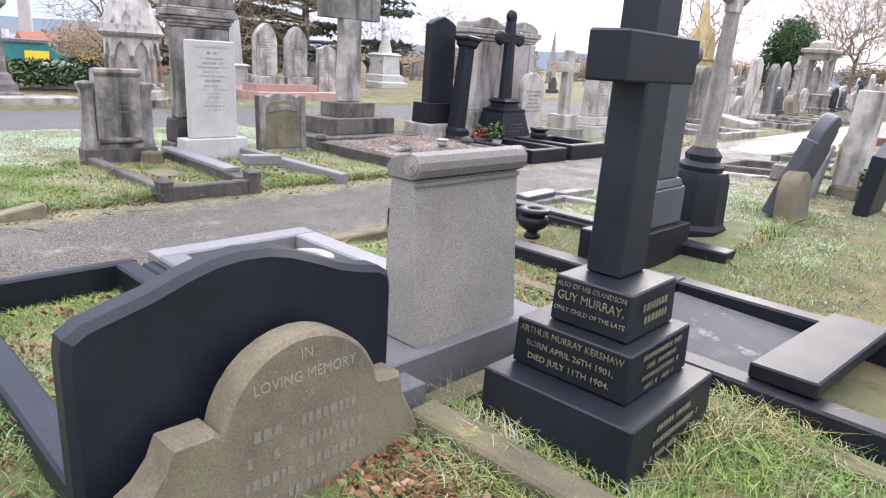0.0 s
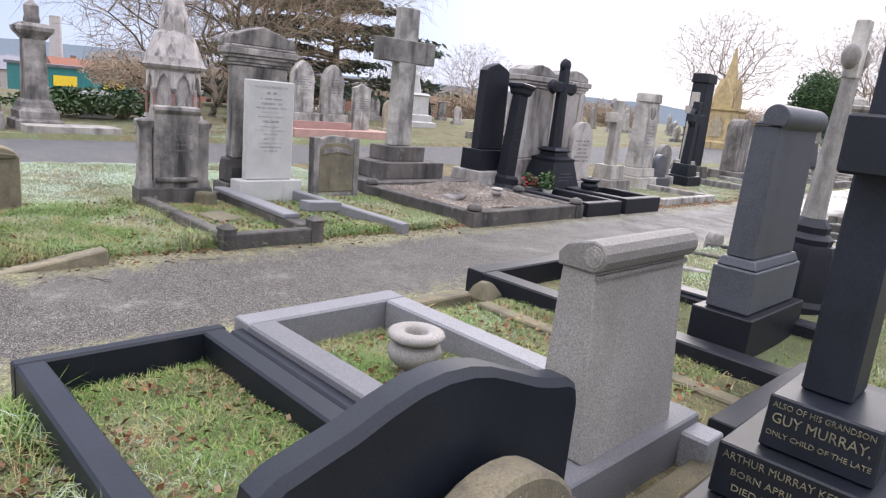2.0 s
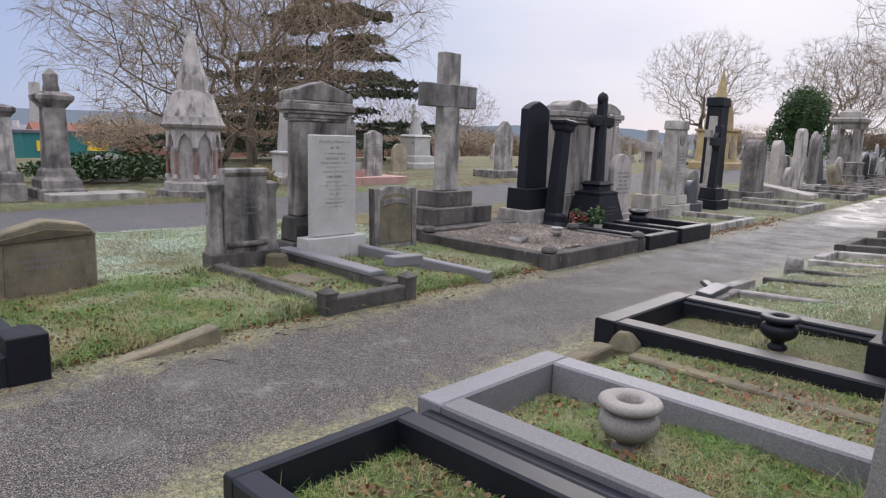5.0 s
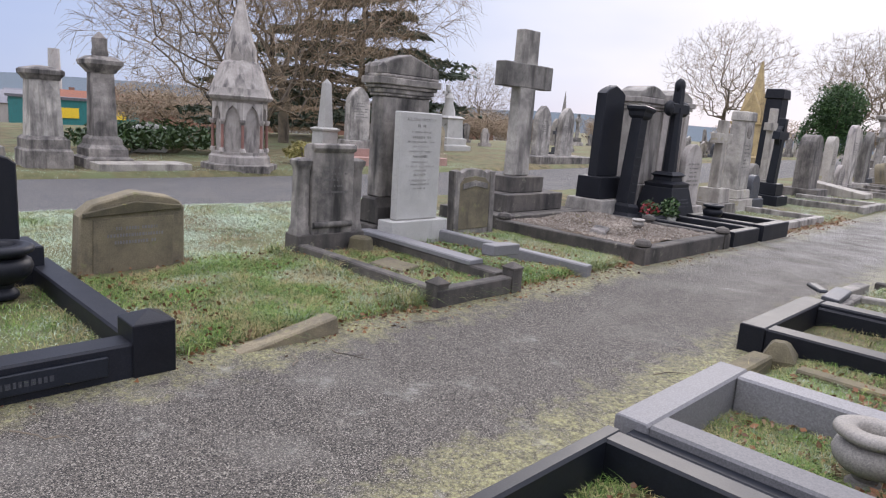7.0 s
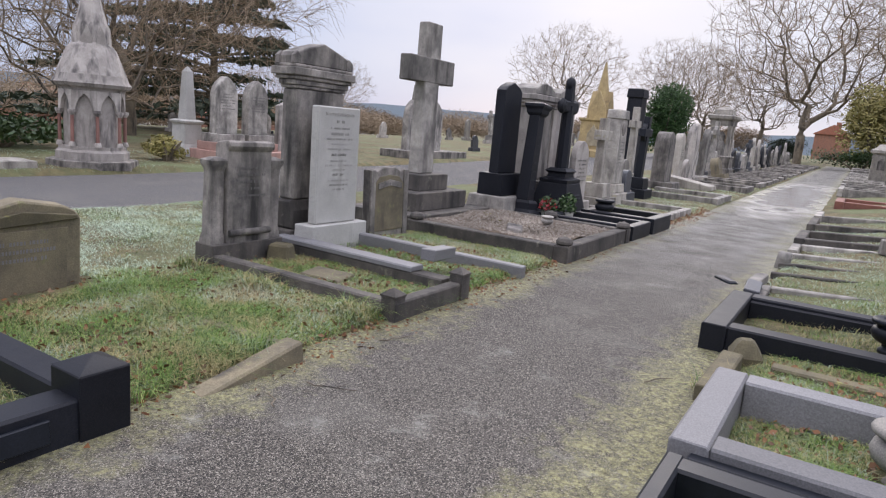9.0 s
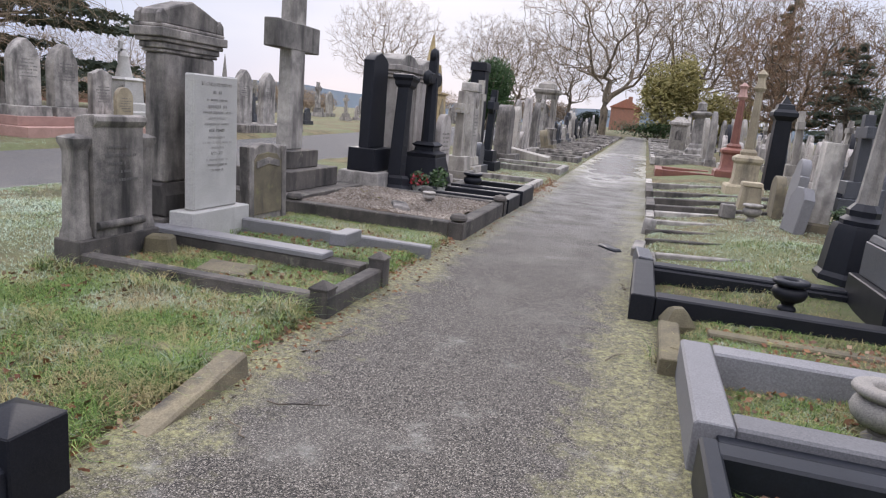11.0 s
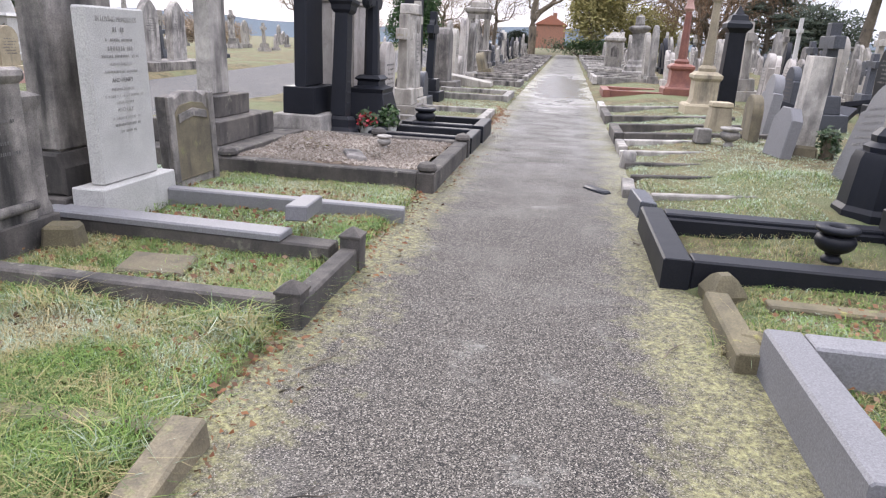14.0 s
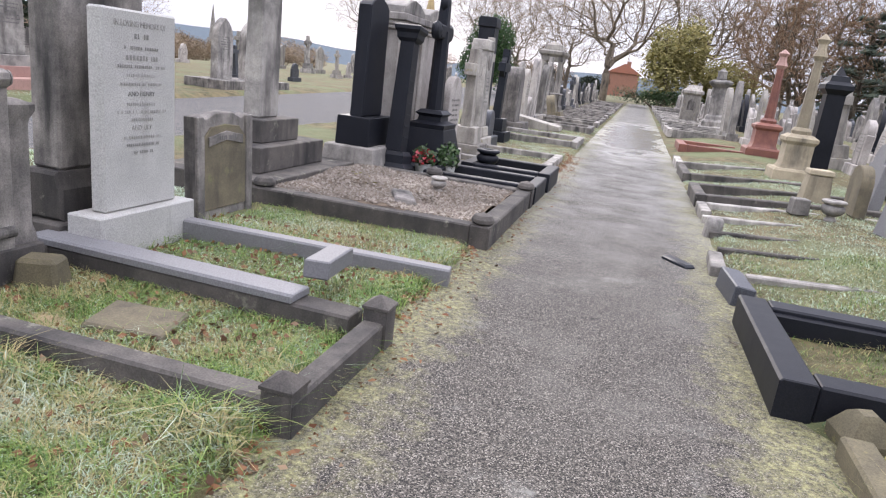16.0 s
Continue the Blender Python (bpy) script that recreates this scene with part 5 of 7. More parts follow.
# ---- beyond the drive ----
def spire_tomb():
    """Octagonal gothic tomb with arched bays, red shafts and a stone spire."""
    t = thing("spire_tomb", pose(-15.8, 6.05, ground_z(-15.8, 6.05)) @ Matrix.Diagonal((0.64, 0.64, 0.73, 1)), "octagonal gothic stone tomb with red marble shafts and spire", "tomb")
    part("step", lathe(B(), [(1.25, -0.1), (1.25, 0.14), (1.2, 0.16)], 8), m_soot, t)
    part("plinth", lathe(B(), [(1.0, 0.16), (1.0, 0.36), (0.92, 0.42), (0.92, 0.5)], 8), m_oldwhite, t)
    part("core", lathe(B(), [(0.77, 0.5), (0.77, 1.95)], 8), m_oldwhite, t)
    part("cornice", lathe(B(), [(0.84, 1.85), (0.9, 1.95), (1.02, 2.0), (1.08, 2.08), (1.0, 2.16), (0.95, 2.3)], 8), m_oldwhite, t)
    part("spire", lathe(B(), [(0.95, 2.3), (0.66, 2.95), (0.5, 3.1), (0.48, 3.5), (0.42, 3.6), (0.1, 4.75), (0.02, 4.85)], 8), m_oldwhite, t)
    for k in range(8):
        a = 2 * math.pi * k / 8 + math.pi / 8
        x, y = 0.87 * math.cos(a), 0.87 * math.sin(a)
        bm = B()
        lathe(bm, [(0.05, 0.62), (0.045, 1.28)], 10, x, y)
        column = part("shaft", bm, m_redcol, t, "red marble shaft")
        bm = B()
        lathe(bm, [(0.1, 0.5), (0.1, 0.56), (0.07, 0.62)], 10, x, y)
        part("shaft_base", bm, m_oldwhite, column)
        bm = B()
        lathe(bm, [(0.065, 1.28), (0.11, 1.36), (0.11, 1.42)], 10, x, y)
        part("capital", bm, m_oldwhite, column)
        b = a + math.pi / 8
        bm = B()
        hw = 0.34
        o = [(-hw, 1.42), (-0.24, 1.42), (-0.22, 1.55), (-0.14, 1.7), (0, 1.82), (0.14, 1.7), (0.22, 1.55), (0.24, 1.42), (hw, 1.42), (hw, 1.9), (-hw, 1.9)]
        ext(bm, o, 0.0, 0.1, 0)
        bmesh.ops.transform(bm, matrix=Matrix.Rotation(b, 4, "Z") @ Matrix.Translation((0.72, 0, 0)), verts=bm.verts)
        part("arch", bm, m_oldwhite, t, "", 0)
        bm = B()
        ext(bm, [(-0.15, 2.96), (0.15, 2.96), (0.15, 3.2), (0, 3.5), (-0.15, 3.2)], 0.0, 0.1, 0.005)
        bmesh.ops.transform(bm, matrix=Matrix.Rotation(b, 4, "Z") @ Matrix.Translation((0.4, 0, 0)), verts=bm.verts)
        part("lucarne", bm, m_oldwhite, t)


spire_tomb()


def plain_pedestal():
    t = thing("pedestal_monument", pose(-16.3, 2.43, ground_z(-16.3, 2.43)) @ Matrix.Diagonal((0.74, 0.74, 1, 1)), "sooty pale stone pedestal with heavy flat cornice", "pedestal monument", "pedestals")
    part("base", lathe(B(), [(0.52, -0.05), (0.52, 0.3), (0.47, 0.34), (0.47, 0.5), (0.38, 0.56)], 4), m_soot, t)
    part("die", lathe(B(), [(0.36, 0.56), (0.31, 1.55)], 4), m_mid, t)
    part("cornice", lathe(B(), [(0.33, 1.55), (0.36, 1.6), (0.42, 1.65), (0.42, 1.72), (0.36, 1.75), (0.1, 1.8)], 4), m_soot, t)


plain_pedestal()
set_down(column_urn(2.5, 0.68, m_soot), -16.25, 3.42, 0, 0, 0, "dark stone pedestal with cornice and carved lantern block")
t = thing("flat_ledger", pose(-15.6, 3.9, 0.1), "low pale ledger stone in the verge", "ledger slab")
part("slab", blk(B(), 0, 0, 0, 0.7, 1.7, 0.16), m_pale, t)
set_down(simple_stone("gable", 0.85, 0.75, 0.14, m_white, False), -19.6, 5.6, 0, 0, 0, "small pale gabled headstone among ivy")
set_down(simple_stone("round", 0.9, 1.7, 0.16, m_pale), -18.3, 1.6, 0, 0, 0, "pale round headstone with carved roundel")
set_down(obelisk(2.2, 0.42, m_white), -17.9, 9.7, 0, 0, 0, "slender white marble obelisk")

# a pair of gothic stones on a pink granite base
t = thing("pink_plinth", pose(-16.9, 11.2, ground_z(-16.9, 11.2)), "wide stepped pink granite plinth", "plinth")
part("lower_step", blk(B(), 0, 0, -0.1, 1.3, 3.4, 0.32), m_pink, t)
part("upper_step", blk(B(), -0.1, -0.6, 0.222, 0.75, 2.0, 0.2), m_pink, t)
for y, h in ((10.1, 1.6), (11.1, 1.58)):
    ob = simple_stone("gothic", 0.66, h, 0.26, m_mid)
    ob.matrix_world = pose(-17.0, y, ground_z(-16.9, 11.2) + 0.43)
    ob["label"] = "tall grey pointed headstone on pink granite"
set_down(simple_stone("gable", 0.62, 1.55, 0.16, m_mid), -16.9, 12.1, 0, 0, 0, "grey gabled headstone behind the drive")
set_down(simple_stone("round", 0.62, 1.15, 0.14, m_cream), -18.4, 14.5, 0, 0, 0, "small cream rounded headstone")
for y in (19.0, 20.5):
    set_down(simple_stone("gothic", 0.8, 2.05, 0.25, m_mid), -17.5, y, 0, 0, 0, "tall grey pointed headstone on a broad base")
t = thing("long_plinth", pose(-17.3, 19.75, ground_z(-17.3, 19.75)), "long dark stone plinth below headstones", "plinth")
part("step", blk(B(), 0, 0, -0.1, 1.4, 3.8, 0.35), m_soot, t)


def statue_monument():
    t = thing("statue_monument", pose(-23.0, 19.6, ground_z(-23, 19.6)), "white marble pedestal with a cross-topped draped shape", "monument")
    part("pedestal", lathe(B(), [(0.75, -0.1), (0.75, 0.2), (0.6, 0.25), (0.6, 0.5), (0.48, 0.55), (0.45, 1.3), (0.52, 1.36), (0.4, 1.45)], 4), m_white, t)
    bm = B()
    lathe(bm, [(0.3, 1.45), (0.26, 1.7), (0.17, 2.0), (0.19, 2.2), (0.1, 2.35), (0.05, 2.4)], 14)
    part("figure", bm, m_white, t)
    part("cross", blk(blk(B(), -0.15, 0, 1.45, 0.12, 0.14, 1.3), -0.15, 0, 2.35, 0.12, 0.5, 0.13), m_white, t)


statue_monument()


def gothic_shrine():
    """Yellow sandstone canopy tomb with a pinnacle."""
    t = thing("gothic_shrine", pose(-16.9, 37.5, ground_z(-16.9, 37.5)), "yellow sandstone gothic canopy tomb with a tall pinnacle", "tomb")
    part("base", lathe(B(), [(1.1, -0.1), (1.1, 0.4), (0.95, 0.5)], 4), m_yellow, t)
    part("body", lathe(B(), [(0.85, 0.5), (0.82, 2.1), (0.95, 2.2), (0.95, 2.3)], 4), m_yellow, t)
    for rz in (0, 90, 180, 270):
        bm = B()
        ext(bm, [(-0.55, 2.3), (0.55, 2.3), (0.5, 2.9), (0, 3.9), (-0.5, 2.9)], 0.3, 0.62, 0.01)
        bmesh.ops.transform(bm, matrix=Matrix.Rotation(radians(rz), 4, "Z"), verts=bm.verts)
        part("gable", bm, m_yellow, t)
        bm = B()
        ext(bm, [(-0.35, 0.7), (0.35, 0.7), (0.35, 1.4), (0, 1.95), (-0.35, 1.4)], 0.84, 0.9, 0.01)
        bmesh.ops.transform(bm, matrix=Matrix.Rotation(radians(rz), 4, "Z"), verts=bm.verts)
        part("blind_arch", bm, m_cream, t)
    part("pinnacle", lathe(B(), [(0.5, 2.3), (0.45, 3.3), (0.04, 5.6)], 8), m_yellow, t)


gothic_shrine()


# ---- right of the path ----
def ringed_pillar():
    """Broad black octagonal pedestal with a slim stone shaft and cross head."""
    t = thing("pillar_cross", pose(-2.27, 5.36, 0.18, 0, 2, 0) @ Matrix.Diagonal((0.72, 0.72, 1, 1)), "slender grey stone shaft with cross head on a black pedestal", "cross monument")
    part("pedestal", lathe(B(), [(0.4, 0.0), (0.4, 0.12), (0.36, 0.16), (0.33, 0.52), (0.3, 0.58)], 8), m_black, t)
    part("collar", lathe(B(), [(0.24, 0.58), (0.25, 0.62), (0.19, 0.66), (0.2, 0.71), (0.13, 0.77)], 8), m_black, t)
    part("shaft", lathe(B(), [(0.115, 0.77), (0.075, 1.8)], 8), m_mid, t)
    part("head", blk(B(), 0, 0, 1.8, 0.14, 0.16, 0.4, 0.9, 0.9), m_mid, t)
    for y in (-0.17, 0.17):
        bm = B()
        bmesh.ops.create_icosphere(bm, subdivisions=2, radius=0.09)
        bmesh.ops.transform(bm, matrix=Matrix.Translation((0, y, 1.94)), verts=bm.verts)
        part("arm_boss", bm, m_soot, t)
    clear(-2.65, -1.8, 4.9, 5.8)


ringed_pillar()


def die_on_base():
    """Blue-grey granite headstone with rolled side and stepped base."""
    t = thing("granite_die", pose(-2.23, 4.38, 0), "tall blue-grey granite headstone with volute top on stepped base", "headstone")
    part("lower_step", blk(B(), 0, 0, 0.08, 0.38, 0.94, 0.345), m_black, t)
    part("upper_step", blk(B(), 0, 0, 0.428, 0.27, 0.8, 0.275), m_bluegrey, t)
    part("moulding", blk(B(), 0, 0, 0.705, 0.25, 0.76, 0.06, 0.85, 0.95), m_bluegrey, t)
    part("slab", blk(B(), 0, 0, 0.766, 0.17, 0.7, 0.82, 0.92, 0.97), m_bluegrey, t)
    roll = arc(0.05, 1.64, 0.075, -60, 200, 14) + [(-0.075, 1.588), (0.085, 1.588)]
    part("roll", ext(B(), roll, -0.36, 0.36, 0.006, "y"), m_bluegrey, t)
    clear(-2.45, -2.0, 3.8, 4.8)


die_on_base()


def right_stones():
    t = thing("grey_pillar", pose(-1.86, 8.5, 0.28, 0, 2, 0), "plain square grey stone pillar on mossy foot", "stone pillar")
    part("pillar", blk(B(), 0, 0, 0.0, 0.24, 0.3, 1.18), m_mid, t)
    part("foot", blk(B(), 0, 0, -0.08, 0.34, 0.42, 0.22, 0.9, 0.9, 0.03), m_brown, t)
    t = thing("octagonal_stone", pose(-2.18, 8.25, 0.27, 0, 8, 10), "pale blue-grey headstone with cut corners", "headstone")
    part("slab", ext(B(), [(-0.23, 0), (0.23, 0), (0.23, 0.46), (0.1, 0.6), (-0.1, 0.6), (-0.23, 0.46)], -0.07, 0.07, 0.012), m_kerbgrey, t)
    set_down(simple_stone("shoulder", 0.6, 0.9, 0.14, m_kerbgrey, False), -1.8, 10.4, 0, 6, 0, "pale grey shouldered headstone leaning back")
    set_down(simple_stone("round", 0.48, 0.62, 0.14, m_brown, False), -2.17, 9.6, 0, 0, 0, "small brown rounded headstone")
    set_down(simple_stone("shoulder", 0.62, 1.0, 0.12, m_bluegrey, False), -1.98, 6.6, 180, -16, 8, "leaning blue-grey headstone beside dark kerbs")
    set_down(simple_stone("round", 0.45, 0.45, 0.16, m_brown, False), -1.78, 6.35, 180, 3, 0, "small brown rounded footstone in grass")
    set_down(simple_stone("gable", 0.6, 0.7, 0.14, m_honed, False), -1.45, 7.6, 180, -6, 0, "blue-grey granite tablet leaning back")
    set_down(slender(2.5, 0.36, m_cream, m_cream, "cream sandstone shaft with carved finial on a pedestal"), -2.1, 13.6)
    t = thing("cream_block", pose(-2.38, 10.65, ground_z(-2.38, 10.65)) @ Matrix.Diagonal((0.72, 0.72, 1, 1)), "squat cream sandstone pedestal block", "pedestal monument")
    part("body", blk(B(), 0, 0, -0.05, 0.5, 0.5, 0.42, 0.78, 0.78, 0.015), m_cream, t)
    part("cap", blk(B(), 0, 0, 0.372, 0.44, 0.44, 0.07, 0.95, 0.95, 0.012), m_cream, t)
    set_down(slender(2.55, 0.42, m_red, m_pink, "red granite shaft with pale finial on a stepped pedestal"), -1.8, 18.6)
    t = thing("dark_monument", pose(-1.22, 15.7, 0.15) @ Matrix.Diagonal((0.62, 0.62, 0.86, 1)), "tall dark polished monument with wide pyramidal cap", "monument")
    part("shaft", blk(B(), 0, 0, 0, 0.62, 0.62, 2.0, 0.88, 0.88), m_black, t)
    part("cap", lathe(B(), [(0.28, 2.0), (0.33, 2.06), (0.42, 2.12), (0.42, 2.22), (0.3, 2.3), (0.26, 2.42), (0.16, 2.45), (0.02, 2.65)], 4), m_honed, t)
    set_down(cross_stone(2.1, m_red), 4.9, 21.5, 0, 0, 0, "red sandstone cross on a heavy plinth").scale = (1.15, 1.15, 1.1)
    set_down(cross_stone(2.7, m_white), 5.6, 34.0, 0, 0, 0, "white marble cross on a tall pedestal")
    t = thing("columned_tomb", pose(-2.6, 34.0, ground_z(-2.6, 34)) @ Matrix.Diagonal((0.6, 0.6, 0.75, 1)), "pale stone tomb with niche and heavy cornice", "tomb")
    part("body", blk(B(), 0, 0, -0.1, 1.3, 1.3, 1.8, 0.95, 0.95), m_pale, t)
    part("cornice", lathe(B(), [(0.62, 1.7), (0.8, 1.8), (0.8, 1.95), (0.5, 2.1), (0.3, 2.3)], 4), m_pale, t)
    part("niche", ext(B(), [(-0.25, 0.8), (0.25, 0.8), (0.25, 1.3), (0, 1.5), (-0.25, 1.3)], 0.0, 0.03, 0), m_soot, t).matrix_local = Matrix.Translation((0, -0.64, 0)) @ Matrix.Rotation(radians(-90), 4, "Z")


right_stones()


# ---- the rows of stones that fill the cemetery ----
def field():
    rng = random.Random(11)
    kinds = []
    for kind, w, h, mat in (("round", 0.65, 1.2, m_mid), ("gothic", 0.65, 1.5, m_pale), ("shoulder", 0.7, 1.1, m_oldwhite), ("ogee", 0.7, 1.0, m_mid), ("round", 0.6, 0.95, m_oldwhite), ("gable", 0.7, 1.25, m_soot), ("gothic", 0.6, 1.75, m_mid), ("round", 0.75, 1.45, m_pale), ("shoulder", 0.6, 0.9, m_bluegrey), ("gothic", 0.7, 1.3, m_black)):
        kinds.append((simple_stone(kind, w, h, 0.14, mat), 3))
    kinds += [(cross_stone(1.7, m_pale), 1.5), (cross_stone(1.9, m_mid, True), 1), (cross_stone(1.5, m_bluegrey), 0.8), (obelisk(2.3, 0.5, m_mid), 0.8), (obelisk(1.9, 0.45, m_soot), 0.6), (column_urn(2.1, 0.8, m_mid), 0.9)]
    names = {m_mid: "grey", m_pale: "pale", m_oldwhite: "sooty white", m_soot: "sooty dark", m_bluegrey: "blue-grey", m_black: "black granite"}
    for ob, _ in kinds:
        mt = next(c.data.materials[0] for c in ob.children if c.data.materials[0] in names)
        shape = {"headstone": "headstone with weathered face", "cross_headstone": "stone cross on stepped base", "obelisk": "tapered obelisk on a pedestal", "urn_pedestal": "stone pedestal with heavy cornice"}[ob.name.split(".")[0]]
        ob["label"] = names[mt] + " " + shape + " among rough grass"
    bag, wts = [k for k, _ in kinds], [w for _, w in kinds]
    spots = []
    y = 26.4
    while y < 62:                      # left row beside the path
        spots.append((-8.6 + rng.uniform(-0.25, 0.25), y, 0))
        if rng.random() < 0.75:
            spots.append((-10.2 + rng.uniform(-0.3, 0.3), y + rng.uniform(-0.3, 0.3), 0))
        y += rng.uniform(0.85, 1.3)
    y = 21.0
    while y < 60:                      # first row right of the path
        spots.append((-1.7 + rng.uniform(-0.3, 0.3), y, 180))
        y += rng.uniform(1.0, 1.7)
    for x in (-0.2, 1.6, 3.4, 5.3, 7.3, 9.5, 12, 14.6, 17.5, 21):
        y = 10.5 + abs(x) * 0.45
        while y < 50:
            if rng.random() < 0.8 and not (abs(x - 4.9) < 1 and abs(y - 21.5) < 1):
                spots.append((x + rng.uniform(-0.4, 0.4), y, 180 * rng.randint(0, 1)))
            y += rng.uniform(0.9, 1.5) * (1 + max(0, y - 25) * 0.03)
    for x in (-20.0, -22.5, -25.5, -29):  # beyond the drive
        y = 17.0 if x < -21 else 23.5
        while y < 75:
            if rng.random() < 0.62:
                spots.append((x + rng.uniform(-0.6, 0.6), y, 0))
            y += rng.uniform(1.8, 3.6)
    first = set()
    for x, y, rz in spots:
        if abs(x + 16.9) < 1.6 and abs(y - 37.5) < 2 or abs(x + 8.87) < 1.2 and abs(y - 31.1) < 1.2:
            continue
        i = rng.choices(range(len(bag)), wts)[0]
        k = rng.uniform(0.82, 1.2)
        m = pose(x, y, ground_z(x, y), rng.gauss(0, 1.5), rng.gauss(0, 2.5), rz + rng.gauss(0, 4)) @ Matrix.Diagonal((k, k, k, 1))
        if i not in first:
            first.add(i)
            bag[i].matrix_world = m
        else:
            src = bag[i]
            keep = src.scale.copy()
            src.scale = (k, k, k)
            copy_thing(src, pose(x, y, ground_z(x, y), rng.gauss(0, 1.5), rng.gauss(0, 2.5), rz + rng.gauss(0, 4)))
            src.scale = keep
    for i, ob in enumerate(bag):
        if i not in first:
            ob.matrix_world = pose(5 + i, 52, ground_z(5, 52))
    for side, x0, x1 in ((0, -8.1, -6.1), (1, -3.85, -1.6)):   # low kerbs along the path
        y = 23.6
        src = None
        while y < 58:
            ln = rng.uniform(1.3, 2.0)
            if src is None:
                src = plot("low weathered kerb along the path", m_mid if side else m_soot, x0, x1, y, y + 1.6, 0.15, 0.0, 0.26, "esn" if not side else "wsn")
                zb = ground_z((x0 + x1) / 2, y)
                src.location.z = zb - 0.12
            else:
                copy_thing(src, pose((x0 + x1) / 2, y + 0.8, ground_z((x0 + x1) / 2, y) - 0.12 + rng.uniform(-0.05, 0.04), 0, 0, rng.gauss(0, 1)))
            y += ln + rng.uniform(0.2, 1.0)


field()


# ---- trees ----
class Mesh:
    def __init__(self):
        self.v, self.f = [], []

    def tube(self, pts, radii, sides):
        base = len(self.v)
        up = Vector((0.13, 0.31, 1)).normalized()
        for k, (p, r) in enumerate(zip(pts, radii)):
            d = (pts[min(k + 1, len(pts) - 1)] - pts[max(k - 1, 0)]).normalized()
            a = d.cross(up)
            a = a.normalized() if a.length > 1e-4 else Vector((1, 0, 0))
            b = d.cross(a)
            for i in range(sides):
                t = 2 * math.pi * i / sides
                q = p + r * (math.cos(t) * a + math.sin(t) * b)
                self.v.append((q.x, q.y, q.z))
        for k in range(len(pts) - 1):
            for i in range(sides):
                j = (i + 1) % sides
                self.f.append((base + k * sides + i, base + k * sides + j, base + (k + 1) * sides + j, base + (k + 1) * sides + i))

    def leaf(self, c, d, w):
        e = d.orthogonal().normalized() * w
        i = len(self.v)
        for q in (c - d, c + e, c + d, c - e):
            self.v.append((q.x, q.y, q.z))
        self.f.append((i, i + 1, i + 2, i + 3))

    def out(self, name, mat, parent, smooth=0):
        return raw(name, self.v, self.f, mat, parent, smooth)


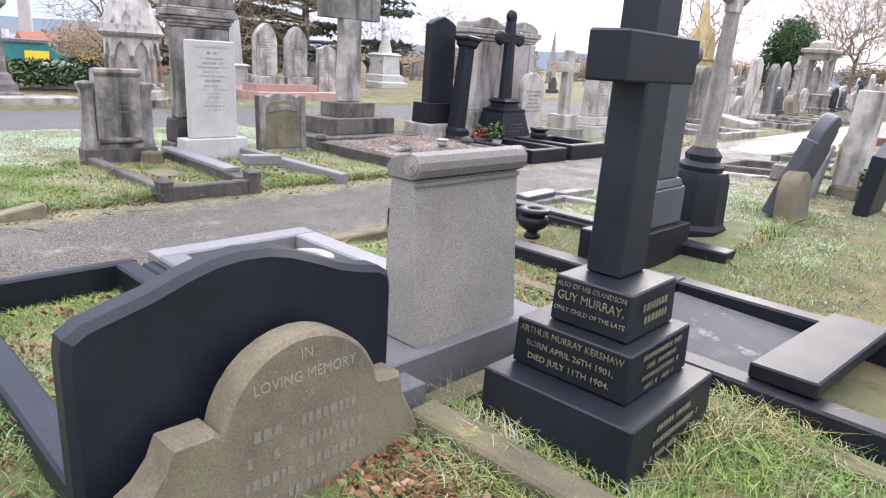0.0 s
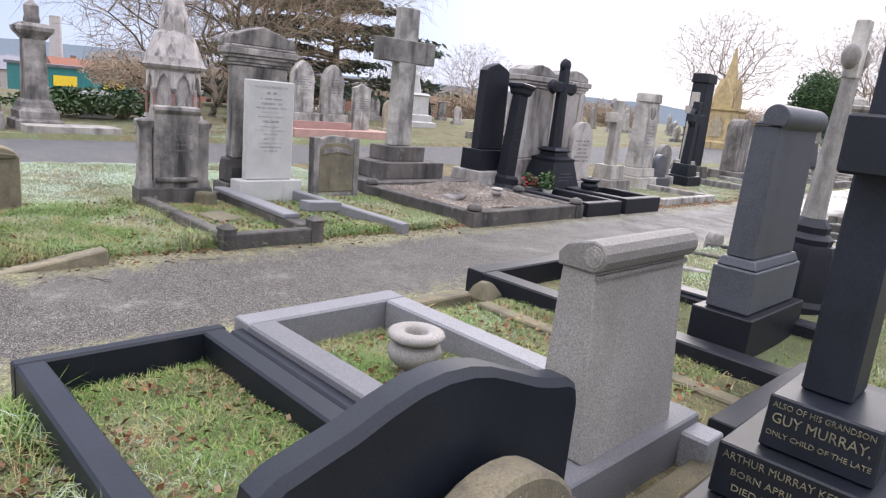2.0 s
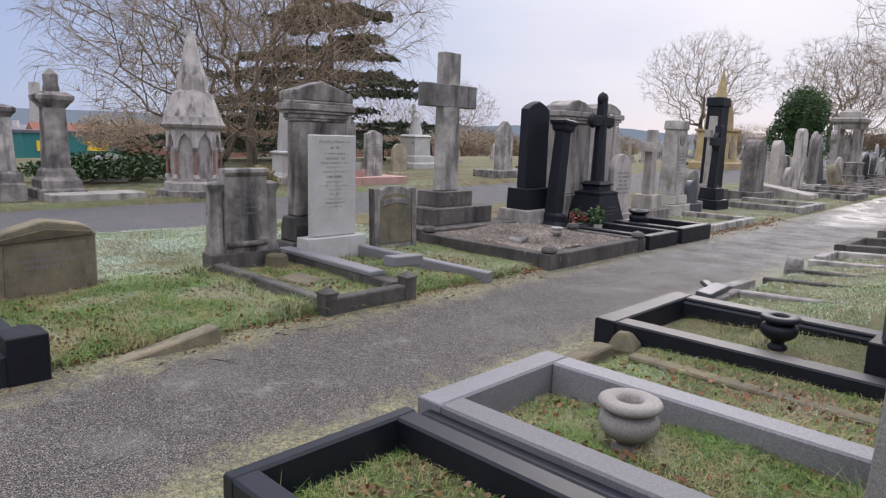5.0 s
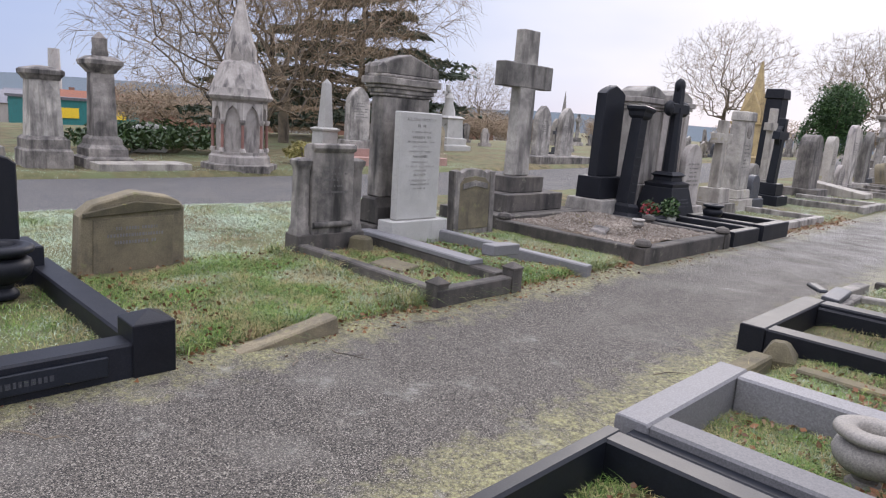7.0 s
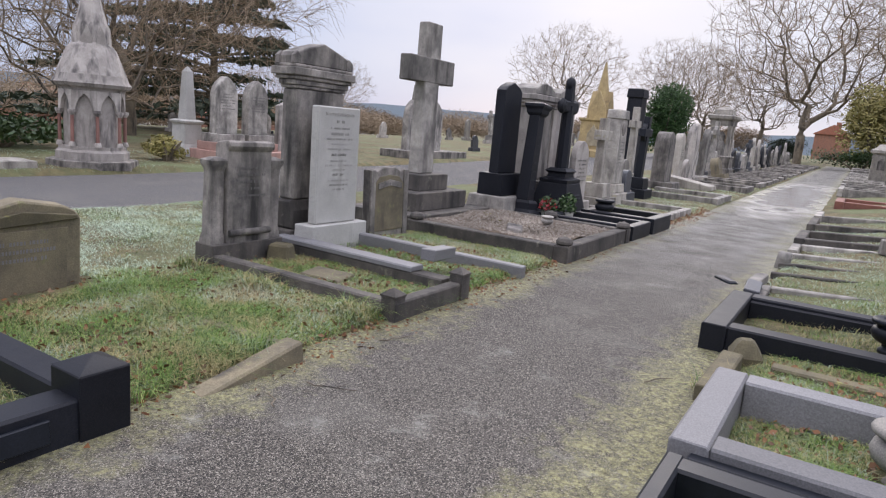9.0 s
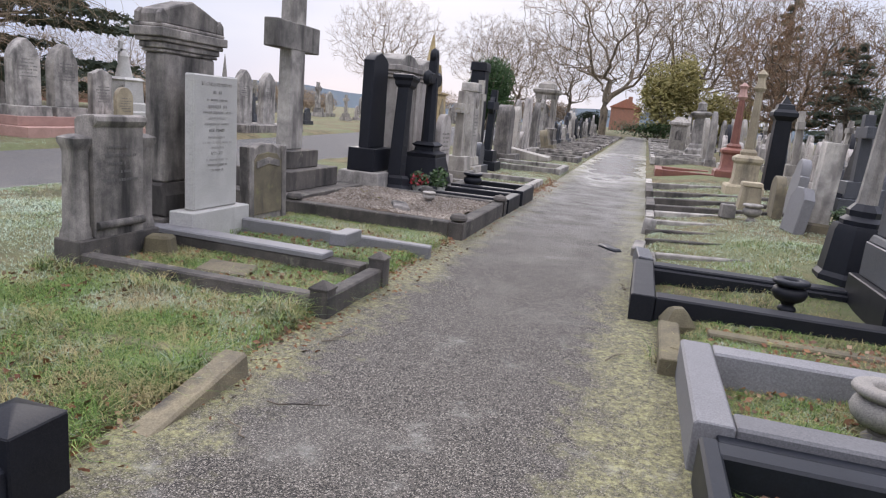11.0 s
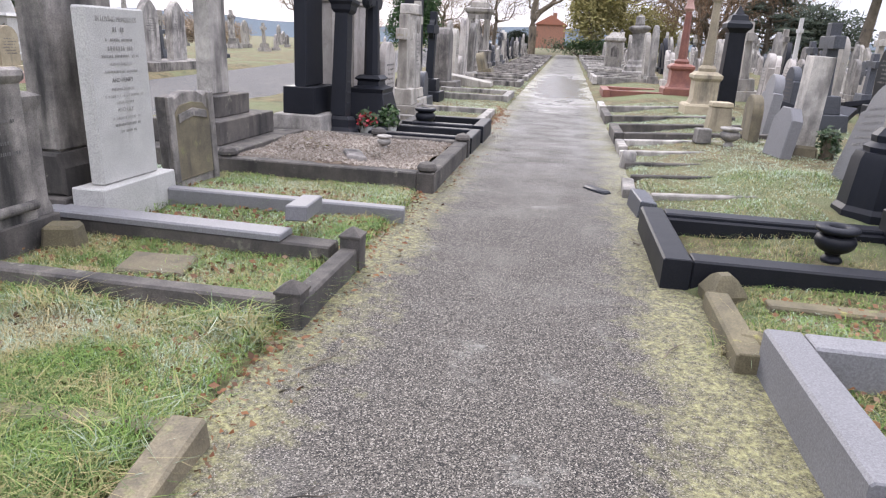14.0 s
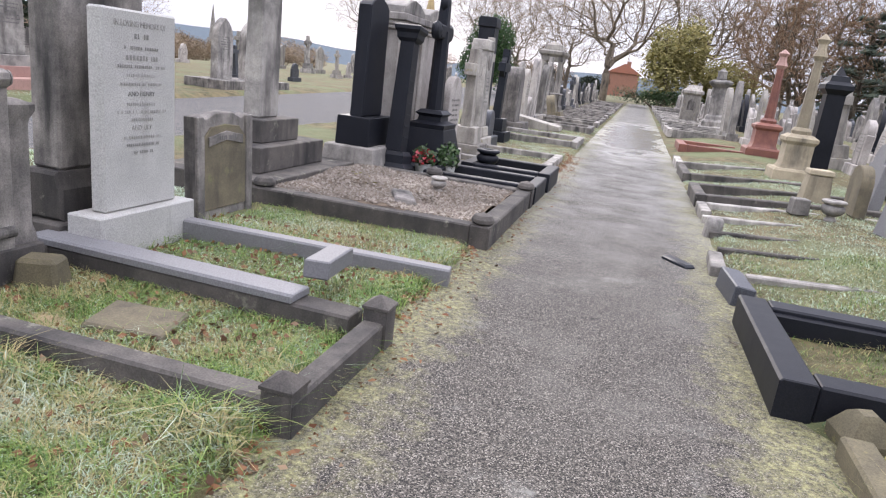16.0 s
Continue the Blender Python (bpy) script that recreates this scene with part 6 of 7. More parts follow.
def crown_tree(label, h, wide, base, seed, tips=1500, twigs=5, hang=0.0, twig=m_twig, r0=0.016, name="bare_tree", low=0.0):
    """A leafless tree whose limbs reach out to fill a rounded, uneven crown; hang: length of drooping twigs."""
    rng = np.random.default_rng(seed)
    t = thing(name, pose(0, 0, 0), label, "tree", "bare trees")
    zc, rz = (h + base) / 2, (h - base) / 2
    lump = rng.normal(0, 1, (9, 3))
    lump /= np.linalg.norm(lump, axis=1)[:, None]
    u = rng.normal(0, 1, (tips, 3))
    u /= np.linalg.norm(u, axis=1)[:, None]
    rad = rng.uniform(0.05, 1.0, tips) ** 0.42 * (0.8 + 0.22 * np.clip((u @ lump.T).max(axis=1), 0.4, 1))
    p = u * rad[:, None] * np.array([wide / 2, wide / 2, rz]) + np.array([0, 0, zc])
    p[:, 2] = np.where(p[:, 2] < base, base + rng.uniform(-low, 0.15 * h, tips), p[:, 2])
    fork = np.array([0, 0, base * 0.75 + 0.06 * h])
    order = np.argsort(np.linalg.norm(p - fork, axis=1) + rng.normal(0, 0.03 * h, tips))
    cap = 400 + tips * 9
    pos, par, dist = np.zeros((cap, 3)), np.full(cap, -1), np.zeros(cap)
    n = 7
    for k in range(n):
        pos[k] = (0.05 * rng.normal(), 0.05 * rng.normal(), -0.3 + (fork[2] + 0.3) * k / (n - 1))
        par[k] = k - 1
        dist[k] = pos[k, 2]
    step = h * 0.045
    for q in p[order]:
        d = np.linalg.norm(pos[4:n] - q, axis=1)
        j = 4 + int(np.argmin(d + 0.32 * dist[4:n]))
        a, ln = pos[j].copy(), float(np.linalg.norm(pos[j] - q))
        m = max(1, min(8, int(ln / step)))
        side = rng.normal(0, 0.09 * ln, 3)
        prev = j
        for k in range(1, m + 1):
            f = k / m
            pos[n] = a + (q - a) * f + side * np.sin(np.pi * f) + np.array([0, 0, 0.10 * ln * np.sin(np.pi * f)])
            par[n] = prev
            dist[n] = dist[prev] + ln / m
            prev = n
            n += 1
            if n >= cap - 9:
                break
        if n >= cap - 9:
            break
    load, kids = np.zeros(n), [[] for _ in range(n)]
    for k in range(n - 1, 0, -1):
        if not kids[k]:
            load[k] += 1
        load[par[k]] += load[k]
        kids[par[k]].append(k)
    rad = np.minimum(r0 * 0.6 * load ** 0.5, h * 0.03)
    wood, fine = Mesh(), Mesh()
    vec = [Vector(pos[k]) for k in range(n)]
    start = [(0, None)]
    while start:
        k, came = start.pop()
        line = [came, k] if came is not None else [k]
        while kids[k]:
            big_first = sorted(kids[k], key=lambda c: -load[c])
            for c in big_first[1:]:
                start.append((c, k))
            k = big_first[0]
            line.append(k)
        rr = [max(r0 * 0.5, float(rad[i])) for i in line]
        if came is not None:
            rr[0] = min(rr[0], rr[1] * 1.25)
        thick = max(rr) > r0 * 2.6
        (wood if thick else fine).tube([vec[i] for i in line], rr, 7 if max(rr) > 0.12 else 4 if thick else 3)
        tip, back = vec[line[-1]], vec[line[-2]]
        d0 = (tip - back).normalized()
        for _ in range(twigs):
            dd = (d0 + Vector(rng.normal(0, 0.55, 3))).normalized()
            ln = h * rng.uniform(0.035, 0.075)
            at = tip.lerp(back, rng.uniform(0, 0.8))
            if hang:
                drop = hang * rng.uniform(0.4, 1.2)
                pts = [at, at + dd * ln + Vector((0, 0, -0.1 * drop)), at + dd * ln * 1.5 + Vector((0, 0, -0.5 * drop)), at + dd * ln * 1.7 + Vector((*rng.normal(0, 0.12, 2), -drop))]
                pts = [Vector((v.x, v.y, max(0.25, v.z))) for v in pts]
                fine.tube(pts, [r0 * 0.55, r0 * 0.5, r0 * 0.42, r0 * 0.25], 3)
            else:
                mid = at + dd * ln * 0.5 + Vector(rng.normal(0, 0.08 * ln, 3))
                fine.tube([at, mid, at + dd * ln + Vector((0, 0, 0.08 * ln))], [r0 * 0.5, r0 * 0.42, r0 * 0.22], 3)
    wood.out("trunk", m_bark, t, 60)
    fine.out("crown", twig, t)
    return t


def cedar(label, h, seed, reach=0.42, tiers=16, mat=m_cedar, lean=0.0, n_leaf=330, first=0.12):
    rng = random.Random(seed)
    t = thing("cedar_tree", pose(0, 0, 0), label, "tree", "conifers")
    wood, fol = Mesh(), Mesh()
    pts = [Vector((lean * h * (k / 8) ** 1.3, 0, -0.2 + h * k / 8)) for k in range(9)]
    wood.tube(pts, [h * 0.03 * (1 - 0.1 * k) for k in range(9)], 8)
    for i in range(tiers * 3):
        f = first + (1 - first) * (i + rng.random()) / (tiers * 3)
        k = min(7, int(f * 8))
        p = pts[k].lerp(pts[k + 1], f * 8 - k)
        a = rng.uniform(0, 2 * math.pi)
        ln = h * reach * (1.05 - f) ** 0.6 * rng.uniform(0.55, 1.1)
        d = Vector((math.cos(a), math.sin(a), 0.12))
        b = [p + d * ln * s + Vector((0, 0, -0.10 * ln * s * s + 0.1 * math.sin(5 * s + i))) for s in (0, 0.33, 0.66, 1)]
        wood.tube(b, [0.09, 0.06, 0.04, 0.015], 4)
        side = Vector((-d.y, d.x, 0))
        for _ in range(n_leaf // 3):
            s = 0.2 + 0.8 * math.sqrt(rng.random())
            q = p + d * ln * s + side * rng.gauss(0, 0.17) * ln * (0.4 + 0.6 * s) + Vector((0, 0, -0.10 * ln * s * s + rng.gauss(0, 0.07)))
            dd = Vector((rng.gauss(0, 1), rng.gauss(0, 1), rng.gauss(0, 0.45))).normalized() * rng.uniform(0.12, 0.32)
            fol.leaf(q, dd, 0.07)
    wood.out("trunk", m_bark, t, 60)
    fol.out("crown", mat, t)
    return t


def bush(label, w, d, h, seed, mat, n=2600, size=0.12, name="evergreen_bush"):
    rng = random.Random(seed)
    t = thing(name, pose(0, 0, 0), label, "shrub", "shrubs")
    fol, wood = Mesh(), Mesh()
    for k in range(5):
        a = rng.uniform(0, 6.3)
        wood.tube([Vector((0, 0, -0.2)), Vector((0.2 * w * math.cos(a), 0.2 * d * math.sin(a), h * 0.4)), Vector((0.35 * w * math.cos(a), 0.35 * d * math.sin(a), h * 0.75))], [0.08, 0.05, 0.02], 5)
    lumps = [(Vector((rng.uniform(-0.3, 0.3) * w, rng.uniform(-0.3, 0.3) * d, rng.uniform(0.25, 0.75) * h)), rng.uniform(0.22, 0.4)) for _ in range(14)]
    for _ in range(n):
        c, r = rng.choice(lumps)
        u = Vector((rng.gauss(0, 1), rng.gauss(0, 1), rng.gauss(0, 1))).normalized() * rng.uniform(0.6, 1.05)
        q = c + Vector((u.x * r * w, u.y * r * d, u.z * r * h * 0.75))
        if q.z < 0.02:
            continue
        dd = Vector((rng.gauss(0, 1), rng.gauss(0, 1), rng.gauss(0, 0.8))).normalized() * size * rng.uniform(0.6, 1.4)
        fol.leaf(q, dd, size * 0.45)
    wood.out("trunk", m_bark, t, 60)
    fol.out("crown", mat, t)
    return t


def plant(ob, x, y, rz=0, k=1.0):
    ob.matrix_world = pose(x, y, ground_z(x, y), 0, 0, rz) @ Matrix.Diagonal((k, k, k, 1))
    return ob


def again(src, x, y, rz, k):
    keep = src.scale.copy()
    src.scale = (k, k, k)
    ob = copy_thing(src, pose(x, y, ground_z(x, y), 0, 0, rz))
    src.scale = keep
    return ob


weeper = plant(crown_tree("large leafless tree with drooping tangled brown twigs", 12.5, 15.0, 2.0, 3, 2100, 7, 0.45, m_twig, 0.0115, "bare_tree", 1.4), -25.5, 13.0, 40)
plant(crown_tree("tangled brown leafless thorn tree", 7.5, 11.0, 0.5, 44, 1100, 7, 0.3, m_twig, 0.0105, "bare_tree", 0.2), -22.5, 10.2, 10)
plant(cedar("dark spreading cedar behind the gothic tomb", 8.6, 5, 0.95, 18, n_leaf=1100, first=0.05), -30.0, 20.2)
oak = plant(crown_tree("tall rounded leafless tree", 13.0, 13.5, 3.0, 8, 1500, 5), -45.0, 101.0, 0, 1.45)
big = plant(crown_tree("very tall leafless tree beyond the path's end", 19.0, 19.0, 3.6, 21, 1700, 5, r0=0.022), -8.3, 66.0)
again(big, 0.5, 74.0, 130, 0.95)
again(oak, 4.6, 66.0, 70, 1.15)
again(oak, -20.0, 82.0, 200, 0.95)
again(oak, -30.0, 112.0, 100, 1.35)
again(big, 15.0, 75.0, 260, 0.8)
again(oak, -58.0, 60.0, 20, 0.75)
again(oak, -50.0, 42.0, 300, 0.5)
again(oak, -14.0, 86.0, 160, 1.0)
plant(crown_tree("russet twiggy tree behind the headstones", 11.0, 12.0, 1.0, 33, 1300, 6, 0.7, m_rust, 0.026, "bare_tree", 0.4), 6.0, 55.0)
plant(cedar("broad dark cedar with a leaning trunk", 12.5, 14, 0.6, 13, lean=0.1, n_leaf=900, first=0.42), 12.5, 45.0)
plant(cedar("dark yew-like conifer behind the graves", 8.0, 15, 0.45, 14, first=0.02), 9.0, 52.0, 30)
plant(cedar("slim dark conifer above the trees", 15.0, 16, 0.16, 18, first=0.1), 7.5, 70.0)
plant(cedar("dark conifer at the cemetery's edge", 10.0, 17, 0.5, 12, first=0.02), 20.0, 46.0, 60)
plant(bush("clipped dark green yew", 3.3, 3.3, 5.2, 2, m_yew, 12000, 0.1), -15.6, 47.3)
plant(bush("golden-green conifer at the path's end", 4.4, 4.4, 7.4, 3, m_golden, 9000, 0.16), -2.6, 60.0)
plant(bush("broad golden-green evergreen beside the conifer", 6.0, 4.0, 4.6, 4, m_golden, 8000, 0.16), 1.8, 61.0)
plant(bush("low dark clipped hedge closing the path", 7.0, 1.6, 1.7, 6, m_ivy, 3600, 0.1, "hedge"), -3.4, 58.5)
plant(bush("mound of ivy beside the gothic tomb", 2.6, 4.2, 0.85, 7, m_ivy, 5200, 0.07, "ivy_mound"), -19.6, 5.9)
plant(bush("ivy climbing a broken stone", 0.3, 0.3, 0.4, 8, m_ivy, 500, 0.035, "ivy_mound"), -1.6, 8.35)
plant(bush("yellowing low shrub beside a tomb", 0.9, 0.9, 0.6, 9, m_golden, 900, 0.05), -16.6, 8.2)
plant(bush("dry yellow weeds growing in the gravel", 0.45, 0.4, 0.2, 19, m_golden, 260, 0.025, "weed_clump"), -7.55, 6.75)
thick = plant(bush("brown leafless thicket below the cemetery", 9.0, 9.0, 3.4, 10, m_twig, 14000, 0.09, "thicket"), -44.0, 24.0)
for x, y, k in ((-46, 38, 0.9), (-48, 50, 1.0), (-56, 66, 1.2), (-40, 15, 0.8), (-50, 80, 1.2), (-38, 98, 1.3), (-22, 106, 1.3), (-46, 4, 0.6), (-52, 30, 0.9)):
    again(thick, x, y, x * 7, k)
dark = plant(bush("dark evergreen thicket along the boundary", 9.0, 6.0, 5.5, 12, m_cedar, 6000, 0.2, "thicket"), 14.0, 60.0)
for x, y, k in ((24, 56, 1.0), (32, 48, 1.1), (-10, 74, 0.45), (40, 36, 1.2)):
    again(dark, x, y, x * 11, k)


# ---- the town below ----
m_brick = stone("town_brick", (0.3, 0.15, 0.1), (0.24, 0.12, 0.085), (0.2, 0.12, 0.09), 0.9)
m_tile = stone("town_roof", (0.33, 0.13, 0.08), (0.26, 0.11, 0.075), (0.2, 0.11, 0.08), 0.9)
m_slate = stone("town_slate", (0.2, 0.2, 0.22), (0.16, 0.16, 0.18), (0.12, 0.12, 0.13), 0.9)
m_render = stone("town_render", (0.55, 0.53, 0.5), (0.48, 0.46, 0.43), (0.4, 0.38, 0.36), 0.9)
m_teal = stone("teal_cladding", (0.02, 0.2, 0.2), (0.02, 0.17, 0.17), (0.02, 0.14, 0.14), 0.6)
m_sign = stone("yellow_sign", (0.75, 0.52, 0.03), (0.7, 0.48, 0.03), (0.65, 0.45, 0.03), 0.5)
m_glass = stone("dark_window", (0.04, 0.045, 0.05), (0.03, 0.035, 0.04), (0.05, 0.05, 0.06), 0.2, bump=0.0)


def house(x, y, rz, w, d, h, wall, roof, label, storeys=2):
    t = thing("town_house", pose(x, y, -5.6, 0, 0, rz), label, "house", "town houses")
    part("wall", blk(B(), 0, 0, 0, d, w, h, bev=0), wall, t)
    part("roof", ext(B(), [(-d / 2 - 0.4, h), (d / 2 + 0.4, h), (0, h + d * 0.32)], -w / 2 - 0.3, w / 2 + 0.3, 0, "y"), roof, t)
    part("chimney", blk(B(), 0.5, w * 0.35, h + d * 0.15, 0.9, 0.9, d * 0.3, bev=0), wall, t)
    for s in range(storeys):
        for k in range(max(2, int(w / 3.5))):
            part("window", blk(B(), d / 2, -w / 2 + (k + 0.5) * w / max(2, int(w / 3.5)), 1.0 + 2.8 * s, 0.12, 1.2, 1.4, bev=0), m_glass, t)
    return t


hr = random.Random(5)
for i in range(26):
    a = radians(40 + 2.6 * i)
    dist = hr.uniform(140, 240)
    house(-dist * math.sin(a), dist * math.cos(a), hr.choice((0, 90, 45, 20)), hr.uniform(9, 26), hr.uniform(7, 10), hr.uniform(4.2, 5.4), hr.choice((m_brick, m_brick, m_render)), hr.choice((m_tile, m_tile, m_slate)), "brick town house with pitched roof below the cemetery")
t = thing("warehouse", pose(-118, 32.3, -5.6, 0, 0, 12), "teal clad warehouse with yellow sign boards", "warehouse")
part("wall", blk(B(), 0, 0, 0, 10, 15, 5.8, bev=0), m_teal, t)
part("roof", blk(B(), 0, 0, 5.8, 10.6, 15.6, 0.4, bev=0), m_slate, t)
for y in (-4.0, 3.5):
    part("sign_board", blk(B(), 5.1, y, 3.2, 0.15, 3.4, 1.5, bev=0), m_sign, t)
t = thing("chimney_stack", pose(-150, 38, -5.6), "tall white industrial chimney", "chimney")
part("shaft", lathe(B(), [(1.4, 0), (1.0, 15)], 16), m_render, t)
house(-8.8, 150, 0, 9, 6, 5.0, m_brick, m_tile, "orange brick house glimpsed beyond the trees", 2).location.z = 0.4
t = thing("church_spire", pose(-190, 265, -6), "distant thin church spire", "church")
part("tower", blk(B(), 0, 0, 0, 3.2, 3.2, 10, bev=0), m_mid, t)
part("spire", lathe(B(), [(1.6, 10), (0.1, 24)], 8), m_mid, t)


def hills():
    vs, fs = [], []
    n = 120
    for i in range(n + 1):
        a = radians(-60 + 190 * i / n)
        r = 900
        top = 18 + 12 * noise.noise(Vector((i * 0.09, 0, 0))) + 5 * noise.noise(Vector((i * 0.4, 3, 0)))
        vs += [(-r * math.sin(a), r * math.cos(a), -30), (-r * 1.05 * math.sin(a), r * 1.05 * math.cos(a), top)]
    for i in range(n):
        fs.append((2 * i, 2 * i + 2, 2 * i + 3, 2 * i + 1))
    tagged(raw("backdrop", vs, fs, stone("hazy_hills", (0.2, 0.24, 0.28), (0.16, 0.2, 0.22), (0.14, 0.17, 0.2), 1.0), None, 60), "low hazy hills on the horizon", "hills", "", "structure")


hills()


# ---- grass and litter ----
def blades(name, spots, mat, h_lo, h_hi, w, seed, label):
    """Many bent tapered blades, five corners each, as one mesh."""
    rng = np.random.default_rng(seed)
    p = np.array(spots, dtype=float)
    n = len(p)
    a = rng.uniform(0, 2 * np.pi, n)
    h = rng.uniform(h_lo, h_hi, n) * p[:, 3]
    bend = rng.uniform(0.4, 2.6, n) * h
    ww = w * rng.uniform(0.6, 1.4, n)
    dx, dy = np.cos(a), np.sin(a)
    b = p[:, :3]
    sx, sy = -dy * ww, dx * ww
    v = np.zeros((n, 5, 3))
    v[:, 0] = b + np.stack([sx, sy, 0 * a], 1)
    v[:, 1] = b - np.stack([sx, sy, 0 * a], 1)
    mid = b + np.stack([dx * bend * 0.3, dy * bend * 0.3, h * 0.6], 1)
    v[:, 2] = mid - 0.7 * np.stack([sx, sy, 0 * a], 1)
    v[:, 3] = mid + 0.7 * np.stack([sx, sy, 0 * a], 1)
    v[:, 4] = b + np.stack([dx * bend, dy * bend, h * rng.uniform(0.35, 1.0, n)], 1)
    k = 5 * np.arange(n)[:, None]
    quads = k + np.array([[0, 1, 2, 3]])
    tris = k + np.array([[3, 2, 4]])
    me = bpy.data.meshes.new(name)
    me.vertices.add(5 * n)
    me.vertices.foreach_set("co", v.reshape(-1))
    me.loops.add(7 * n)
    me.loops.foreach_set("vertex_index", np.concatenate([quads, tris], 1).reshape(-1))
    me.polygons.add(2 * n)
    starts = (7 * np.arange(n)[:, None] + np.array([[0, 4]])).reshape(-1)
    me.polygons.foreach_set("loop_start", starts)
    me.update(calc_edges=True)
    me.validate()
    me.materials.append(mat)
    return tagged(new(name, me), label, "grass", "", "stuff")


def free(x, y):
    return not any(a <= x <= b and c <= y <= d for a, b, c, d in CLEAR)


def turf(count, x0, x1, y0, y1, rng, tall=1.0):
    out = []
    while len(out) < count:
        x, y = rng.uniform(x0, x1), rng.uniform(y0, y1)
        n = noise.noise(Vector((x * 1.1, y * 1.1, 7)))
        if n < rng.uniform(-0.75, 0.35) or not free(x, y):
            continue
        out.append((x, y, ground_z(x, y) - 0.006, tall * (0.75 + 0.9 * max(0, n))))
    return out


def tufts(count, lines, rng):
    """Longer grass along kerbs and stones."""
    out = []
    tot = sum(math.hypot(c - a, d - b) for a, b, c, d in lines)
    for a, b, c, d in lines:
        for _ in range(int(count * math.hypot(c - a, d - b) / tot)):
            u = rng.random()
            x, y = a + (c - a) * u + rng.gauss(0, 0.05), b + (d - b) * u + rng.gauss(0, 0.05)
            n = noise.noise(Vector((x * 2.2, y * 2.2, 3)))
            if n > rng.uniform(-0.5, 0.3):
                out.append((x, y, ground_z(x, y) - 0.01, 1.0 + n))
    return out


gr = random.Random(9)
near = turf(34000, -3.75, -1.95, 0.5, 2.45, gr) + turf(34000, -3.9, 1.8, 2.5, 7.0, gr) + turf(11000, -1.6, 0.9, 1.55, 2.65, gr, 1.5) + turf(14000, -1.6, 0.6, -1.2, 1.55, gr) + turf(9000, -3.7, -1.4, -0.8, 0.45, gr)
near += turf(9000, -3.95, -2.0, 2.5, 3.55, gr)
near += turf(34000, -7.7, -6.02, 0.4, 3.5, gr, 1.35)
near += turf(46000, -8.0, -6.02, 0.4, 5.5, gr) + turf(7000, -8.0, -6.05, -0.8, 0.3, gr)
blades("grass", near, m_blade, 0.016, 0.065, 0.0019, 1, "rough winter grass with straw and frost")
frosty = turf(26000, -8.2, -6.05, 1.5, 5.4, gr, 0.8) + turf(70000, -11.15, -8.1, 0.3, 6.0, gr, 0.95) + turf(14000, -11.3, -6.05, -4, 0.3, gr, 0.8) + turf(42000, -3.95, -1.2, 5.0, 16.0, gr, 0.9) + turf(24000, -8.4, -6.0, 10.8, 24.0, gr, 0.9) + turf(22000, -1.2, 9, 3.5, 18, gr, 0.9) + turf(16000, -19, -14.9, 0, 14, gr, 0.9)
blades("frosted_grass", frosty, m_frost, 0.016, 0.05, 0.0028, 2, "short pale frosted turf")
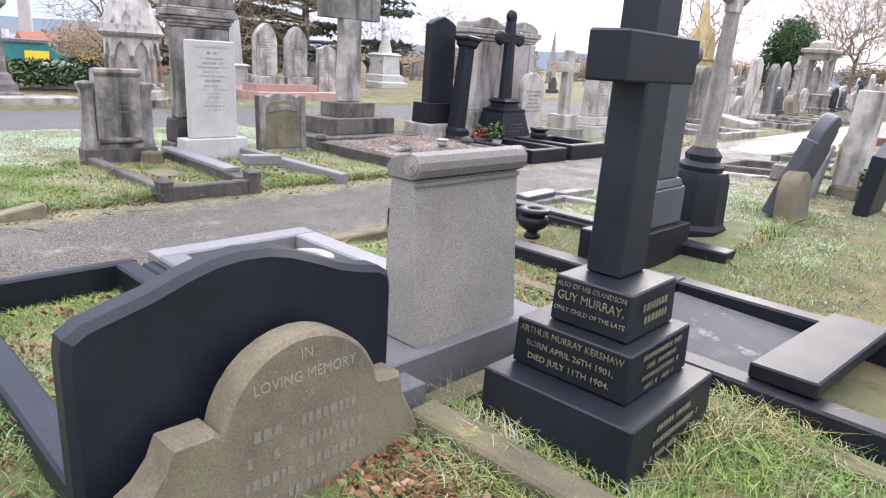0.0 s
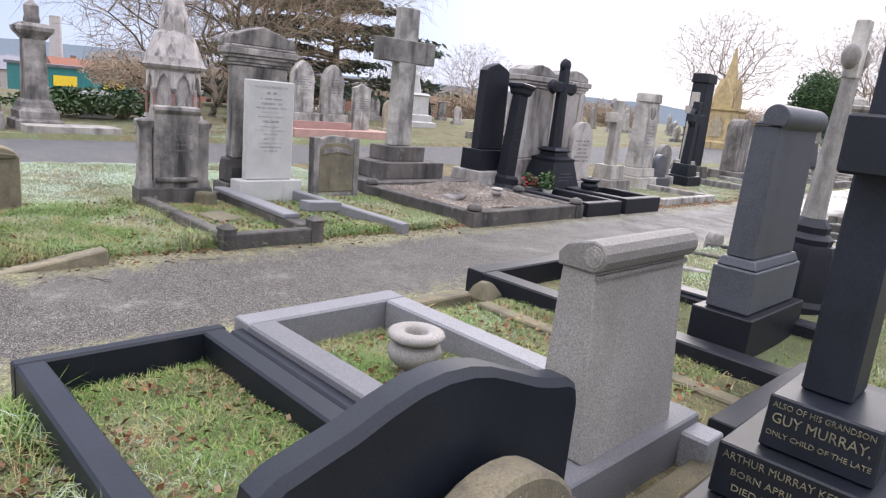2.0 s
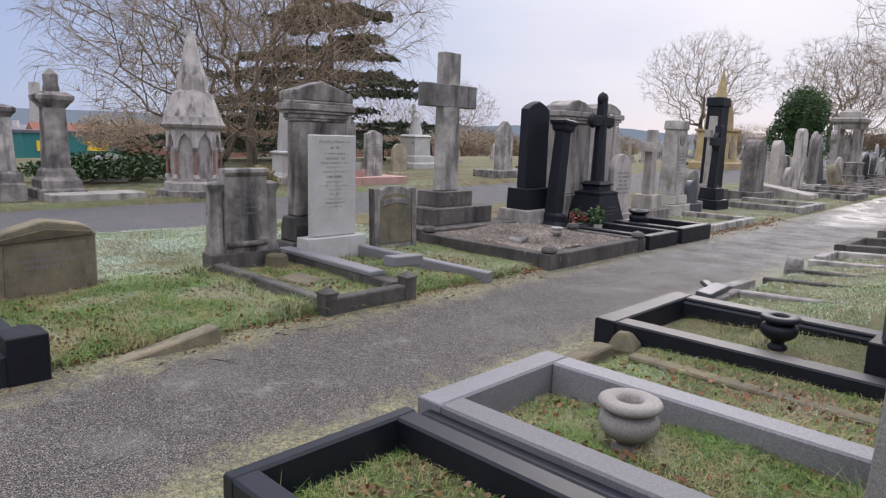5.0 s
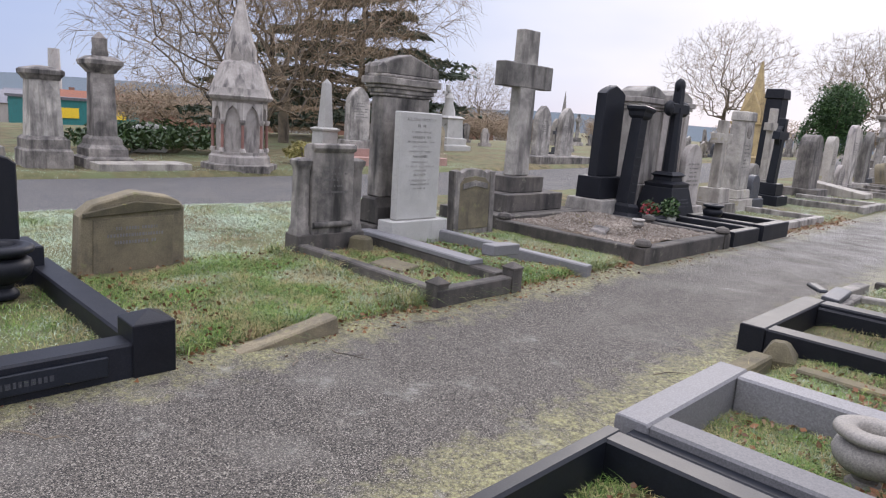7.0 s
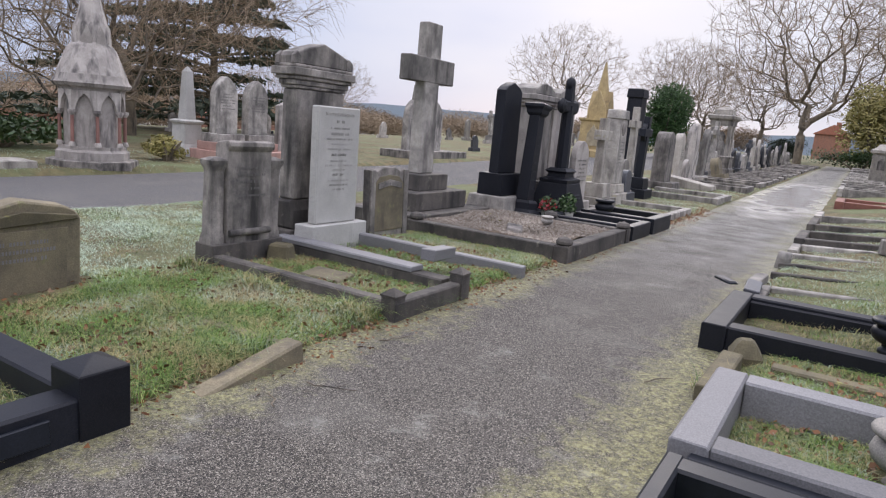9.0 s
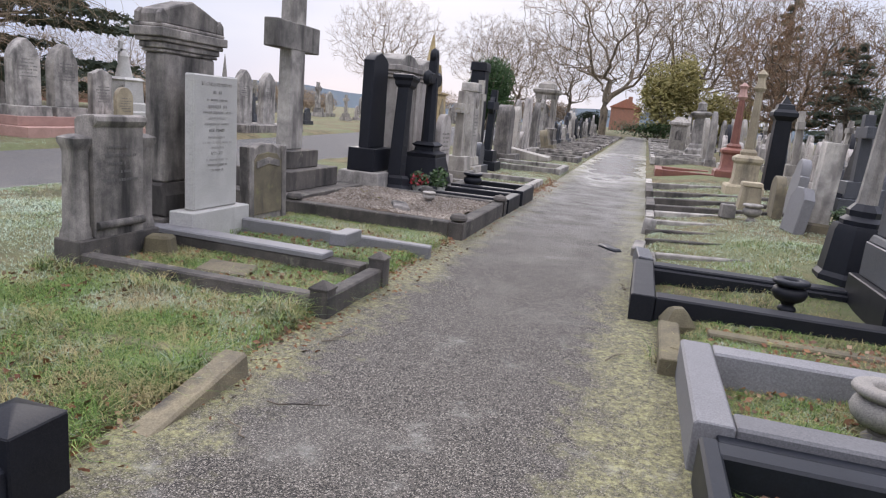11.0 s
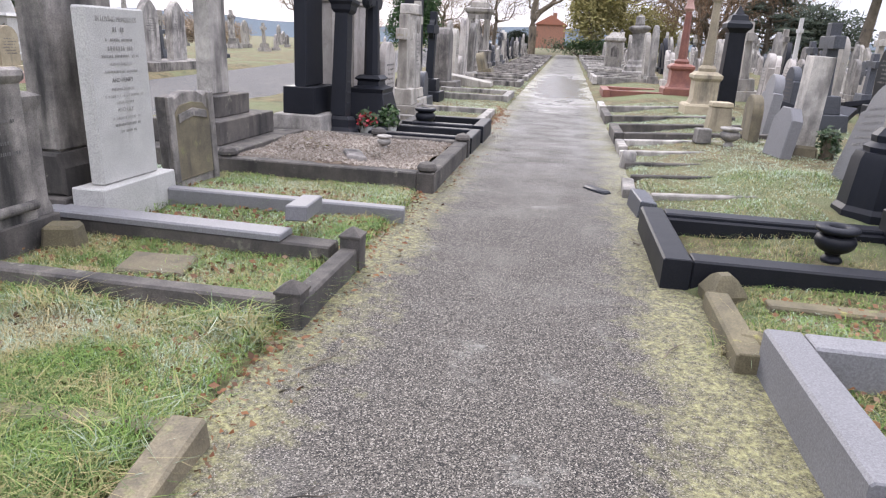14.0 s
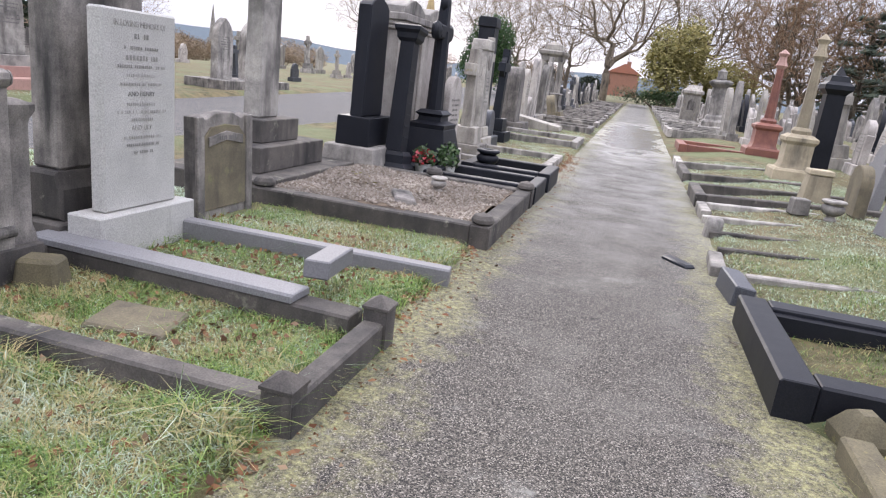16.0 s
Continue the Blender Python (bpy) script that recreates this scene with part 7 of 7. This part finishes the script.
edge = tufts(30000, [(-6.05, 0.4, -6.05, 5.4), (-8.0, 2.25, -6.0, 2.25), (-6.3, 3.55, -6.0, 4.5), (-7.7, 1.42, -6.0, 1.52), (-3.9, 2.75, -1.9, 2.75), (-3.85, 0.38, -1.8, 0.38), (-1.45, 1.7, -0.8, 1.7), (-0.75, 1.7, -0.75, 2.5), (-1.5, 1.5, -0.3, 1.42), (-1.95, 0.55, -1.95, 1.35), (-2.05, 1.6, -2.05, 2.3), (-6.05, -1.5, -6.05, 0.3), (-7.7, 4.55, -6.1, 4.6), (-7.75, 3.55, -7.75, 4.55), (-1.6, 2.6, 0.7, 2.6), (-1.7, 5.0, -1.7, 5.9)], gr)
blades("long_grass", edge, m_blade, 0.03, 0.12, 0.0024, 3, "long tufts of grass along kerbs and stones")


def litter():
    rng = random.Random(2)
    ms = Mesh()
    for _ in range(12000):
        s = rng.random()
        if s < 0.45:
            x, y = -5.91 + rng.gauss(0, 0.09), rng.uniform(-2, 14)
        elif s < 0.6:
            x, y = rng.uniform(-1.5, -0.7), rng.gauss(1.35, 0.15)
        elif s < 0.75:
            x, y = rng.uniform(-3.6, -1.9), rng.uniform(0.6, 3.4)
        elif s < 0.82:
            x, y = rng.uniform(-3.8, -1.8), rng.gauss(0.25, 0.1)
        else:
            x, y = rng.uniform(-8, -6.1), rng.uniform(0.4, 5)
        d = Vector((rng.gauss(0, 1), rng.gauss(0, 1), rng.gauss(0, 0.6))).normalized() * rng.uniform(0.008, 0.026)
        ms.leaf(Vector((x, y, ground_z(x, y) + rng.uniform(0.008, 0.03))), d, d.length * 0.6)
    ob = ms.out("fallen_leaves", m_leaf, None)
    tagged(ob, "scattered brown dead leaves", "leaves", "", "stuff")


litter()


def fallen_twig(x, y, ln, rz, seed):
    rng = random.Random(seed)
    t = thing("fallen_twig", pose(x, y, path_z(x, y) + 0.006, 0, 0, rz), "thin dry twig lying at the path's edge", "twig", "fallen twigs")
    ms = Mesh()
    pts = [Vector((ln * k / 5, rng.gauss(0, 0.012), 0.004 + rng.uniform(0, 0.008))) for k in range(6)]
    ms.tube(pts, [0.004, 0.004, 0.0035, 0.003, 0.0025, 0.0015], 5)
    ms.tube([pts[3], pts[3] + Vector((0.05, 0.04, 0.012))], [0.0025, 0.001], 4)
    ms.out("stem", m_bark, t, 60)


for k, (x, y, ln, rz) in enumerate(((-5.6, 1.25, 0.28, 20), (-5.5, 0.95, 0.2, 150), (-5.72, 2.05, 0.24, 75), (-5.65, 4.3, 0.2, 110), (-4.2, 2.6, 0.22, 60), (-5.55, -0.4, 0.3, 35), (-4.15, 4.4, 0.18, 95))):
    fallen_twig(x, y, ln, rz, k)
